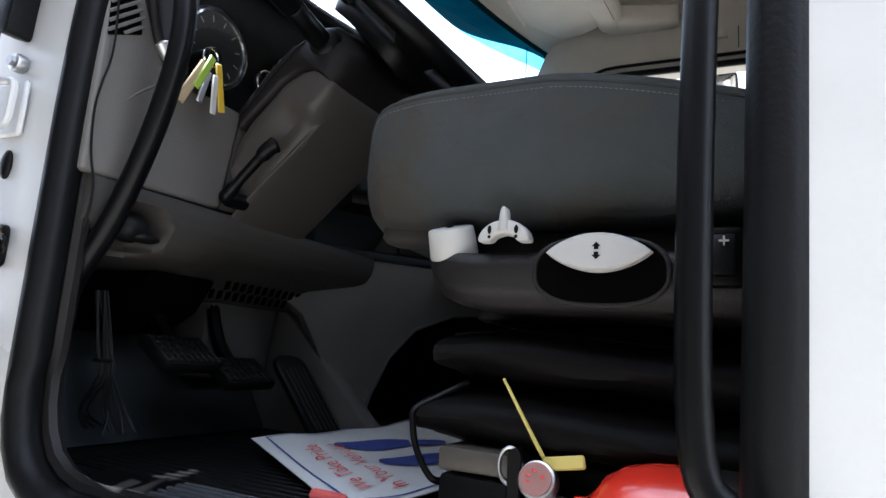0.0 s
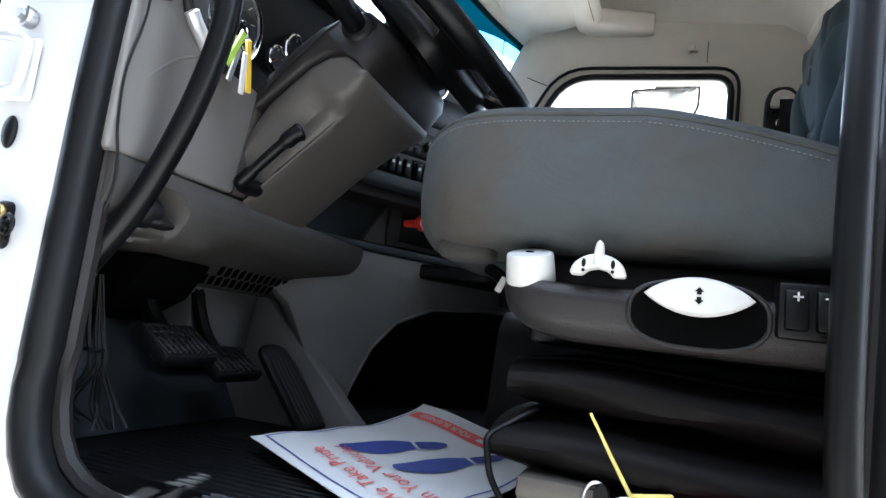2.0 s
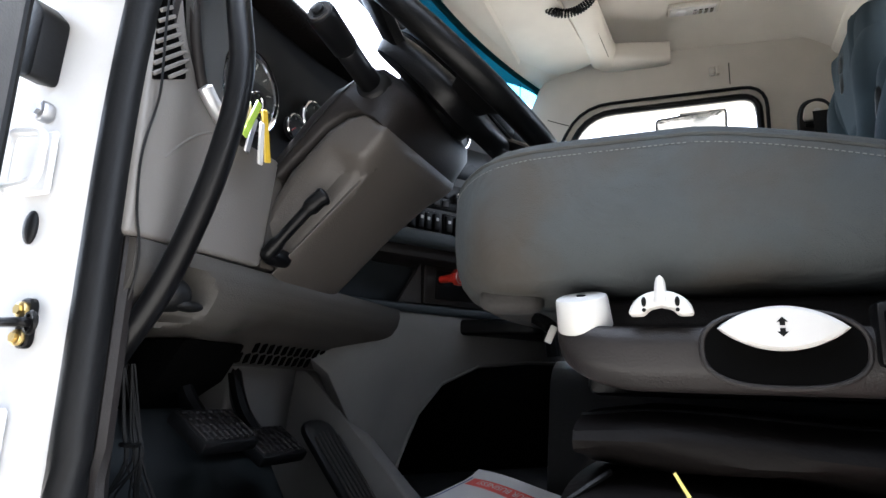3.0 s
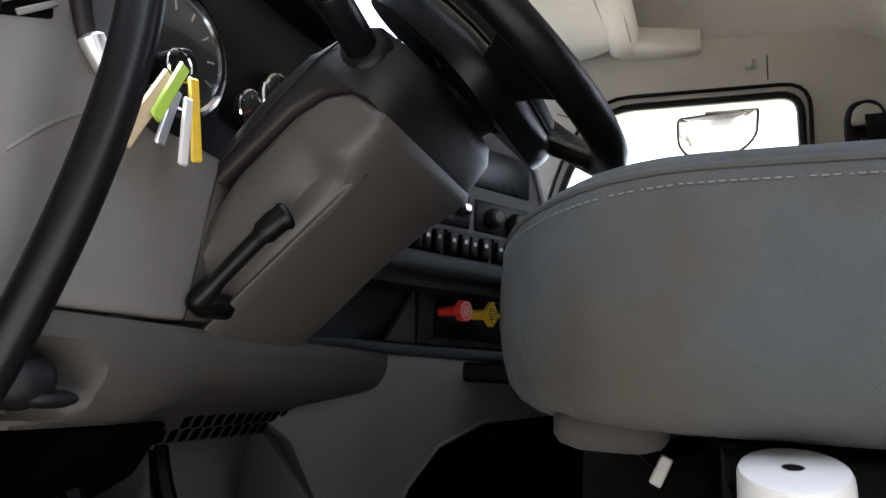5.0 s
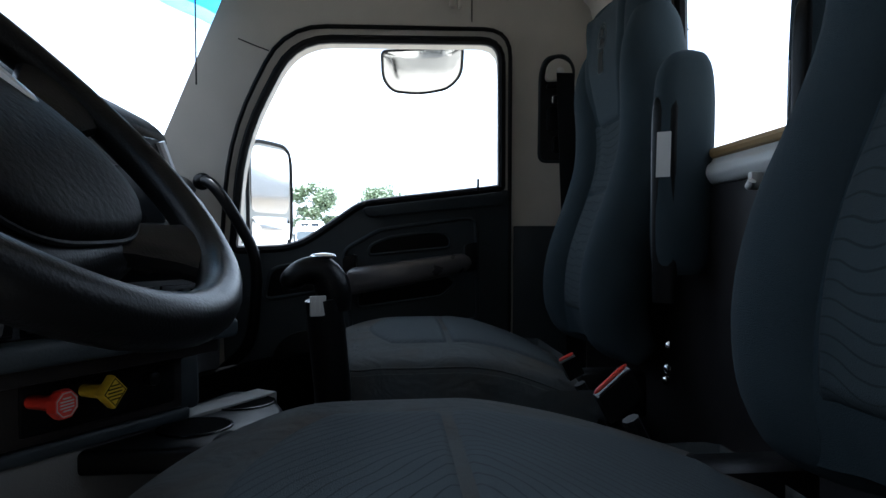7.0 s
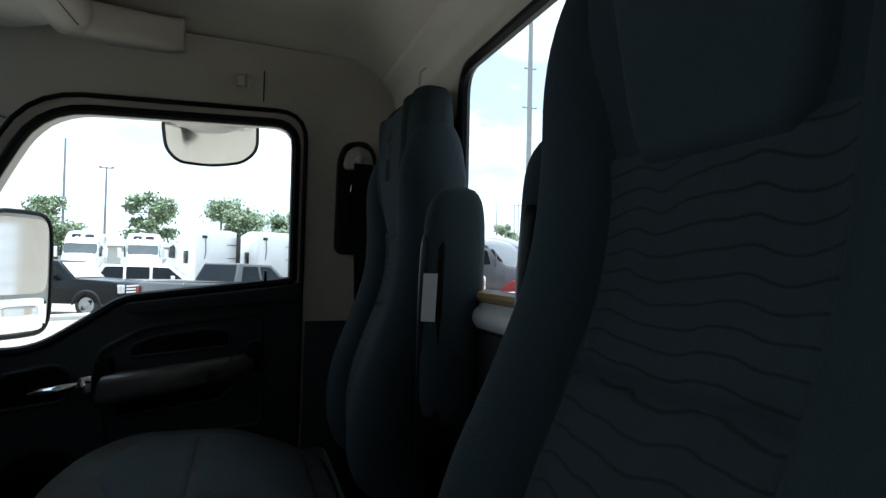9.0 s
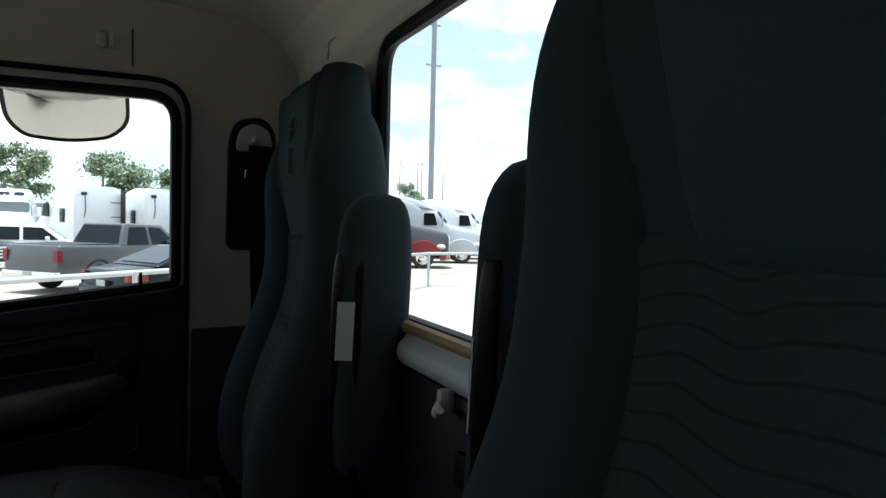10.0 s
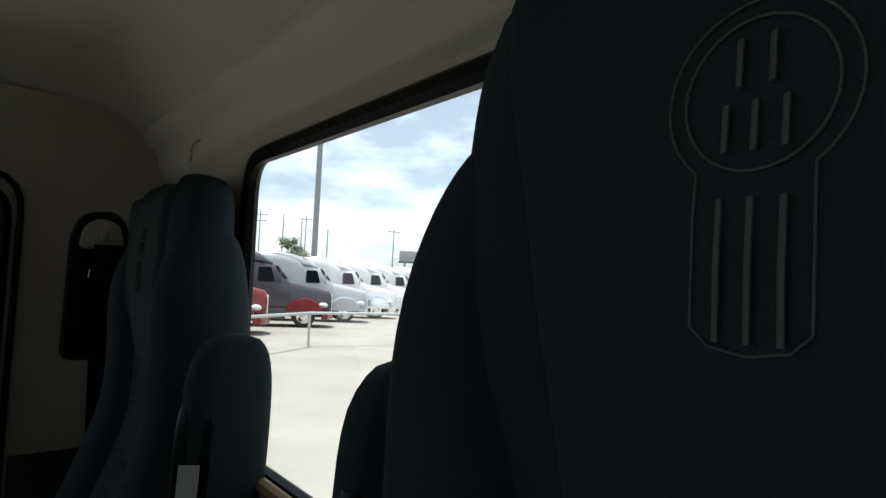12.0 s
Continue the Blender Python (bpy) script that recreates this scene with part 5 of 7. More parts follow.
def brake_valves():
    def valve(u, z, mat, label, sides, out):
        v = thing("brake_valve_knob", label, "knob", "brake valve knobs")
        base = on_stack(u, z, -0.043)
        ax = (PN + PU * 0.28).normalized()
        part("stem", rod(base, base + ax * out, 0.0080, 14, 0.0095), mat, v)
        c = base + ax * out
        s, t = ax.cross(Vector((0, 0, 1))).normalized(), None
        t = s.cross(ax).normalized()
        R = 0.0180 if sides == 8 else 0.0210
        off = math.pi / 8 if sides == 8 else 0
        rings = [[c + ax * k + s * R * q * math.cos(off + 2 * math.pi * i / sides) + t * R * q * math.sin(off + 2 * math.pi * i / sides) for i in range(sides)] for k, q in ((-0.008, 0.6), (-0.002, 0.96), (0.006, 1.0), (0.010, 0.94))]
        part("head", loft(rings), mat, v)
        rim = [c + ax * 0.0105 + s * R * 0.8 * math.cos(off + 2 * math.pi * i / sides) + t * R * 0.8 * math.sin(off + 2 * math.pi * i / sides) for i in range(sides)]
        ink = "whiteplastic" if sides == 8 else "blackplastic"
        part("border", tube(rim, 0.0008, 5, True), ink, v)
        for k in (-2, -1, 0, 1, 2):
            w = R * (0.52 if abs(k) < 2 else 0.3)
            part("print_line", tube([c + ax * 0.0103 - s * w + t * k * R * 0.2, c + ax * 0.0103 + s * w + t * k * R * 0.2], 0.0009, 5), ink, v)
    valve(0.040, 1.622, "red", "red octagonal brake valve knob on a thick stem", 8, 0.043)
    valve(0.102, 1.623, "yellow", "yellow diamond-shaped parking brake knob on a thick stem", 4, 0.038)


def lower_panel():
    """The grey panel below the shelf, turned to the driver, with a dark arch cut in its foot."""
    U = lambda y: (y - 1.059) / 0.822
    arch = [(U(1.01), 1.19), (U(1.03), 1.27), (U(1.06), 1.35), (U(1.105), 1.41), (U(1.18), 1.448), (U(1.29), 1.462), (U(1.42), 1.466)]
    out = [(U(0.995), 1.19)] + arch + [(U(1.42), 1.551), (U(0.86), 1.551), (U(0.86), 1.455), (U(0.90), 1.42), (U(0.955), 1.30)]
    b = slab(out, -0.10, -0.052, 0.004)
    p = thing("lower_panel", "grey moulded panel under the dashboard beside the pedals", "panel")
    part("face", b, "litgrey", p)
    part("arch_rim", tube([on_stack(u, z, -0.054) for u, z in arch], 0.004, 8), "litgrey", p)
    # near-black sheet added for the darkness seen through the arch
    part("arch_shade", sbox(U(0.85), U(2.0), 1.17, 1.53, -0.40, -0.36, 0), "nearblack", p, "black sheet that stands for the shade behind the arch")
    part("pedal_box", prism([(-1.0, 1.455), (-0.79, 1.457), (-0.83, 1.40), (-0.90, 1.36), (-1.0, 1.36)], "xz", 0.575, 0.70, 0.008), "nearblack", p, "black pedal bracket")
    part("toe_wedge", prism(round_corners([(-1.09, 1.19), (-0.61, 1.19), (-0.668, 1.245), (-0.855, 1.42), (-0.885, 1.44), (-1.09, 1.45)], [0, 0, 0.02, 0.03, 0.02, 0], 3), "xz", 0.962, 1.01, 0.006), "litgrey", p, "grey wedge beside the accelerator")
    part("column_cover", prism([(-1.0, 1.29), (-0.89, 1.29), (-0.872, 1.44), (-1.0, 1.44)], "xz", 0.772, 0.953, 0.012, 3), "litgrey", p, "grey column foot cover")
    part("toe_board", prism([(-1.09, 1.19), (-0.88, 1.19), (-0.97, 1.33), (-1.0, 1.46), (-1.09, 1.46)], "xz", 0.45, 0.96, 0.01), "doorgrey", p, "dark toe board")


def pedals():
    def pad(c, w, h, tilt, label, ribs):
        p = thing("pedal", label, "pedal", "foot pedals", at=c)
        b = turn(box(-0.010, 0.010, -w / 2, w / 2, -h / 2, h / 2, 0.005), pose(0, 0, 0, 0, tilt, 0))
        part("pad", b, "rubber", p)
        for i in range(ribs):
            y = -w / 2 + w * (i + 0.5) / ribs
            part("rib", turn(box(0.009, 0.0125, y - 0.0024, y + 0.0024, -h * 0.42, h * 0.42, 0.001, 1), pose(0, 0, 0, 0, tilt, 0)), "darkplastic", p)
        for i in range(5):
            z = -h * 0.36 + i * h * 0.18
            part("rib", turn(box(0.009, 0.0125, -w * 0.45, w * 0.45, z - 0.0016, z + 0.0016, 0.001, 1), pose(0, 0, 0, 0, tilt, 0)), "darkplastic", p)
        part("arm", tube(smooth_path([(-0.01, 0.0, 0.0), (-0.06, 0.0, 0.05), (-0.09, 0.0, 0.13), (-0.10, 0.0, 0.22)]), 0.013, 8), "blackplastic", p)
    pad((-0.785, 0.640, 1.335), 0.108, 0.078, -58, "square black ribbed clutch pedal pad", 9)
    pad((-0.80, 0.785, 1.305), 0.115, 0.075, -58, "square black ribbed brake pedal pad", 8)
    g = thing("pedal", "long black ribbed accelerator pedal hinged at the floor", "pedal", "foot pedals")
    T, B, side = Vector((-0.795, 0.893, 1.338)), Vector((-0.698, 0.918, 1.200)), Vector((0.15, 0.985, 0)).normalized()
    up = (T - B).normalized().cross(side).normalized()
    up = -up if up.z < 0 else up
    part("pad", loft([[T.lerp(B, u) + side * p * k + up * q * min(1, k * 1.2) for p, q in rounded(0.040, 0.011, 3, 20)] for u, k in ((0, 0.35), (0.02, 0.62), (0.06, 0.83), (0.12, 0.96), (0.2, 1.0), (0.6, 1.0), (0.97, 1.0), (1.0, 0.9))]), "rubber", g)
    for i in range(6):
        part("rib", tube([T.lerp(B, u) + side * (-0.028 + 0.0112 * i) + up * 0.0112 for u in (0.14 + 0.03 * abs(i - 2.5), 0.5, 0.95)], 0.0023, 6), "wornvinyl", g)


dash = dashboard()
brake_valves()
lower_panel()
pedals()


def keys():
    k = thing("key_ring", "bunch of keys with green, white and yellow tags in the ignition", "keys")
    c = Vector((-0.668, 0.516, 1.752))
    part("lock", rod((-0.72, 0.53, 1.758), (-0.665, 0.525, 1.756), 0.012, 14, bevel=0.003), "blackplastic", k)
    part("ring", tube([c + Vector((0.004, 0.013 * math.cos(a), -0.004 + 0.013 * math.sin(a))) for a in [i * math.pi / 10 for i in range(20)]], 0.0012, 6, True), "chrome", k)
    def tag(y, z, w, l, a, mat, nm, lab, x=0.0):
        b = box(-0.0018, 0.0018, -w / 2, w / 2, -l, 0, 0.0015, 1)
        part(nm, turn(b, pose(c.x + 0.006 + x, y, z, a)), mat, k, lab)
    tag(0.515, 1.747, 0.011, 0.058, -22, "limegreen", "tag", "lime green tag", 0.004)
    tag(0.506, 1.735, 0.014, 0.076, -26, "cardtan", "tag", "tan card tag")
    tag(0.526, 1.742, 0.012, 0.068, 14, "yellow", "tag", "yellow tag", 0.003)
    tag(0.521, 1.722, 0.010, 0.055, 4, "whiteplastic", "tag", "white tag", 0.006)
    tag(0.513, 1.725, 0.010, 0.05, -12, "metal", "key", "steel key", 0.002)
    return k


def cables():
    single("cable", tube(smooth_path([(-0.69, 0.385, 1.95), (-0.688, 0.386, 1.80), (-0.688, 0.391, 1.72), (-0.695, 0.394, 1.688), (-0.696, 0.389, 1.66), (-0.697, 0.386, 1.625), (-0.697, 0.390, 1.575), (-0.697, 0.40, 1.53), (-0.71, 0.405, 1.48), (-0.76, 0.42, 1.42)]), 0.0014, 6), "rubber", "thin black cable hanging down the dash end panel", "cable")
    w = thing("wire_bundle", "loose bundle of thin dark wires hanging beside the pedals", "wires")
    random.seed(4)
    for i in range(15):
        a, s = random.uniform(-0.02, 0.02), random.uniform(-0.03, 0.03)
        top = (-0.84 + random.uniform(-0.01, 0.01), 0.53 + a * 0.3, 1.42)
        pts = [top, (-0.835 + a * 0.4, 0.545 + a * 0.5, 1.34), (-0.83 + a * 0.5, 0.55 + a * 0.4, 1.30), (-0.83 + s, 0.56 + s * 0.9, 1.25), (-0.82 + 1.4 * s, 0.565 + 1.2 * a, 1.215 + abs(s) * 0.3)]
        part("wire", tube(smooth_path(pts, 4), 0.0016, 5), "rubber", w)
    part("tie", tube([(-0.835 + 0.011 * math.cos(t), 0.547 + 0.011 * math.sin(t), 1.32) for t in [i * math.pi / 6 for i in range(12)]], 0.003, 6, True), "rubber", w)


keys()
cables()


# ---- driver's seat base ----
def seat_controls():
    b = thing("suspension_base", "black suspension seat base with a moulded control panel", "seat base")
    prof = [(0.470, 1.405), (0.458, 1.42), (0.454, 1.445), (0.460, 1.456), (0.510, 1.460), (0.520, 1.486), (0.56, 1.492), (0.56, 1.405)]
    outline, rings = round_corners(prof, 0.005, 3), []
    for i in range(17):
        u = min(1, i / 12)
        x = -0.276 + 0.075 * (1 - math.cos(math.pi / 2 * u)) if i <= 12 else -0.201 + 0.341 * (i - 12) / 4
        e = math.sin(math.pi / 2 * u)
        rings.append([(x, 0.56 + (p - 0.56) * (0.70 + 0.30 * e), 1.478 + (q - 1.478) * (0.45 + 0.55 * e)) for p, q in outline])
    pan = loft(rings)
    part("control_panel", pan, "darkplastic", b, "dark moulded side panel")
    part("frame", box(-0.265, 0.12, 0.57, 1.03, 1.40, 1.48, 0.01), "blackplastic", b)
    # flat near-black disc: shade of the hollow round the lift handle, put into colour
    part("handle_shade", loft([[(-0.103 + p, 0.4535 - o, 1.438 + q) for p, q in rounded(0.054 * k, 0.027 * k, 2.6, 32)] for o, k in ((0.0, 1.0), (0.0018, 0.97))]), "nearblack", b, "flat black disc for the shade round the lift handle")
    part("hollow_rim", tube([(-0.103 + p, 0.4525, 1.438 + q) for p, q in rounded(0.055, 0.028, 2.6, 36)], 0.0022, 8, True), "darkplastic", b)
    eye = []
    for i in range(40):
        t = -1 + i / 10 if i < 20 else 1 - (i - 20) / 10
        eye.append((0.0435 * t, (1 if i < 20 else -1) * 0.0165 * (1 - t * t) ** 0.9 + 0.0))
    h = part("lift_handle", loft([[(-0.103 + p * k, 0.452 - o, 1.453 + q * k) for p, q in eye] for o, k in ((-0.01, 0.96), (0.005, 1.0), (0.009, 0.97), (0.011, 0.85))]), "whiteplastic", b, "white lens-shaped lift handle")
    for s in (1, -1):
        part("arrow", prism([(-0.103 + p, 1.4535 + s * q) for p, q in ((-0.0018, 0.001), (0.0018, 0.001), (0.0018, 0.0035), (0.0038, 0.0035), (0.0, 0.0072), (-0.0038, 0.0035), (-0.0018, 0.0035))], "xz", 0.4405, 0.4412), "blackplastic", h)
    kn = part("round_knob", rod((-0.251, 0.486, 1.456), (-0.253, 0.476, 1.4845), 0.0238, 36, 0.0225, bevel=0.003), "whiteplastic", b, "white round knob")
    part("knob_mark", ball((-0.253, 0.4758, 1.4847), 0.0045, 0.0040, 0.0012, 10), "blackplastic", kn)
    turn_m = pose(-0.186, 0.456, 1.4635)
    fan = [(0.0245 * math.cos(a), 0.0198 * math.sin(a)) for a in [math.pi * i / 16 for i in range(17)]] + [(-0.013, 0.0), (-0.009, 0.005), (0, 0.007), (0.009, 0.005), (0.013, 0.0)]
    tk = part("lumbar_knob", turn(prism(fan, "xz", -0.012, 0.004, 0.003, 3), turn_m), "whiteplastic", b, "white fan-shaped lumbar knob")
    part("fin", turn(loft([[(p * 1.0, -0.008 + q, z) for p, q in rounded(a, 0.006, 2.5, 12)] for z, a in ((0.010, 0.006), (0.019, 0.0048), (0.026, 0.0040), (0.0295, 0.003), (0.031, 0.001))]), turn_m), "whiteplastic", tk)
    for s in (-1, 1):
        part("symbol", turn(join(ball((s * 0.0125, -0.0122, 0.0105), 0.0020, 0.0006, 0.0040, 10), ball((s * 0.0125, -0.0122, 0.0040), 0.0016, 0.0006, 0.0016, 8)), turn_m), "blackplastic", tk)
    sw = part("switch_block", box(-0.044, 0.005, 0.446, 0.47, 1.426, 1.472, 0.004), "blackplastic", b, "black twin rocker block")
    for x in (-0.031, -0.0085):
        r = part("rocker", turn(box(-0.0085, 0.0085, -0.004, 0.004, -0.016, 0.016, 0.002), pose(x, 0.4445, 1.449, -8)), "blackplastic", sw)
        part("plus_sign", join(box(x - 0.0035, x + 0.0035, 0.4385, 0.4405, 1.4590, 1.4602), box(x - 0.0006, x + 0.0006, 0.4385, 0.4405, 1.4561, 1.4631)), "whiteplastic", r)
    # folded bellows
    for z0, z1, y, x0, nm in ((1.335, 1.392, 0.474, -0.262, "upper"), (1.275, 1.335, 0.462, -0.272, "lower")):
        rings = []
        for i in range(15):
            x = x0 + 0.38 * i / 14
            sag = 0.003 * math.sin(i * 0.55) - 0.006 * i / 14
            e = min(1, 0.8 + i * 0.1)
            mid = (z0 + z1) / 2 + sag
            rings.append([(x, y + 0.16 + p, mid + q * e + (0.004 * math.sin(p * 40 + i) if q < 0 else 0)) for p, q in rounded(0.16, (z1 - z0) / 2, 2.6, 28)])
        part("bellows", loft(rings), "vinyl", b, "black vinyl bellows fold")
        edge = 10 if nm == "upper" else 18
        part("bellows_piping", tube([r[edge] for r in rings], 0.0022, 6), "rubber", b, "raised seam on the bellows")
    part("foot_frame", box(-0.25, 0.12, 0.515, 1.0, FLOOR, 1.275, 0.008), "blackplastic", b)
    part("slide_rail", box(-0.240, -0.168, 0.455, 0.512, 1.2635, 1.2835, 0.003), "brownsteel", b, "brownish steel slide block")
    part("slide_rail", box(-0.238, -0.166, 0.452, 0.512, FLOOR, 1.2615, 0.006), "blackplastic", b)
    for x in (-0.20, -0.10, -0.03):
        part("bolt_head", ball((x, 0.512, 1.286), 0.006, 0.006, 0.006, 10), "brownsteel", b)
    part("slide_handle", tube(smooth_path([(-0.235, 0.50, 1.338), (-0.258, 0.48, 1.322), (-0.271, 0.464, 1.311), (-0.270, 0.46, 1.298), (-0.264, 0.46, 1.276), (-0.249, 0.46, 1.255), (-0.240, 0.47, 1.250)]), 0.0032, 8), "blackplastic", b, "bent black slide handle")
    # worn corner of the cushion trim
    part("cushion_corner", loft([[(-0.335 + p, 0.545 + q, z) for p, q in rounded(0.032 * k, 0.022 * k, 3.2, 24)] for z, k in ((1.479, 0.6), (1.482, 0.88), (1.487, 1.0), (1.497, 1.0), (1.502, 0.9))]), "wornvinyl", b, "scuffed grey corner cover")
    part("corner_lever", tube(smooth_path([(-0.33, 0.63, 1.482), (-0.318, 0.62, 1.476), (-0.309, 0.612, 1.470)]), 0.008, 8), "blackplastic", b)
    part("corner_tab", turn(box(-0.004, 0.004, -0.002, 0.002, -0.010, 0.010, 0.001, 1), pose(-0.309, 0.608, 1.463, 0, 25)), "whiteplastic", b, "small white tab")
    # passenger pedestal
    p = thing("seat_pedestal", "plain black passenger seat pedestal", "seat base")
    part("pedestal", box(-0.20, 0.16, 1.40, 1.82, FLOOR, 1.44, 0.015), "blackplastic", p)
    part("frame", box(-0.29, 0.16, 1.345, 1.875, 1.425, 1.49, 0.012), "blackplastic", p)


def extinguisher():
    e = thing("fire_extinguisher", "red fire extinguisher lying beside the seat base", "fire extinguisher")
    y, z = 0.458, 1.243
    rows = [(-0.122, 0.012), (-0.118, 0.016), (-0.108, 0.017), (-0.103, 0.022), (-0.094, 0.035), (-0.078, 0.045), (-0.058, 0.0495), (-0.04, 0.05), (0.20, 0.05), (0.215, 0.045), (0.22, 0.03)]
    part("cylinder", tube([(x, y, z) for x, r in rows], [r for x, r in rows], 32), "redpaint", e, "glossy red steel cylinder")
    part("band", tube([(-0.030, y, z), (-0.029, y, z), (-0.026, y, z), (-0.025, y, z)], [0.0504, 0.0512, 0.0512, 0.0504], 32), "whiteplastic", e, "white band")
    part("label", tube([(-0.018, y, z), (-0.017, y, z), (0.018, y, z), (0.019, y, z)], [0.0503, 0.0508, 0.0508, 0.0503], 32), "darkplastic", e, "dark grey label")
    part("label", tube([(0.020, y, z), (0.021, y, z), (0.12, y, z), (0.121, y, z)], [0.0503, 0.0508, 0.0508, 0.0503], 32), "whiteplastic", e, "white label with small print")
    for i in range(5):
        part("print_line", tube([(0.028, y + 0.0512 * math.cos(a), z + 0.0512 * math.sin(a)) for a in [radians(100 + i * 9 + k * 2) for k in range(3)]], 0.001, 5), "darkplastic", e)
    part("valve", rod((-0.150, y, z + 0.004), (-0.118, y, z), 0.0125, 14, bevel=0.003), "metal", e)
    part("valve_block", box(-0.160, -0.130, y - 0.011, y + 0.012, z - 0.030, z + 0.010, 0.004), "galvanised", e, "pale cast valve body")
    part("lever", prism(round_corners([(-0.172, 1.225), (-0.163, 1.225), (-0.161, 1.285), (-0.168, 1.292), (-0.174, 1.285)], 0.004, 3), "xz", y - 0.008, y + 0.008, 0.002, 1), "blackplastic", e, "black squeeze lever")
    g = part("gauge", rod((-0.147, y - 0.012, z + 0.026), (-0.147, y + 0.004, z + 0.020), 0.0160, 24, bevel=0.003), "metal", e, "steel-rimmed pressure gauge")
    part("gauge_face", rod((-0.147, y - 0.0145, z + 0.0268), (-0.147, y - 0.0122, z + 0.026), 0.0132, 24), "gaugepink", g)
    for a in (20, 95, 160, 215):
        part("dash_mark", ball((-0.147 + 0.0065 * math.cos(radians(a)), y - 0.0152, z + 0.0273 + 0.0062 * math.sin(radians(a))), 0.0022, 0.0006, 0.0012, 8), "redpaint", g)
    part("pin_ring", tube([(-0.172 + 0.010 * math.cos(a), y - 0.004, z + 0.032 + 0.015 * math.sin(a)) for a in [i * math.pi / 10 for i in range(20)]], 0.0017, 8, True), "metal", e, "steel safety pin ring")
    part("seal_tail", tube([(-0.137, y + 0.002, z + 0.028), (-0.158, y, z + 0.062), (-0.182, y - 0.003, z + 0.1025)], [0.0021, 0.0017, 0.0013], 8), "sealyellow", e, "thin yellow plastic seal tail")
    part("seal_tag", turn(box(-0.017, 0.017, -0.002, 0.002, -0.0055, 0.0055, 0.0015, 1), pose(-0.127, y - 0.002, z + 0.040, 0, -10, 0)), "sealyellow", e, "small yellow seal tag")
    part("bracket", box(-0.05, 0.15, y - 0.04, y + 0.045, FLOOR, z - 0.044, 0.004), "blackplastic", e)


seat_controls()
extinguisher()


# ---- paper mat ----
def paper_mat():
    A, L, Fr = Vector((-0.375, 0.505)), Vector((-0.670, 0.690)), Vector((-0.529, 1.019))
    r, dn = (L - A), (Fr - L)
    W, H = r.length, dn.length
    def at(s, t, o=0.0):
        """s along the lines of print, t down the sheet, both 0 to 1."""
        p = A + r * s + dn * t
        q = min(1, max(0, t))
        z = FLOOR + 0.008 + s * (0.022 + 0.012 * q + 0.033 * q ** 6) + (1 - s) * 0.045 * q * q + 0.003 * math.sin(7 * s + 2) * (0.3 + q) + 0.0015 * math.sin(19 * t + 5 * s)
        return Vector((p.x, p.y, z + o))
    def sheet(s0, s1, t0, t1, o, ns=24, nt=20, thick=0.0):
        b = bmesh.new()
        g = [[b.verts.new(at(s0 + (s1 - s0) * i / ns, t0 + (t1 - t0) * j / nt, o)) for j in range(nt + 1)] for i in range(ns + 1)]
        for i in range(ns):
            for j in range(nt):
                b.faces.new((g[i][j], g[i + 1][j], g[i + 1][j + 1], g[i][j + 1]))
        if thick:
            ex = bmesh.ops.extrude_face_region(b, geom=b.faces[:])
            for v in ex["geom"]:
                if isinstance(v, bmesh.types.BMVert):
                    v.co.z -= thick
        return b
    m = thing("paper_floor_mat", "white paper floor mat printed with two blue shoe soles", "paper mat")
    part("sheet", sheet(0, 1, 0, 1, 0, thick=0.0012), "paper", m)
    fr = 0.055
    part("border_line", join(join(sheet(0.03, 0.97, fr, fr + 0.008, 0.0012, 24, 1), sheet(0.965, 0.975, fr, 0.93, 0.0012, 1, 24)), sheet(0.03, 0.04, fr, 0.93, 0.0012, 1, 24)), "navy", m, "thin navy border")
    band = part("band", sheet(0.06, 0.95, 0.855, 0.925, 0.0012, 24, 3), "redprint", m, "red band")
    def text(body, size, s, t, mat, parent, nm, w_over=None):
        cu = bpy.data.curves.new("wording", "FONT")
        cu.body, cu.size, cu.align_x, cu.resolution_u = body, size, "LEFT", 3
        ob = bpy.data.objects.new("wording", cu)
        scene.collection.objects.link(ob)
        bpy.context.view_layer.update()
        me = ob.evaluated_get(bpy.context.evaluated_depsgraph_get()).to_mesh()
        bm = bmesh.new()
        bm.from_mesh(me)
        bpy.data.objects.remove(ob)
        bmesh.ops.triangulate(bm, faces=bm.faces)
        bmesh.ops.subdivide_edges(bm, edges=[e for e in bm.edges if e.calc_length() > 0.01], cuts=2)
        for v in bm.verts:
            v.co = at(s + v.co.x / W, t - v.co.y / H, 0.0022)
        part(nm, bm, mat, parent, smooth=False)
    text("We Take Pride", 0.034, 0.14, 0.205, "redprint", m, "words")
    text("In Your Vehicle!", 0.034, 0.09, 0.315, "redprint", m, "words")
    text("YOUR BUSINESS!", 0.018, 0.50, 0.908, "paper", band, "words")
    part("print_bar", sheet(0.12, 0.46, 0.878, 0.902, 0.0022, 8, 1), "paper", band)
    def sole(s, t, ang):
        front = [(0.0, 0.022), (0.03, 0.034), (0.07, 0.040), (0.11, 0.036), (0.145, 0.027), (0.150, 0.026)]
        heel = [(0.158, 0.025), (0.18, 0.027), (0.205, 0.025), (0.222, 0.014)]
        out = None
        for seg in (front, heel):
            c = bmesh.new()
            pts = [(x, -w * 0.82) for x, w in seg] + [(x, w * 0.82) for x, w in seg[::-1]]
            if seg is front:
                pts = [(-0.008, -0.008)] + pts + [(-0.008, 0.008)]
            else:
                pts = pts[:4] + [(0.228, -0.004), (0.228, 0.004)] + pts[4:]
            c.faces.new([c.verts.new((x, y, 0)) for x, y in round_corners(pts, 0.006, 2)])
            bmesh.ops.triangulate(c, faces=c.faces)
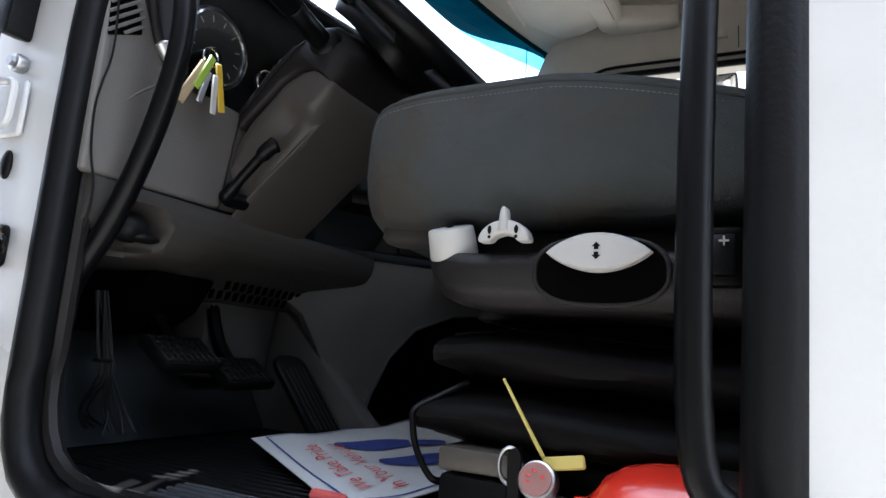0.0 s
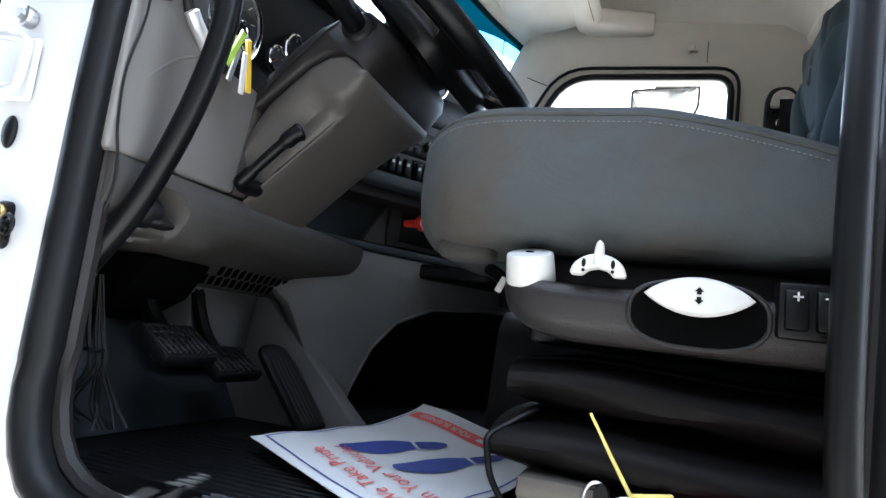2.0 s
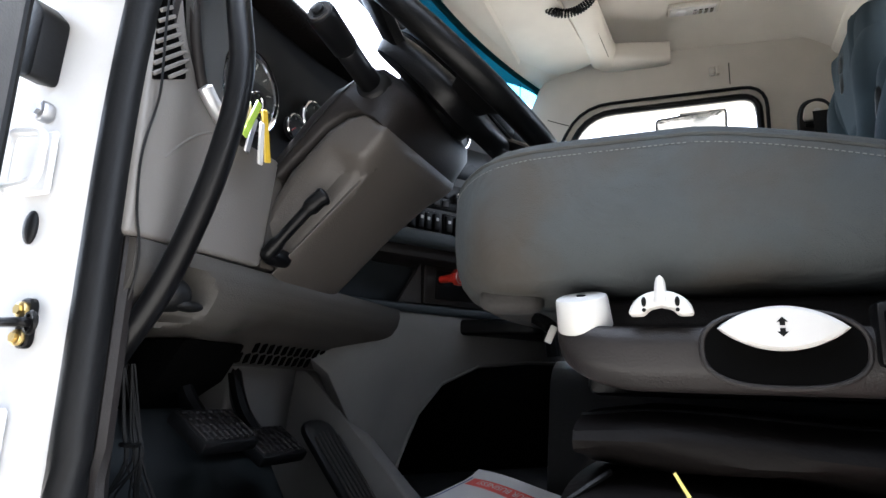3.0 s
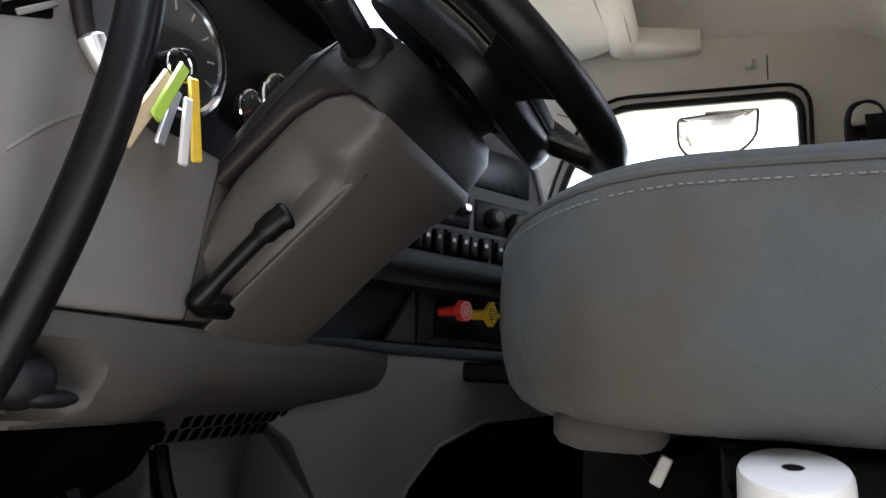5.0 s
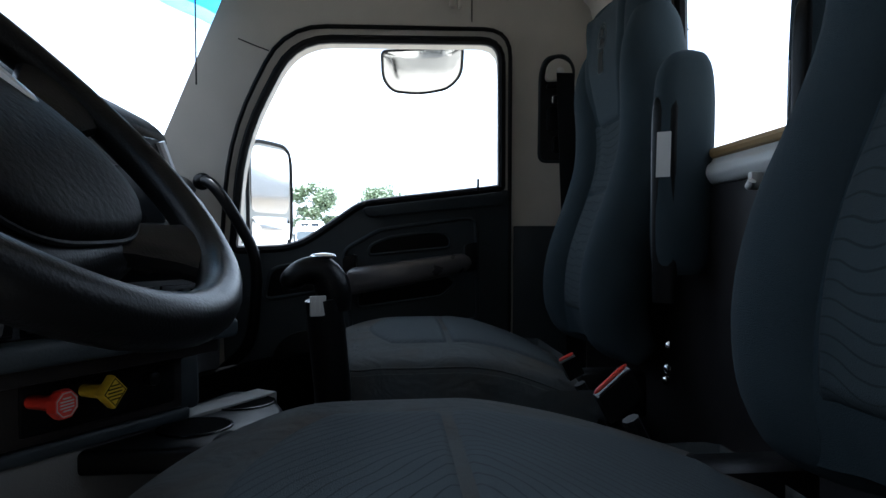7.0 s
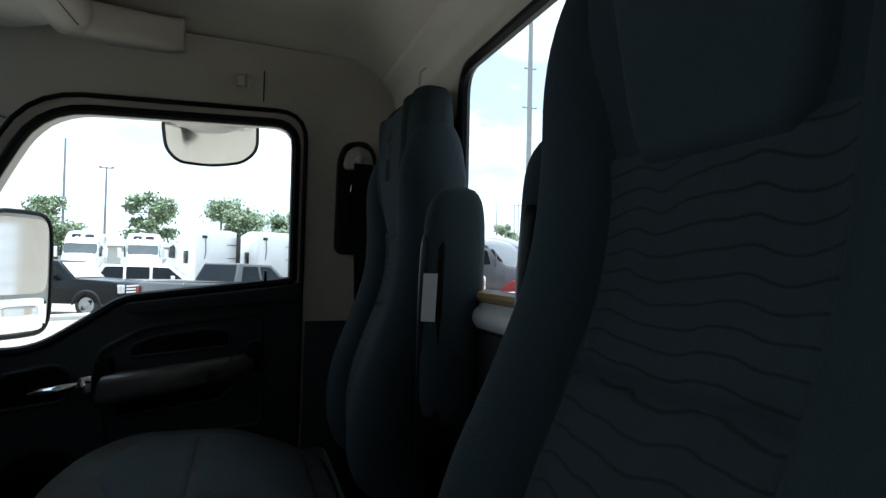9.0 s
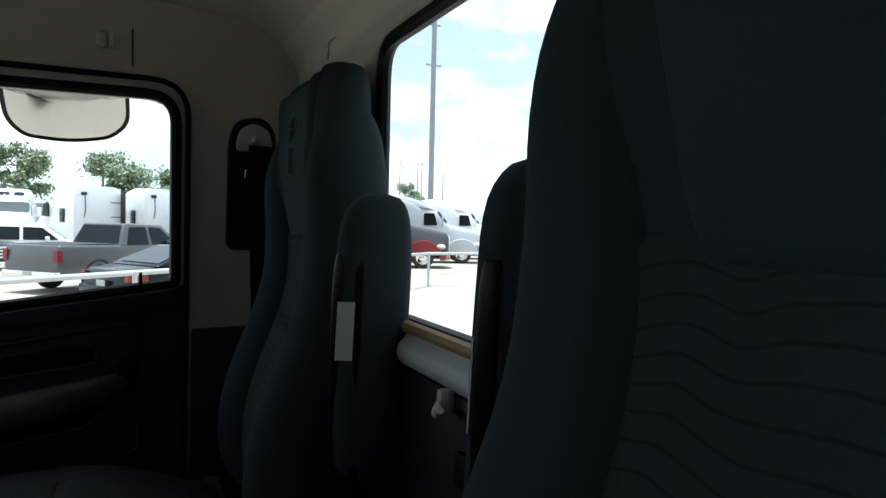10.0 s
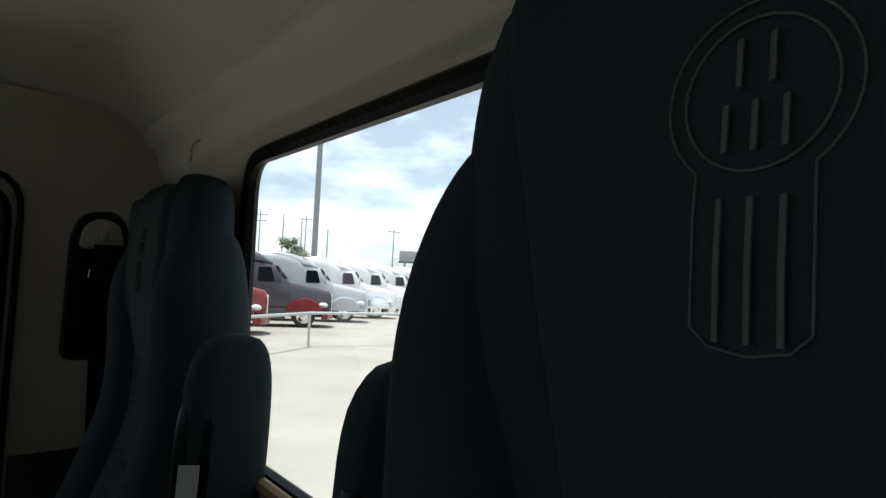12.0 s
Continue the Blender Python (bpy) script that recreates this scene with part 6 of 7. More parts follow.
            bmesh.ops.subdivide_edges(c, edges=c.edges[:], cuts=2)
            out = join(out, c)
        for v in out.verts:
            x, y = v.co.x * 0.78, v.co.y * 0.78
            ca, sa = math.cos(ang), math.sin(ang)
            v.co = at(s + (x * ca - y * sa) / W, t + (x * sa + y * ca) / H, 0.002)
        part("sole_print", out, "navy", m, "blue shoe sole print", smooth=False)
    sole(0.72, 0.30, math.pi * 0.62)
    sole(0.43, 0.38, math.pi * 0.62)
    single("candy_wrapper", turn(box(-0.02, 0.02, -0.009, 0.009, -0.005, 0.005, 0.004), pose(-0.395, 0.515, FLOOR + 0.016, 0, 8, 30)), "redprint", "crumpled red and white wrapper on the floor", "wrapper")


paper_mat()


def seat_gap_shade():
    # added black block and sheet stand for shade between the seats and footwell
    t = thing("gap_shade_block", "added black block for the shade between the seats", "tunnel cover")
    part("cover", prism(round_corners([(1.06, FLOOR), (1.10, 1.43), (1.15, 1.46), (1.31, 1.46), (1.345, 1.43), (1.36, FLOOR)], 0.03, 3), "yz", -0.42, 0.30), "rubber", t)
    part("footwell", box(-1.0, -0.97, 1.3, 1.93, FLOOR, 1.56), "rubber", t, "dark sheet for the shade in the passenger footwell")


seat_gap_shade()


# ---- passenger door ----
def on_door(p, q, o=0.0):
    return Vector((p, door_y(p, q) - o, q))


def door_sheet(outline, o0, o1, bevel=0.0, seg=2, bm=None):
    """An outline in (x, z) on the passenger door, raised from o0 to o1 into the cab."""
    b = prism(outline, "xz", o0, o1, bevel, seg)
    for v in b.verts:
        v.co = on_door(v.co.x, v.co.z, v.co.y)
    return join(bm, b)


def passenger_door():
    d = thing("door_2", "dark grey moulded passenger door panel with a brushed metal pull", "door", kind="structure")
    main = round_corners([(-0.66, 1.22), (0.074, 1.22), (0.074, 1.944), (-0.318, 1.900), (-0.40, 1.842), (-0.485, 1.793), (-0.66, 1.785)], [0.01, 0.01, 0.012, 0.03, 0.06, 0.06, 0.01])
    part("panel", door_sheet(main, -0.02, 0.012, 0.006, 3), "doorgrey", d)
    cap = round_corners([(-0.30, 1.872), (0.055, 1.903), (0.066, 1.940), (-0.312, 1.896)], 0.012, 3)
    part("top_pad", door_sheet(cap, 0.0, 0.026, 0.009, 3), "doorgrey", d, "padded window ledge")
    ins = round_corners([(-0.345, 1.57), (-0.012, 1.60), (-0.018, 1.862), (-0.04, 1.872), (-0.27, 1.84), (-0.36, 1.79)], 0.02, 4)
    part("inset_rim", tube([on_door(p, q, 0.013) for p, q in ins], 0.006, 8, True), "doorgrey", d)
    poc = round_corners([(-0.30, 1.775), (-0.085, 1.793), (-0.09, 1.828), (-0.14, 1.835), (-0.25, 1.82), (-0.295, 1.80)], 0.016, 4)
    # no recess here: a flat black sheet stands for the pocket's shade
    part("upper_pocket_shade", door_sheet(poc, 0.0125, 0.0135, 0), "blackplastic", d, "flat black sheet for the shade in a door pocket")
    part("pocket_rim", tube([on_door(p, q, 0.013) for p, q in poc], 0.004, 8, True), "doorgrey", d)
    pull = [on_door(p, q, o) for p, q, o in ((-0.362, 1.708, 0.03), (-0.335, 1.712, 0.052), (-0.20, 1.731, 0.060), (-0.08, 1.749, 0.055), (-0.025, 1.757, 0.03))]
    rings = []
    for i, c in enumerate(pull):
        k = (0.030, 0.034, 0.031, 0.026, 0.020)[i]
        rings.append([c + Vector((0, p, q)) for p, q in rounded(0.016, k, 2.6, 20)])
    part("pull_handle", loft(rings), "pull", d, "brushed dark metal pull")
    for p in (-0.345, -0.035):
        part("pull_mount", door_sheet(round_corners([(p - 0.016, 1.690 + (p + 0.39) * 0.12), (p + 0.016, 1.690 + (p + 0.39) * 0.12), (p + 0.016, 1.775 + (p + 0.39) * 0.09), (p - 0.016, 1.768 + (p + 0.39) * 0.09)], 0.008, 3), 0.01, 0.05, 0.006), "blackplastic", d)
    low = round_corners([(-0.33, 1.64), (-0.11, 1.665), (-0.07, 1.70), (-0.10, 1.722), (-0.33, 1.70)], 0.014, 4)
    # flat black sheet again, for the shade in the lower pocket
    part("lower_pocket_shade", door_sheet(low, 0.0125, 0.0135, 0), "blackplastic", d, "flat black sheet for the shade in a door pocket")
    part("pocket_rim", tube([on_door(p, q, 0.014) for p, q in low], 0.004, 8, True), "doorgrey", d)
    cup = round_corners([(-0.56, 1.668), (-0.42, 1.685), (-0.405, 1.745), (-0.44, 1.765), (-0.54, 1.745)], 0.02, 4)
    # shade behind the handle, laid on as a flat black sheet
    part("handle_cup_shade", door_sheet(cup, 0.0125, 0.0135, 0), "blackplastic", d, "flat black sheet for the shade behind the door handle")
    part("cup_rim", tube([on_door(p, q, 0.013) for p, q in cup], 0.005, 8, True), "doorgrey", d)
    part("door_handle", tube([on_door(p, q, o) for p, q, o in ((-0.485, 1.708, 0.022), (-0.47, 1.711, 0.03), (-0.44, 1.716, 0.036), (-0.41, 1.722, 0.038), (-0.385, 1.727, 0.03))], [0.004, 0.009, 0.010, 0.009, 0.004], 12, squash=0.6), "chrome", d, "chrome door handle")
    part("latch_end", door_sheet(round_corners([(-0.400, 1.703), (-0.366, 1.706), (-0.362, 1.744), (-0.388, 1.740)], 0.006, 3), 0.02, 0.048, 0.006), "chrome", d, "chrome end of the door latch")
    part("lower_pillar_trim", door_sheet([(0.086, 1.15), (0.300, 1.15), (0.300, 1.848), (0.086, 1.848)], 0.0, 0.008, 0.003), "doorgrey", d, "dark lower pillar trim")
    part("lock_peg", rod(on_door(-0.012, 1.935, 0.012), on_door(-0.012, 1.972, 0.012), 0.004, 10, 0.0032), "blackplastic", d, "black lock peg")
    part("speaker", loft([[on_door(-0.46 + p, 1.50 + q, o) for p, q in rounded(0.085 * k, 0.085 * k, 2, 28)] for o, k in ((0.01, 1.0), (0.018, 1.0), (0.022, 0.9))]), "blackplastic", d, "round black speaker grille")
    part("edge_trim", tube([on_door(0.079, q, 0.004) for q in (1.25, 1.5, 1.7, 1.935)], 0.0028, 6), "silver", d, "thin bright door edge")


def window_mirrors():
    m = thing("blind_spot_mirror", "convex look-down mirror hung above the passenger window outside", "mirror")
    y = 2.075
    face = round_corners([(-0.262, 2.335), (-0.038, 2.345), (-0.036, 2.288), (-0.07, 2.258), (-0.15, 2.245), (-0.235, 2.251), (-0.262, 2.278)], [0.012, 0.012, 0.02, 0.03, 0.05, 0.03, 0.02])
    c = Vector((-0.15, 2.305))
    rings = []
    for o, k in ((0.0, 1.0), (0.012, 0.97), (0.03, 0.8), (0.04, 0.45)):
        rings.append([((c.x + (p - c.x) * k), y + o + 1.30 * (2.345 - c.y - (q - c.y) * k), c.y + (q - c.y) * k) for p, q in face])
    part("housing", loft(rings), "whiteplastic", m, "pale mirror face and housing")
    part("glass", loft([[(c.x + (p - c.x) * k, y - o + 1.30 * (2.345 - c.y - (q - c.y) * k), c.y + (q - c.y) * k) for p, q in face] for o, k in ((0.001, 0.97), (0.003, 0.95), (0.006, 0.6), (0.007, 0.2))]), "dullmirror", m, "convex mirror glass")
    part("rim", tube([(p, y - 0.001 + 1.30 * (2.345 - q), q) for p, q in face], 0.004, 8, True), "rubber", m)
    part("bracket", box(-0.185, -0.09, 2.02, 2.09, 2.338, 2.35, 0.003), "blackplastic", m, "black bracket")
    w = thing("wing_mirror", "tall pale-backed wing mirror outside the passenger door", "mirror")
    A, F = Vector((0.45, 0.893, 0)), Vector((0.893, -0.45, 0))   # along the mirror, and the way it faces
    def sheet(hw, hh, z, o, n=5):
        return [Vector((-0.60, 2.245, z + q)) + A * p + F * o for p, q in rounded(hw, hh, n, 36)]
    part("housing", loft([sheet(0.06, 0.11, 1.955, -0.055), sheet(0.092, 0.147, 1.950, -0.045), sheet(0.100, 0.156, 1.950, -0.02), sheet(0.100, 0.156, 1.950, 0.0)]), "palehousing", w, "grey mirror shell")
    part("glass", loft([sheet(0.089, 0.098, 1.995, 0.0005, 7), sheet(0.088, 0.097, 1.995, 0.0025, 7)]), "mirror", w, "upper mirror glass")
    part("convex_glass", loft([sheet(0.089, 0.044, 1.844, 0.0005, 7), sheet(0.087, 0.042, 1.844, 0.003, 7), sheet(0.056, 0.024, 1.844, 0.008, 5)]), "mirror", w, "lower convex mirror glass")
    part("rim", tube(sheet(0.101, 0.157, 1.950, 0.0), 0.006, 8, True), "rubber", w)
    for z in (2.06, 1.83):
        part("arm", tube([(-0.63, 2.20, z), (-0.70, 2.15, z), (-0.74, 2.03, z - 0.01)], 0.010, 8), "rubber", w)


passenger_door()
window_mirrors()


# ---- ceiling fittings ----
def ceiling_fittings():
    for sgn in (1, -1):
        v = thing("sun_visor", "beige sun visor folded up against the windscreen header", "sun visor", "sun visors", at=(0, CY, 0))
        out = round_corners([(-0.765, 0.10), (-0.50, 0.06), (-0.43, 0.66), (-0.53, 0.70), (-0.645, 0.66)], [0.03, 0.03, 0.03, 0.05, 0.06], 5)
        rings = []
        for k, dz in ((0.985, -0.010), (1.0, -0.004), (1.0, 0.004), (0.985, 0.010)):
            rings.append([(-0.58 + (p + 0.58) * k, sgn * (0.38 + (q - 0.38) * k), 2.462 + dz + 0.30 * (-0.58 - p) * -0.16 - 0.02 * max(0, q - 0.5)) for p, q in out])
        part("board", loft(rings), "headliner", v)
        part("pivot", rod((-0.715, sgn * 0.27, 2.462), (-0.715, sgn * 0.27, 2.48), 0.010, 12, bevel=0.003), "silver", v)
    beam = thing("header_beam", "beige moulded beam with an end cap along the header", "header beam", kind="structure")
    rings = []
    for y in (0.46, 0.50, 1.18, 1.80, 1.86, 1.90):
        s = abs(y - CY) / 0.72
        k = 1.0 if 0.46 < y < 1.90 else 0.5
        rings.append([(-0.455 + 0.055 * s + p, y, 2.500 - 0.02 * s * s + q * k) for p, q in rounded(0.045, 0.038, 2.6, 24)])
    part("beam", loft(rings), "headliner", beam)
    part("seam", tube([(-0.43 + 0.055 * abs(y - CY) / 0.72, y, 2.465 - 0.02 * ((y - CY) / 0.72) ** 2) for y in (0.5, 0.8, 1.18, 1.5, 1.80)], 0.0012, 6), "darkplastic", beam)
    for sgn in (1, -1):
        cap = []
        for x, z, w in ((-0.42, 2.452, 0.12), (-0.36, 2.446, 0.115), (-0.28, 2.447, 0.085), (-0.22, 2.449, 0.06), (-0.20, 2.456, 0.045)):
            cap.append([(x, CY + sgn * (0.75 - w / 2 + p), z + 0.035 + q) for p, q in rounded(w / 2, 0.035, 3.5, 20)])
        part("end_cap", loft(cap), "headliner", beam)
    d = thing("dome_light", "white rectangular dome lamp with map light lenses", "dome light")
    m = pose(-0.125, 1.795, 2.562, 4, 0, 6)
    part("bezel", turn(box(-0.075, 0.075, -0.030, 0.030, -0.006, 0.01, 0.005), m), "trimbeige", d)
    part("lens", turn(box(-0.068, 0.066, -0.022, 0.022, -0.010, -0.002, 0.004), m), "whiteplastic", d, "white lens")
    part("reading_lens", turn(loft([ring_xy(-0.035, 0, z, r, r, 2, 20) for z, r in ((-0.012, 0.014), (-0.0102, 0.017))]), m), "silver", d)
    for i in range(4):
        part("switch", turn(box(0.0 + i * 0.016, 0.010 + i * 0.016, -0.012, 0.012, -0.0125, -0.009, 0.001, 1), m), "chrome", d)
    c = thing("coiled_cord", "black coiled radio cord hanging in a loop from the header", "cord")
    path = smooth_path([(-0.535, 1.50, 2.51), (-0.518, 1.50, 2.472), (-0.485, 1.50, 2.444), (-0.445, 1.50, 2.436), (-0.41, 1.50, 2.447), (-0.385, 1.50, 2.475), (-0.375, 1.50, 2.53)], 10)
    helix, n = [], len(path) - 1
    for i in range(n * 10):
        u = i / 10
        k = int(u)
        p = path[k].lerp(path[k + 1], u - k)
        t = (path[k + 1] - path[k]).normalized()
        s = t.cross(Vector((0, 1, 0))).normalized()
        a = i * 0.30
        helix.append(p + s * 0.0105 * math.cos(a) + Vector((0, 1, 0)) * 0.0105 * math.sin(a))
    part("coil", tube(helix, 0.0032, 6), "rubber", c)
    k = thing("coat_hook", "small beige coat clip above the passenger window", "clip")
    part("clip", box(-0.088, -0.070, 1.907, 1.925, 2.392, 2.418, 0.004), "trimbeige", k)
    part("tongue", box(-0.068, -0.058, 1.910, 1.925, 2.392, 2.420, 0.003), "trimbeige", k)
    single("trim_seam", tube([(-0.028, door_y(-0.028, z) - 0.0015, z) for z in (2.37, 2.40, 2.44)], 0.0014, 6), "darkplastic", "thin joint between beige trim pieces", "trim", "structure")
    single("trim_seam", tube([(-0.60, door_y(-0.60, 2.30) - 0.001, 2.30), (-0.56, door_y(-0.56, 2.285) - 0.001, 2.285), (-0.53, door_y(-0.53, 2.27) - 0.001, 2.275)], 0.0014, 6), "darkplastic", "thin joint between beige trim pieces", "trim", "structure")
    lp = thing("hanging_loop", "small wire loop hooked into the rear headliner edge", "hook")
    part("loop", tube(smooth_path([(0.29, 1.676, 2.405), (0.277, 1.67, 2.392), (0.275, 1.665, 2.375), (0.277, 1.678, 2.366), (0.279, 1.688, 2.378)]), 0.0018, 6), "metal", lp)


# ---- rear wall and belts ----
def rear_fittings():
    s = thing("rear_ledge", "pale moulded ledge under the rear window", "ledge", kind="structure")
    prof = [(0.314, 1.945), (0.304, 1.943), (0.296, 1.932), (0.287, 1.926), (0.284, 1.912), (0.290, 1.902), (0.296, 1.897), (0.314, 1.893)]
    part("ledge", prism(prof, "xz", 0.62, 1.74, 0.004), "palehousing", s)
    part("tan_lip", tube([(0.300, y, 1.947) for y in (CY - 0.29, CY, CY + 0.29)], 0.009, 8), "tanlip", s, "tan rubber lip")
    part("lower_lining", box(0.296, 0.314, 0.46, 2.06, 1.192, 1.894, 0.004), "darkplastic", s, "dark grey lower rear lining")
    h = thing("wall_hook", "white plastic hook on the rear wall", "hook")
    part("plate", box(0.278, 0.297, 1.207, 1.220, 1.874, 1.900, 0.004), "whiteplastic", h)
    part("peg", tube(smooth_path([(0.280, 1.212, 1.884), (0.272, 1.204, 1.879), (0.269, 1.197, 1.879), (0.269, 1.191, 1.885)]), 0.0055, 10), "whiteplastic", h)
    single("wall_latch", box(0.286, 0.297, 1.13, 1.19, 1.80, 1.84, 0.006), "rubber", "dark latch plate on the rear wall", "latch")
    # belts
    b = thing("seat_belt", "black passenger seat belt on its pillar retractor", "seat belt", "seat belts")
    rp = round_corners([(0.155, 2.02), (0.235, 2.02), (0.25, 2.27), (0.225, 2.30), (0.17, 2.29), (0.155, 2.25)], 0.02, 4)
    # flat dark sheet on the trim; its colour stands in for the recess's shade
    part("recess_shade", door_sheet(rp, 0.0015, 0.0035), "darkplastic", b, "flat dark sheet for the shade of a recess in the pillar trim")
    part("recess_rim", tube([on_door(p, q, 0.002) for p, q in rp], 0.004, 8, True), "doorgrey", b)
    part("guide", door_sheet(round_corners([(0.165, 2.225), (0.245, 2.232), (0.235, 2.275), (0.20, 2.288), (0.172, 2.27)], 0.015, 4), 0.004, 0.022, 0.005), "trimbeige", b, "pale belt guide")
    part("anchor_bolt", rod(on_door(0.205, 2.25, 0.02), on_door(0.205, 2.25, 0.032), 0.010, 12, bevel=0.002), "metal", b)
    part("guide_slot", door_sheet(round_corners([(0.172, 2.208), (0.232, 2.212), (0.230, 2.222), (0.172, 2.219)], 0.003, 2), 0.004, 0.016, 0.002), "blackplastic", b)
    part("latch_tongue", door_sheet(round_corners([(0.185, 2.168), (0.228, 2.172), (0.226, 2.192), (0.186, 2.190)], 0.004, 2), 0.012, 0.018, 0.002), "chrome", b, "bright belt tongue")
    part("stop_button", door_sheet(round_corners([(0.190, 2.040), (0.222, 2.040), (0.224, 2.085), (0.190, 2.085)], 0.008, 3), 0.004, 0.022, 0.004), "blackplastic", b)
    part("adjuster", door_sheet(round_corners([(0.175, 2.10), (0.215, 2.10), (0.22, 2.16), (0.175, 2.16)], 0.008, 3), 0.004, 0.025, 0.005), "blackplastic", b)
    part("webbing", loft([[Vector(p) + Vector((0.0, 0.0, 0.0)), Vector(p) + Vector((0.045, 0.0, 0.0)), Vector(p) + Vector((0.045, 0.003, 0)), Vector(p) + Vector((0, 0.003, 0))] for p in ((0.185, 1.925, 2.235), (0.19, 1.925, 2.0), (0.20, 1.93, 1.7), (0.21, 1.935, 1.4))]), "rubber", b)
    for a, c in (((0.042, 1.375, 1.606), (0.066, 1.375, 1.618)), ((-0.006, 1.035, 1.634), (0.030, 1.035, 1.665))):
        a, c = Vector(a), Vector(c)
        k = thing("belt_buckle", "black seat belt buckle with a red release edge", "buckle", "belt buckles")
        dn = Vector((0.45, 0.0, -0.9))
        part("body", loft([[p + Vector((0, q, 0)) + dn * o for p, q in ((a, -0.010), (c, -0.010), (c, 0.010), (a, 0.010))] for o in (0.004, 0.010, 0.03, 0.036)]), "blackplastic", k)
        part("release", tube([a, a.lerp(c, 0.1), a.lerp(c, 0.9), c], [0.0012, 0.0028, 0.0028, 0.0012], 8), "red", k, "red release edge")
        part("stalk", tube([a.lerp(c, 0.5) + dn * 0.05, a.lerp(c, 0.5) + dn * 0.16], 0.010, 8), "rubber", k)
    for z in (1.613, 1.575, 1.555):
        single("seat_bolt", ball((0.212, 1.335 + (1.613 - z) * 0.2, z + 0.02), 0.006, 0.005, 0.008, 10), "chrome", "bright steel bolt head on the seat hinge", "bolt", group="bolts on the seat hinge")


def shifter_and_console():
    g = thing("gear_lever", "tall black gear selector with a bent grip and a white label", "gear lever")
    base = Vector((-0.30, 1.155, 1.45))
    rows = [(base, 0.03), (Vector((-0.302, 1.152, 1.52)), 0.024), (Vector((-0.306, 1.148, 1.62)), 0.023), (Vector((-0.312, 1.143, 1.70)), 0.0235), (Vector((-0.316, 1.14, 1.735)), 0.022)]
    part("shaft", tube([p for p, r in rows], [r for p, r in rows], 18), "blackplastic", g)
    grip = [(-0.302, 1.148, 1.72), (-0.304, 1.146, 1.748), (-0.316, 1.142, 1.768), (-0.336, 1.136, 1.770), (-0.352, 1.131, 1.760), (-0.358, 1.129, 1.750)]
    part("grip", tube(smooth_path(grip, 4), [0.020, 0.021, 0.022, 0.022, 0.022, 0.022, 0.021, 0.0205, 0.020, 0.019, 0.018, 0.017, 0.0165, 0.016, 0.0155, 0.015, 0.0145, 0.0135, 0.012, 0.010, 0.006], 16), "blackplastic", g, "bent black grip")
    part("button", ball((-0.315, 1.138, 1.788), 0.016, 0.010, 0.004), "chrome", g, "bright top insert")
    lab = Vector((-0.319, 1.118, 1.728))
    part("label", turn(box(-0.010, 0.010, -0.0012, 0.0012, -0.0125, 0.0125, 0.001, 1), pose(lab.x, lab.y, lab.z, 0, 0, 18)), "whiteplastic", g, "small white label")
    part("print_line", turn(join(box(-0.005, -0.003, -0.0017, -0.0012, -0.008, 0.008), box(0.001, 0.003, -0.0017, -0.0012, -0.008, 0.008)), pose(lab.x, lab.y, lab.z, 0, 0, 18)), "palehousing", g)
    part("boot", loft([[(-0.30 + p, 1.155 + q, z) for p, q in rounded(r, r * 0.8, 2.6, 20)] for z, r in ((1.455, 0.075), (1.475, 0.062), (1.49, 0.05), (1.505, 0.052), (1.52, 0.036))]), "rubber", g, "black rubber boot")
    c = thing("cup_holder", "black moulded console tray with two round cup holders", "cup holder")
    out = round_corners([(-0.66, 1.17), (-0.455, 1.165), (-0.395, 1.33), (-0.45, 1.47), (-0.52, 1.49)], [0.02, 0.04, 0.04, 0.03, 0.02], 5)
    part("tray", prism(out, "xy", 1.512, 1.545, 0.010, 3), "blackplastic", c)
    for x, y in ((-0.478, 1.395), (-0.512, 1.262)):
        part("cup_rim", tube([(x + 0.050 * math.cos(a), y + 0.046 * math.sin(a), 1.5455) for a in [2 * math.pi * i / 36 for i in range(36)]], 0.0024, 8, True), "glossplastic", c, "thin glossy cup rim")
        # flat disc on the tray; the well's shade is only its black colour
        part("cup_shade", loft([[(x + 0.048 * k * math.cos(2 * math.pi * i / 28), y + 0.044 * k * math.sin(2 * math.pi * i / 28), z) for i in range(28)] for z, k in ((1.5468, 1.0), (1.5458, 0.98))]), "nearblack", c, "flat black disc for the shade in a cup well")
    part("strap", tube([(-0.452, 1.185, 1.555), (-0.44, 1.19, 1.52), (-0.435, 1.195, 1.47)], 0.014, 8), "rubber", c)


ceiling_fittings()
rear_fittings()
shifter_and_console()


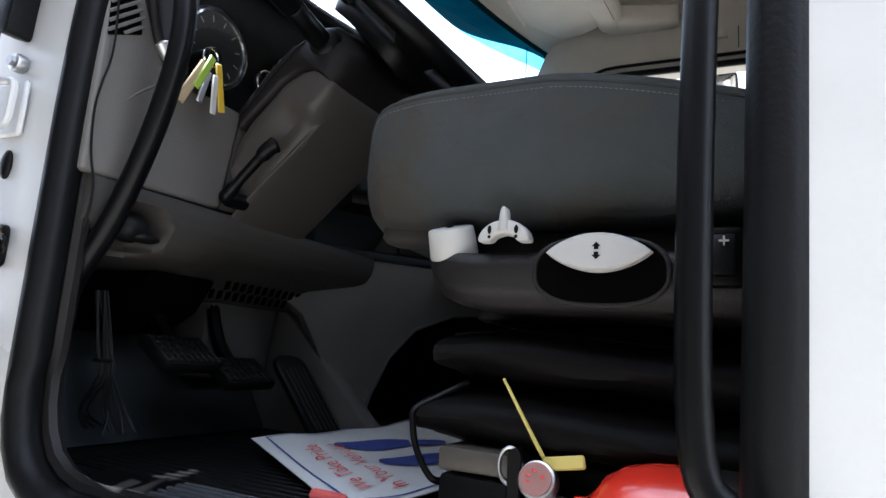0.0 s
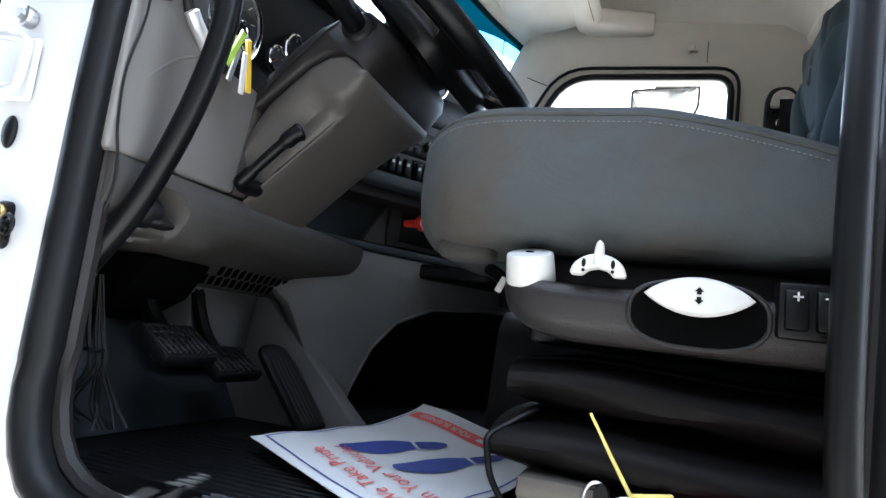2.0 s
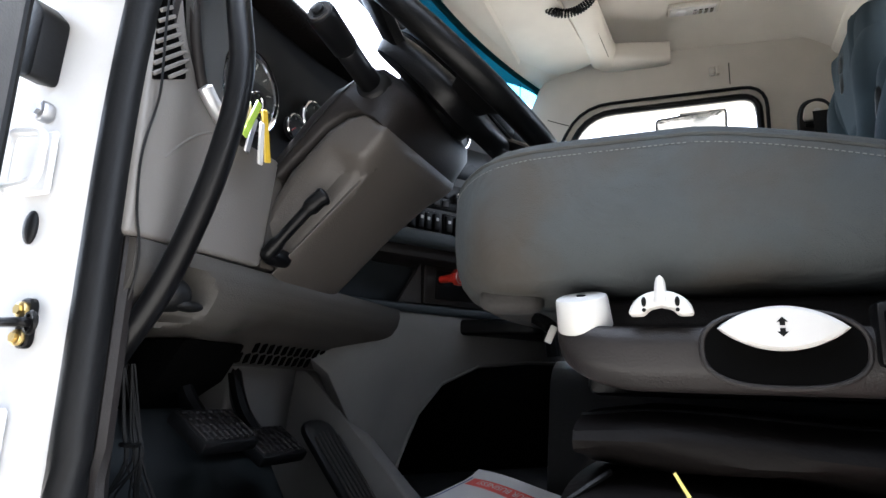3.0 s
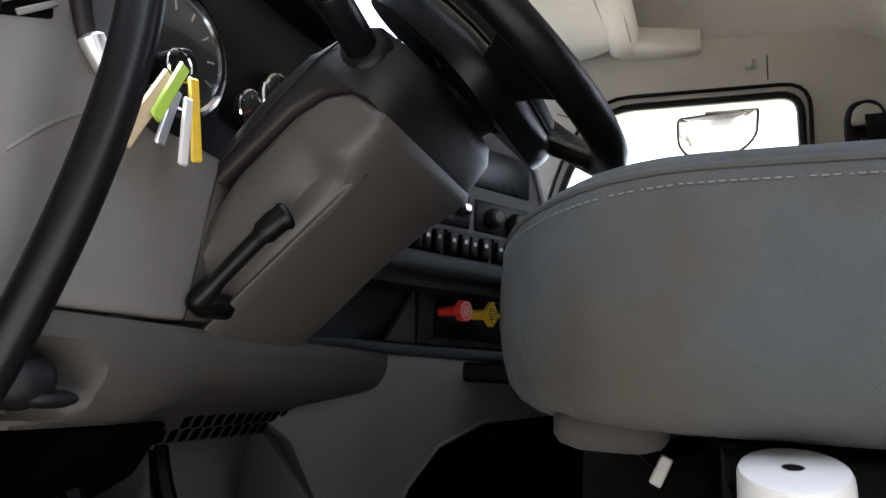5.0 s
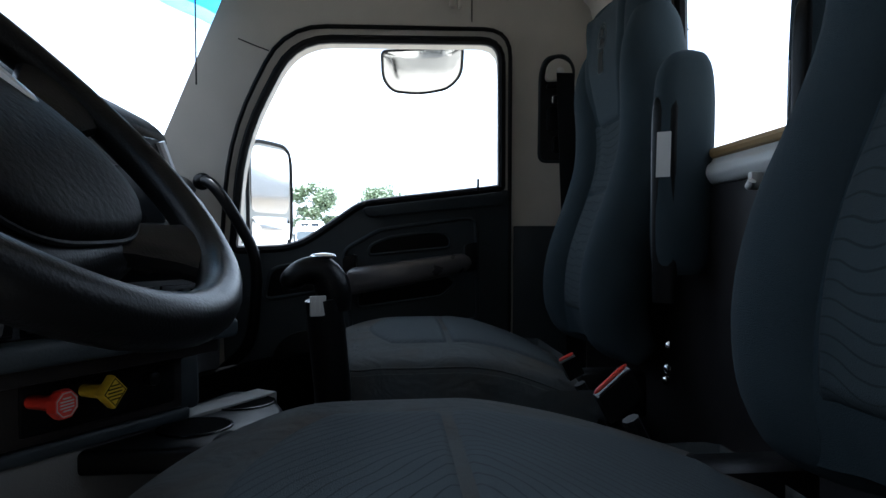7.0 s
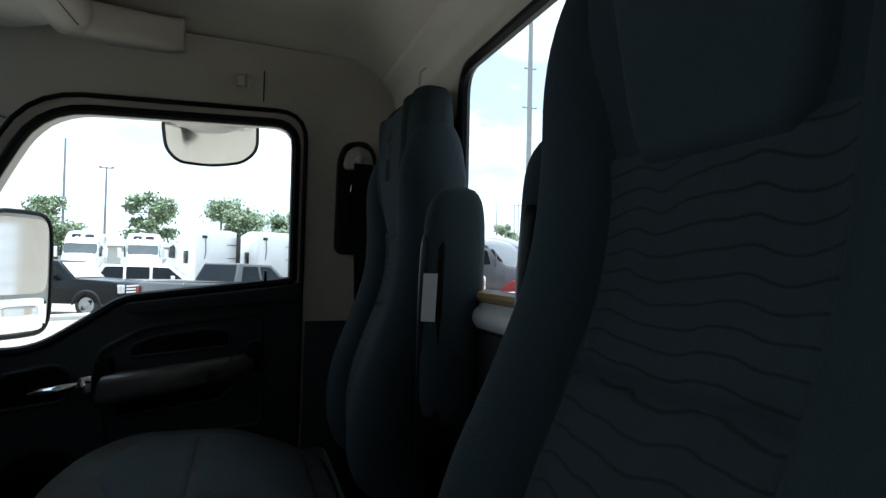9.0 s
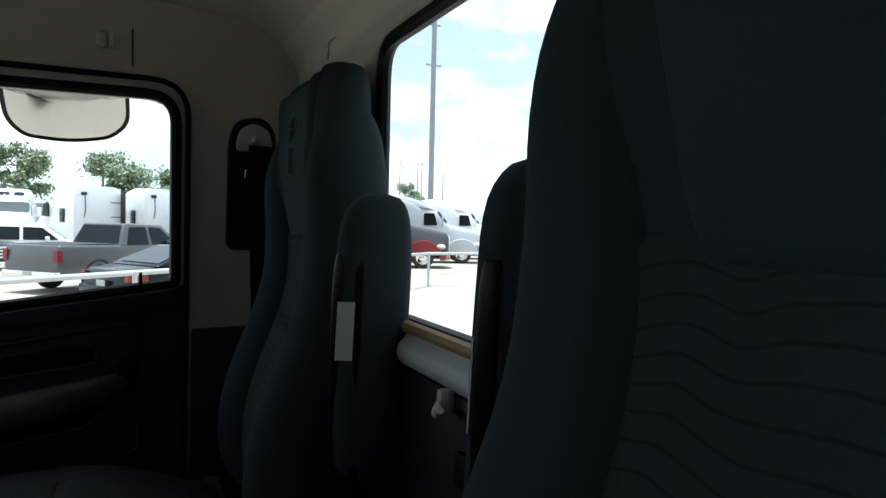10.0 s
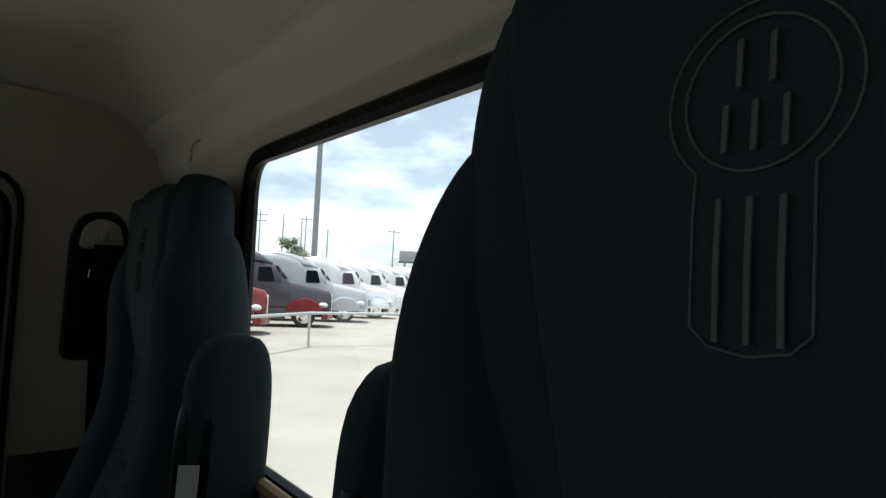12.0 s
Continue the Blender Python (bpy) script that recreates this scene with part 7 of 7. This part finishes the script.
# ---- the lot outside ----
def wheel(parent, x, y, r, w, side, rim="chrome"):
    """A road wheel on an axle across; side: 1 or -1, the outer face."""
    t = [(y - w / 2, r * 0.9), (y - w / 2 + 0.02, r * 0.98), (y - w / 2 + 0.05, r), (y + w / 2 - 0.05, r), (y + w / 2 - 0.02, r * 0.98), (y + w / 2, r * 0.9)]
    ty = part("wheel", tube([(x, q, r) for q, k in t], [k for q, k in t], 28), "tyre", parent, "black tyre")
    f = y + side * w / 2
    part("rim", tube([(x, f - side * 0.03, r), (x, f + side * 0.005, r), (x, f - side * 0.01, r), (x, f - side * 0.03, r), (x, f + side * 0.02, r), (x, f + side * 0.03, r)], [r * 0.66, r * 0.64, r * 0.58, r * 0.5, r * 0.22, r * 0.12], 24), rim, ty, "bright wheel rim")
    for i in range(8):
        a = 2 * math.pi * i / 8
        part("hand_hole", ball((x + r * 0.42 * math.cos(a), f - side * 0.018, r + r * 0.42 * math.sin(a)), r * 0.075, 0.015, r * 0.075, 8), "tyre", ty)


def semi_truck(at, heading, paint, fender, label, sleeper=True):
    """A bonneted highway tractor; local x runs back from the nose, y is across, z up."""
    t = thing("semi_truck", label, "truck", "trucks parked in the lot")
    def sec(x, z0, z1, w0, w1, n=5.0, k=24):
        return [(-x, p * (w0 + (w1 - w0) * (0.5 + 0.5 * q / ((z1 - z0) / 2))) / w0, (z0 + z1) / 2 + q) for p, q in rounded(w0, (z1 - z0) / 2, n, k)]
    part("hood", loft([sec(0.02, 0.75, 1.52, 0.55, 0.45), sec(0.12, 0.62, 1.68, 0.66, 0.52), sec(0.9, 0.6, 1.86, 0.78, 0.62), sec(1.75, 0.6, 2.02, 0.92, 0.8), sec(2.1, 0.6, 2.08, 1.0, 0.9)]), paint, t)
    part("cab", loft([sec(1.95, 0.65, 2.1, 1.03, 0.95), sec(2.15, 0.6, 2.25, 1.04, 0.94), sec(2.62, 0.55, 2.82, 1.05, 0.9), sec(2.9, 0.55, 2.95, 1.05, 0.92), sec(3.6, 0.55, 3.05, 1.05, 0.95)]), paint, t)
    if sleeper:
        part("sleeper", loft([sec(3.5, 0.6, 2.98, 1.05, 0.95, 8), sec(3.9, 0.6, 3.28, 1.10, 1.02, 8), sec(4.6, 0.6, 3.46, 1.12, 1.06, 8), sec(6.1, 0.6, 3.52, 1.12, 1.08, 8), sec(6.3, 0.62, 3.50, 1.11, 1.08, 8)]), paint, t)
        part("roof_fairing", loft([sec(2.75, 2.78, 2.90, 0.80, 0.7, 4), sec(3.2, 2.85, 3.16, 0.92, 0.8, 4), sec(3.9, 2.9, 3.44, 0.98, 0.9, 4), sec(4.7, 3.2, 3.58, 1.0, 0.92, 4), sec(5.2, 3.3, 3.56, 0.95, 0.9, 4)]), paint, t)
        for s in (1, -1):
            part("roof_window", loft([[(-3.35 - 0.22 * p + 0.0, s * (0.35 + 0.26 * q), 3.055 + 0.12 * p + 0.17) for p, q in rounded(1, 1, 4, 16)], [(-3.35 - 0.22 * p, s * (0.35 + 0.26 * q), 3.075 + 0.12 * p + 0.17) for p, q in rounded(0.95, 0.95, 4, 16)]]), "darkglass", t)
    part("windscreen", loft([[(-2.16 + o - 0.47 * (q + 1) / 2 - 0.02 * p * p, p * 0.86, 2.18 + 0.60 * (q + 1) / 2) for p, q in rounded(1, 1, 7, 28)] for o in (0.05, 0.115)]), "truckglass", t, "sloping windscreen")
    for s in (1, -1):
        wn = prism(round_corners([(-2.62, 2.02), (-3.35, 2.0), (-3.35, 2.66), (-2.80, 2.66)], 0.07, 4), "xz", 1.0, 1.065)
        if s < 0:
            for v in wn.verts:
                v.co.y *= -1
        part("side_window", wn, "darkglass", t)
        fn = [[(-1.28 + (0.86 + 0.0) * math.cos(a) * k, s * yy, 0.62 + 0.72 * math.sin(a) * k) for a in [math.pi * i / 14 for i in range(15)]] + [(-1.28 - 0.60 * k, s * yy, 0.62), (-1.28 + 0.60 * k, s * yy, 0.62)] for yy, k in ((0.55, 0.92), (1.02, 1.0), (1.12, 0.95), (1.13, 0.85))]
        part("fender", loft(fn), fender, t, "rounded front fender")
        part("headlight", ball((-0.42, s * 0.80, 1.02), 0.22, 0.20, 0.13, 14), "paleglass", t)
        part("mirror", box(-2.42, -2.34, s * 1.30 - 0.11, s * 1.30 + 0.11, 1.95, 2.55, 0.03), fender if fender == "chrome" else paint, t)
        part("mirror_arm", tube([(-2.45, s * 1.0, 2.5), (-2.40, s * 1.28, 2.5)], 0.025, 8), "tyre", t)
        part("step_skirt", box(-6.0, -2.1, s * 1.06 - 0.03, s * 1.06 + 0.03, 0.35, 0.85, 0.02), paint, t)
        wheel(t, -1.28, s * 0.92, 0.51, 0.30, s)
        if sleeper:
            wheel(t, -6.6, s * 0.86, 0.51, 0.5, s)
            wheel(t, -7.9, s * 0.86, 0.51, 0.5, s)
    g = part("grille", box(-0.10, 0.03, -0.42, 0.42, 0.78, 1.52, 0.03), "chrome", t, "upright chrome grille")
    for i in range(9):
        part("grille_bar", box(0.025, 0.04, -0.37 + i * 0.088, -0.335 + i * 0.088, 0.84, 1.46), "tyre", g)
    part("bumper", loft([[(x, y, z) for x, z in ((0.10 - 0.35 * (y / 1.15) ** 2, 0.40), (0.14 - 0.35 * (y / 1.15) ** 2, 0.55), (0.10 - 0.35 * (y / 1.15) ** 2, 0.74), (-0.2 - 0.3 * (y / 1.15) ** 2, 0.74), (-0.2 - 0.3 * (y / 1.15) ** 2, 0.40))] for y in (-1.15, -0.9, -0.5, 0, 0.5, 0.9, 1.15)]), "chrome" if fender == "chrome" else fender, t, "wide bumper")
    part("chassis", box(-8.4, -0.4, -0.45, 0.45, 0.5, 0.85, 0.02), "tyre", t)
    t.matrix_world = Matrix.Translation((at[0], at[1], 0)) @ Matrix.Rotation(math.atan2(heading[1], heading[0]), 4, "Z")
    return t


def sleeper_back(at, heading):
    """A white sleeper tractor seen from behind."""
    t = semi_truck(at, heading, "truckwhite", "truckwhite", "white sleeper tractor parked with its flat back to the rail")
    b = part("back_panel", box(-6.345, -6.305, -1.06, 1.06, 0.9, 3.42, 0.015), "truckwhite", t, "flat rear wall")
    for z in (2.72, 2.02):
        part("rail", box(-6.37, -6.34, -1.05, -0.55, z, z + 0.035, 0.005), "tyre", b)
    part("work_lamp", box(-6.42, -6.34, 0.55, 0.80, 3.05, 3.2, 0.02), "tyre", b)
    part("hose", tube([(-6.36, 0.62, 3.05), (-6.37, 0.60, 2.4), (-6.36, 0.66, 2.0)], 0.02, 6), "tyre", b)
    part("side_extender", box(-6.75, -6.3, -1.10, -1.06, 1.2, 3.2, 0.01), "tyre", b)
    part("bunk_window", box(-5.35, -4.85, 1.105, 1.14, 1.75, 2.4, 0.03), "darkglass", t)
    return t


def car(at, heading, paint, kind, label):
    """kind: pickup, suv or sedan; local x runs back from the front bumper."""
    t = thing({"pickup": "pickup_truck", "suv": "sport_utility", "sedan": "sedan_car"}[kind], label, "car", "cars parked in the lot")
    L, W, wr = {"pickup": (5.8, 0.98, 0.40), "suv": (4.8, 0.95, 0.37), "sedan": (4.85, 0.91, 0.33)}[kind]
    def body(lower, w, bev, mat, nm):
        b = prism([(-x, z) for x, z in lower], "xz", -w, w, bev, 3)
        return part(nm, b, mat, t)
    if kind == "pickup":
        body([(0.0, 0.5), (0.0, 1.06), (0.15, 1.19), (1.6, 1.27), (3.9, 1.26), (5.75, 1.30), (5.8, 0.7), (5.7, 0.45), (0.3, 0.42)], W, 0.06, paint, "body")
        cabz = [(1.45, 1.2), (2.15, 1.84), (3.55, 1.88), (3.85, 1.22)]
        glass = [[(1.72, 1.26), (2.25, 1.76), (2.70, 1.78), (2.70, 1.26)], [(2.80, 1.26), (2.80, 1.78), (3.42, 1.78), (3.62, 1.26)]]
        part("bed_well", box(-5.65, -3.95, -W + 0.12, W - 0.12, 1.290, 1.310), "tyre", t)
        axles = (1.05, 4.55)
    elif kind == "suv":
        body([(0.0, 0.45), (0.03, 0.85), (0.25, 1.02), (1.3, 1.10), (4.75, 1.12), (4.8, 0.6), (4.7, 0.40), (0.3, 0.38)], W, 0.07, paint, "body")
        cabz = [(1.1, 1.08), (1.85, 1.66), (4.35, 1.70), (4.72, 1.10)]
        glass = [[(1.42, 1.14), (1.95, 1.60), (2.55, 1.62), (2.55, 1.14)], [(2.65, 1.14), (2.65, 1.62), (3.5, 1.63), (3.5, 1.14)], [(3.6, 1.14), (3.6, 1.63), (4.25, 1.62), (4.5, 1.16)]]
        axles = (0.95, 3.85)
    else:
        body([(0.0, 0.45), (0.03, 0.68), (0.3, 0.84), (1.4, 0.96), (4.3, 1.02), (4.8, 0.94), (4.85, 0.55), (4.7, 0.34), (0.3, 0.30)], W, 0.09, paint, "body")
        cabz = [(1.2, 0.95), (2.05, 1.40), (3.2, 1.44), (4.25, 1.03)]
        glass = [[(1.55, 0.99), (2.15, 1.34), (2.65, 1.37), (2.65, 0.99)], [(2.73, 0.99), (2.73, 1.37), (3.2, 1.36), (3.75, 1.03)]]
        axles = (0.95, 3.8)
    cab = loft([[(-x, s * (W * (1.0 if z < 1.25 and kind != "sedan" or z < 1.05 else 0.80)), z) for x, z in cabz] for s in (-1, 1)])
    bmesh.ops.recalc_face_normals(cab, faces=cab.faces)
    bmesh.ops.bevel(cab, geom=cab.edges[:], offset=0.05, segments=3, profile=0.5, affect="EDGES", clamp_overlap=True)
    part("cabin", cab, paint, t)
    zlo, zhi = cabz[0][1], max(z for x, z in cabz)
    def wall(z):
        return W * (1.0 - 0.20 * min(1, max(0, (z - zlo) / (zhi - zlo))))
    for s in (1, -1):
        for poly in glass:
            b = bmesh.new()
            b.faces.new([b.verts.new((-x, s * (wall(z) + 0.008), z)) for x, z in round_corners(poly, 0.05, 3)])
            part("side_window", b, "darkglass", t, smooth=False)
        for x in axles:
            wheel(t, -x, s * (W - 0.12), wr, 0.24, s, "alloy")
            arch = [(-x + (wr + 0.07) * math.cos(a), s * (W + 0.004), wr + (wr + 0.07) * math.sin(a)) for a in [math.pi * i / 16 for i in range(17)]]
            part("wheel_arch", tube(arch, 0.035, 6), "tyre", t)
        part("tail_lamp", box(-L - 0.01, -L + (0.14 if kind != "sedan" else 0.42), s * (W - 0.14), s * (W - 0.0) + s * 0.008, *((0.86, 1.16) if kind == "pickup" else (0.80, 1.02) if kind == "suv" else (0.74, 0.90))) if s > 0 else box(-L - 0.01, -L + (0.14 if kind != "sedan" else 0.42), s * W - 0.008, s * (W - 0.14), *((0.86, 1.16) if kind == "pickup" else (0.80, 1.02) if kind == "suv" else (0.74, 0.90))), "tailred", t, "red tail lamp")
        part("headlight", box(-0.25, 0.03, s * W - (0.34 if s > 0 else -0.005), s * W + (0.005 if s > 0 else 0.34), *((0.80, 1.08) if kind == "pickup" else (0.72, 0.92)), 0.03), "paleglass", t)
        part("mirror", box(-(cabz[1][0] + 0.02), -(cabz[1][0] - 0.14), s * (W + 0.12) - 0.10, s * (W + 0.12) + 0.10, zlo + 0.02, zlo + 0.20, 0.04), paint, t)
    for a, c in ((cabz[0], cabz[1]), (cabz[3], cabz[2])):
        b = bmesh.new()
        vs = []
        for u, k in ((0.14, 0.90), (0.9, 0.76)):
            x, z = a[0] + (c[0] - a[0]) * u, a[1] + (c[1] - a[1]) * u
            vs.append([(-x + (0.014 if a is cabz[0] else -0.014), s * W * k * 0.96, z + 0.012) for s in (-1, 1)])
        b.faces.new([b.verts.new(p) for p in (vs[0][0], vs[0][1], vs[1][1], vs[1][0])])
        # a pickup's pale windscreen colour stands for bright sky reflected in it
        part("windscreen" if a is cabz[0] else "rear_window", b, "paleglass" if kind == "pickup" and a is cabz[0] else "darkglass", t, smooth=False)
    gr = part("front_grille", box(-0.03, 0.02, -0.60, 0.60, 0.62, 1.06 if kind == "pickup" else 0.92, 0.02), "tyre", t)
    for z in (0.70, 0.80, 0.90, 1.00) if kind == "pickup" else ():
        part("grille_bar", box(0.01, 0.045, -0.58, 0.58, z, z + 0.055, 0.01, 1), "chrome", gr)
    part("bumper", box(-0.2, 0.06, -W, W, 0.40, 0.60, 0.04), "chrome" if kind == "pickup" else paint, t)
    part("rear_bumper", box(-L - 0.08, -L + 0.1, -W, W, 0.42, 0.62, 0.04), "chrome" if kind == "pickup" else paint, t)
    part("plate", box(-L - 0.09, -L - 0.075, -0.16, 0.16, 0.62 if kind != "pickup" else 0.50, 0.74 if kind != "pickup" else 0.60), "whiteplastic", t)
    t.matrix_world = Matrix.Translation((at[0], at[1], 0)) @ Matrix.Rotation(math.atan2(heading[1], heading[0]), 4, "Z")
    return t


def tree(at, height, spread, seed, label, airy=1.0):
    rnd = random.Random(seed)
    t = thing("tree", label, "tree", "trees beyond the lot", at=(*at, 0))
    trunk = smooth_path([(0, 0, -0.1), (0.05, 0.03, height * 0.25), (-0.04, 0.05, height * 0.5), (0.02, 0, height * 0.86)], 4)
    n = len(trunk)
    part("trunk", tube(trunk, [0.16 * (1 - 0.85 * i / (n - 1)) * height / 7 + 0.015 for i in range(n)], 9), "bark", t)
    tips = []
    for i in range(15):
        z = height * rnd.uniform(0.30, 0.85)
        a = rnd.uniform(0, 2 * math.pi)
        r = spread * rnd.uniform(0.55, 1.0) * math.sqrt(max(0.1, 1 - ((z / height - 0.55) / 0.55) ** 2))
        end = Vector((r * math.cos(a), r * math.sin(a), z + rnd.uniform(0.1, 0.25) * height * 0.5))
        mid = Vector((0.4 * r * math.cos(a), 0.4 * r * math.sin(a), z + 0.05 * height))
        part("limb", tube([(0, 0, z), mid, end], [0.05, 0.035, 0.012], 6), "bark", t)
        tips += [end, mid.lerp(end, 0.55)]
    tips.append(Vector((0, 0, height * 0.94)))
    vs, fs = [], []
    for tip in tips:
        for _ in range(int(250 * airy)):
            d = Vector((rnd.gauss(0, 1), rnd.gauss(0, 1), rnd.gauss(0, 0.75))) * spread * 0.19
            p = tip + d
            if p.z > height * 1.03:
                continue
            s = rnd.uniform(0.09, 0.20)
            u = Vector((rnd.gauss(0, 1), rnd.gauss(0, 1), rnd.gauss(0, 1))).normalized()
            w = u.orthogonal().normalized()
            k = len(vs)
            vs += [p - u * s, p + w * s * 0.55, p + u * s, p - w * s * 0.55]
            fs.append((k, k + 1, k + 2, k + 3))
    me = bpy.data.meshes.new("crown")
    me.from_pydata([tuple(v) for v in vs], [], fs)
    me.materials.append(M["leaf"])
    ob = new("crown", me)
    ob.parent = t
    ob["kind"] = "stuff"
    return t


def shop():
    """Beige building behind the truck, seen in the wing mirror."""
    h = thing("building", "beige stucco building with a grey metal roof across the lot", "building", at=(27, 11, 0))
    part("wall", box(0, 9, -8, 7, 0, 4.2), "beigewall", h)
    part("roof", prism([(-8.6, 4.2), (7.6, 4.2), (7.6, 4.35), (-0.5, 6.6), (-8.6, 4.35)], "yz", -0.5, 9.5), "greyroof", h, "grey pitched metal roof")
    for y in (-5.5, -0.5, 4.0):
        d = part("garage_door", box(-0.05, 0.02, y - 1.6, y + 1.6, 0, 3.3, 0.02, 1), "truckwhite", h, "white sectional door")
        for k in range(4):
            part("joint", box(-0.07, -0.04, y - 1.6, y + 1.6, 0.78 + k * 0.65, 0.81 + k * 0.65), "polegrey", d)


shop()


def lot():
    H = Vector((0.93, -0.36)).normalized()
    row = [((9.3, 24.4), "truckred", "truckred", "red highway tractor parked behind the rail", True),
           ((13.6, 27.5), "truckgrey", "truckred", "grey sleeper tractor with red fenders in the row", True),
           ((17.3, 30.6), "trucksilver", "trucksilver", "silver-white sleeper tractor in the parked row", True),
           ((21.0, 33.6), "truckwhite", "chrome", "white sleeper tractor with bright chrome in the row", True),
           ((24.8, 36.8), "truckwhite", "truckwhite", "white sleeper tractor in the parked row", True),
           ((28.8, 40.0), "truckwhite", "truckred", "white sleeper tractor with red fenders in the row", True),
           ((33.2, 43.4), "truckwhite", "chrome", "white sleeper tractor with bright chrome in the row", True),
           ((38.0, 47.0), "trucksilver", "trucksilver", "silver-white sleeper tractor in the parked row", True)]
    for at, paint, fender, lab, sl in row:
        semi_truck(at, H, paint, fender, lab, sl)
    sleeper_back((-4.4, 40.6), (-0.45, 0.89))
    sleeper_back((-1.2, 41.4), (-0.42, 0.9))
    for at in ((-9.1, 39.5), (-5.9, 40.5), (-12.8, 40.0)):
        semi_truck(at, (0.12, -1), "truckwhite", "truckwhite", "white sleeper tractor facing the rail", True)
    car((1.75, 23.9), (0.72, 0.69), "cargrey", "pickup", "grey crew cab pickup parked tail towards the rail")
    car((-3.7, 24.0), (0.95, -0.32), "carblack", "pickup", "black pickup truck with a chrome bumper")
    car((3.6, 18.0), (0.86, 0.51), "carblack", "sedan", "black four-door sedan close behind the rail")
    car((-1.2, 29.0), (1.0, 0.1), "truckwhite", "suv", "white sport utility vehicle behind the pickups")
    # pipe rail
    r = thing("pipe_rail", "galvanised steel pipe rail along the lot edge", "rail")
    pts = [(-13.1, 3.1), (-8.7, 6.4), (-4.35, 9.65), (0.0, 12.9), (4.4, 16.2), (8.85, 19.55), (14.3, 19.5), (19.8, 19.45)]
    for a, c in zip(pts, pts[1:]):
        part("pipe", tube([(*a, 1.09), (*c, 1.09)], 0.05, 12), "galvanised", r)
    for p in pts:
        part("post", tube([(*p, 0), (*p, 1.09)], 0.045, 12), "galvanised", r)
        part("foot_plate", box(p[0] - 0.1, p[0] + 0.1, p[1] - 0.1, p[1] + 0.1, 0.0, 0.015), "galvanised", r)
    tree((-7.6, 55), 7.3, 1.75, 3, "airy green tree beyond the parked trucks", 0.6)
    tree((-1.3, 60), 7.4, 2.5, 5, "rounded green tree beyond the parked trucks")
    tree((-14.6, 57), 6.6, 2.2, 8, "rounded green tree beyond the parked trucks")
    tree((4.2, 62), 6.6, 2.0, 11, "rounded green tree beyond the parked trucks")
    tree((36.0, 84), 8.0, 1.9, 14, "rounded green tree beyond the parked trucks")
    # poles
    def pole(at, h, r, arms, label):
        p = thing("pole", label, "pole", "poles round the lot", at=(*at, 0))
        part("shaft", tube([(0, 0, 0), (0, 0, h * 0.5), (0, 0, h)], [r, r * 0.85, r * 0.65], 14), "polegrey", p)
        for z, w in arms:
            part("arm", box(-w, w, -0.06, 0.06, z - 0.06, z + 0.06), "polegrey", p)
            for s in (-1, 1):
                part("fitting", box(s * w - 0.12, s * w + 0.12, -0.14, 0.14, z - 0.02, z + 0.14, 0.03), "polegrey", p)
    pole((33.7, 72.5), 38.0, 0.40, ((22.0, 0.9), (27.0, 0.7)), "tall thick grey steel pole over the lot")
    for x, y, h, arms in ((-15.0, 60.5, 12.0, ()), (-12.0, 61.5, 9.9, ((9.8, 0.5),)), (36.0, 98, 13.0, ((12.2, 1.1), (11.2, 0.9))), (39.5, 97, 12.6, ()), (43.0, 96, 12.6, ((12, 0.9),)), (46, 94, 10.6, ()), (55, 88, 11.0, ((10.6, 1.0),)), (-2.4, 62.0, 7.3, ((7.2, 0.6),)), (40.5, 92, 11.5, ())):
        pole((x, y), h, 0.13, arms, "slim utility pole beyond the lot")
    b = thing("billboard", "small grey billboard on posts beyond the trucks", "billboard")
    m = pose(50.0, 74.0, 0, 0, 0, -30)
    part("face", turn(box(-2.3, 2.3, -0.15, 0.15, 5.3, 6.8, 0.03), m), "polegrey", b)
    part("frame", turn(box(-2.4, 2.4, 0.16, 0.3, 5.1, 5.35), m), "tyre", b)
    for x in (-1.5, 1.5):
        part("post", turn(box(x - 0.15, x + 0.15, 0.16, 0.4, 0, 6.6), m), "polegrey", b)
    for x0, y0, w, d, h in ((-30, 75, 22, 10, 3.2),):
        s = thing("warehouse", "low pale metal building at the lot edge", "building")
        part("wall", box(x0, x0 + w, y0, y0 + d, 0, h), "palehousing", s)
        part("roof", prism([(y0 - 0.4, h), (y0 + d + 0.4, h), (y0 + d / 2, h + 1.0)], "yz", x0 - 0.3, x0 + w + 0.3), "polegrey", s)
        for i in range(4):
            part("dock_door", box(x0 + 2 + i * 5, x0 + 5 + i * 5, y0 - 0.05, y0 + 0.02, 0, 2.6, 0.01), "truckwhite", s)


lot()
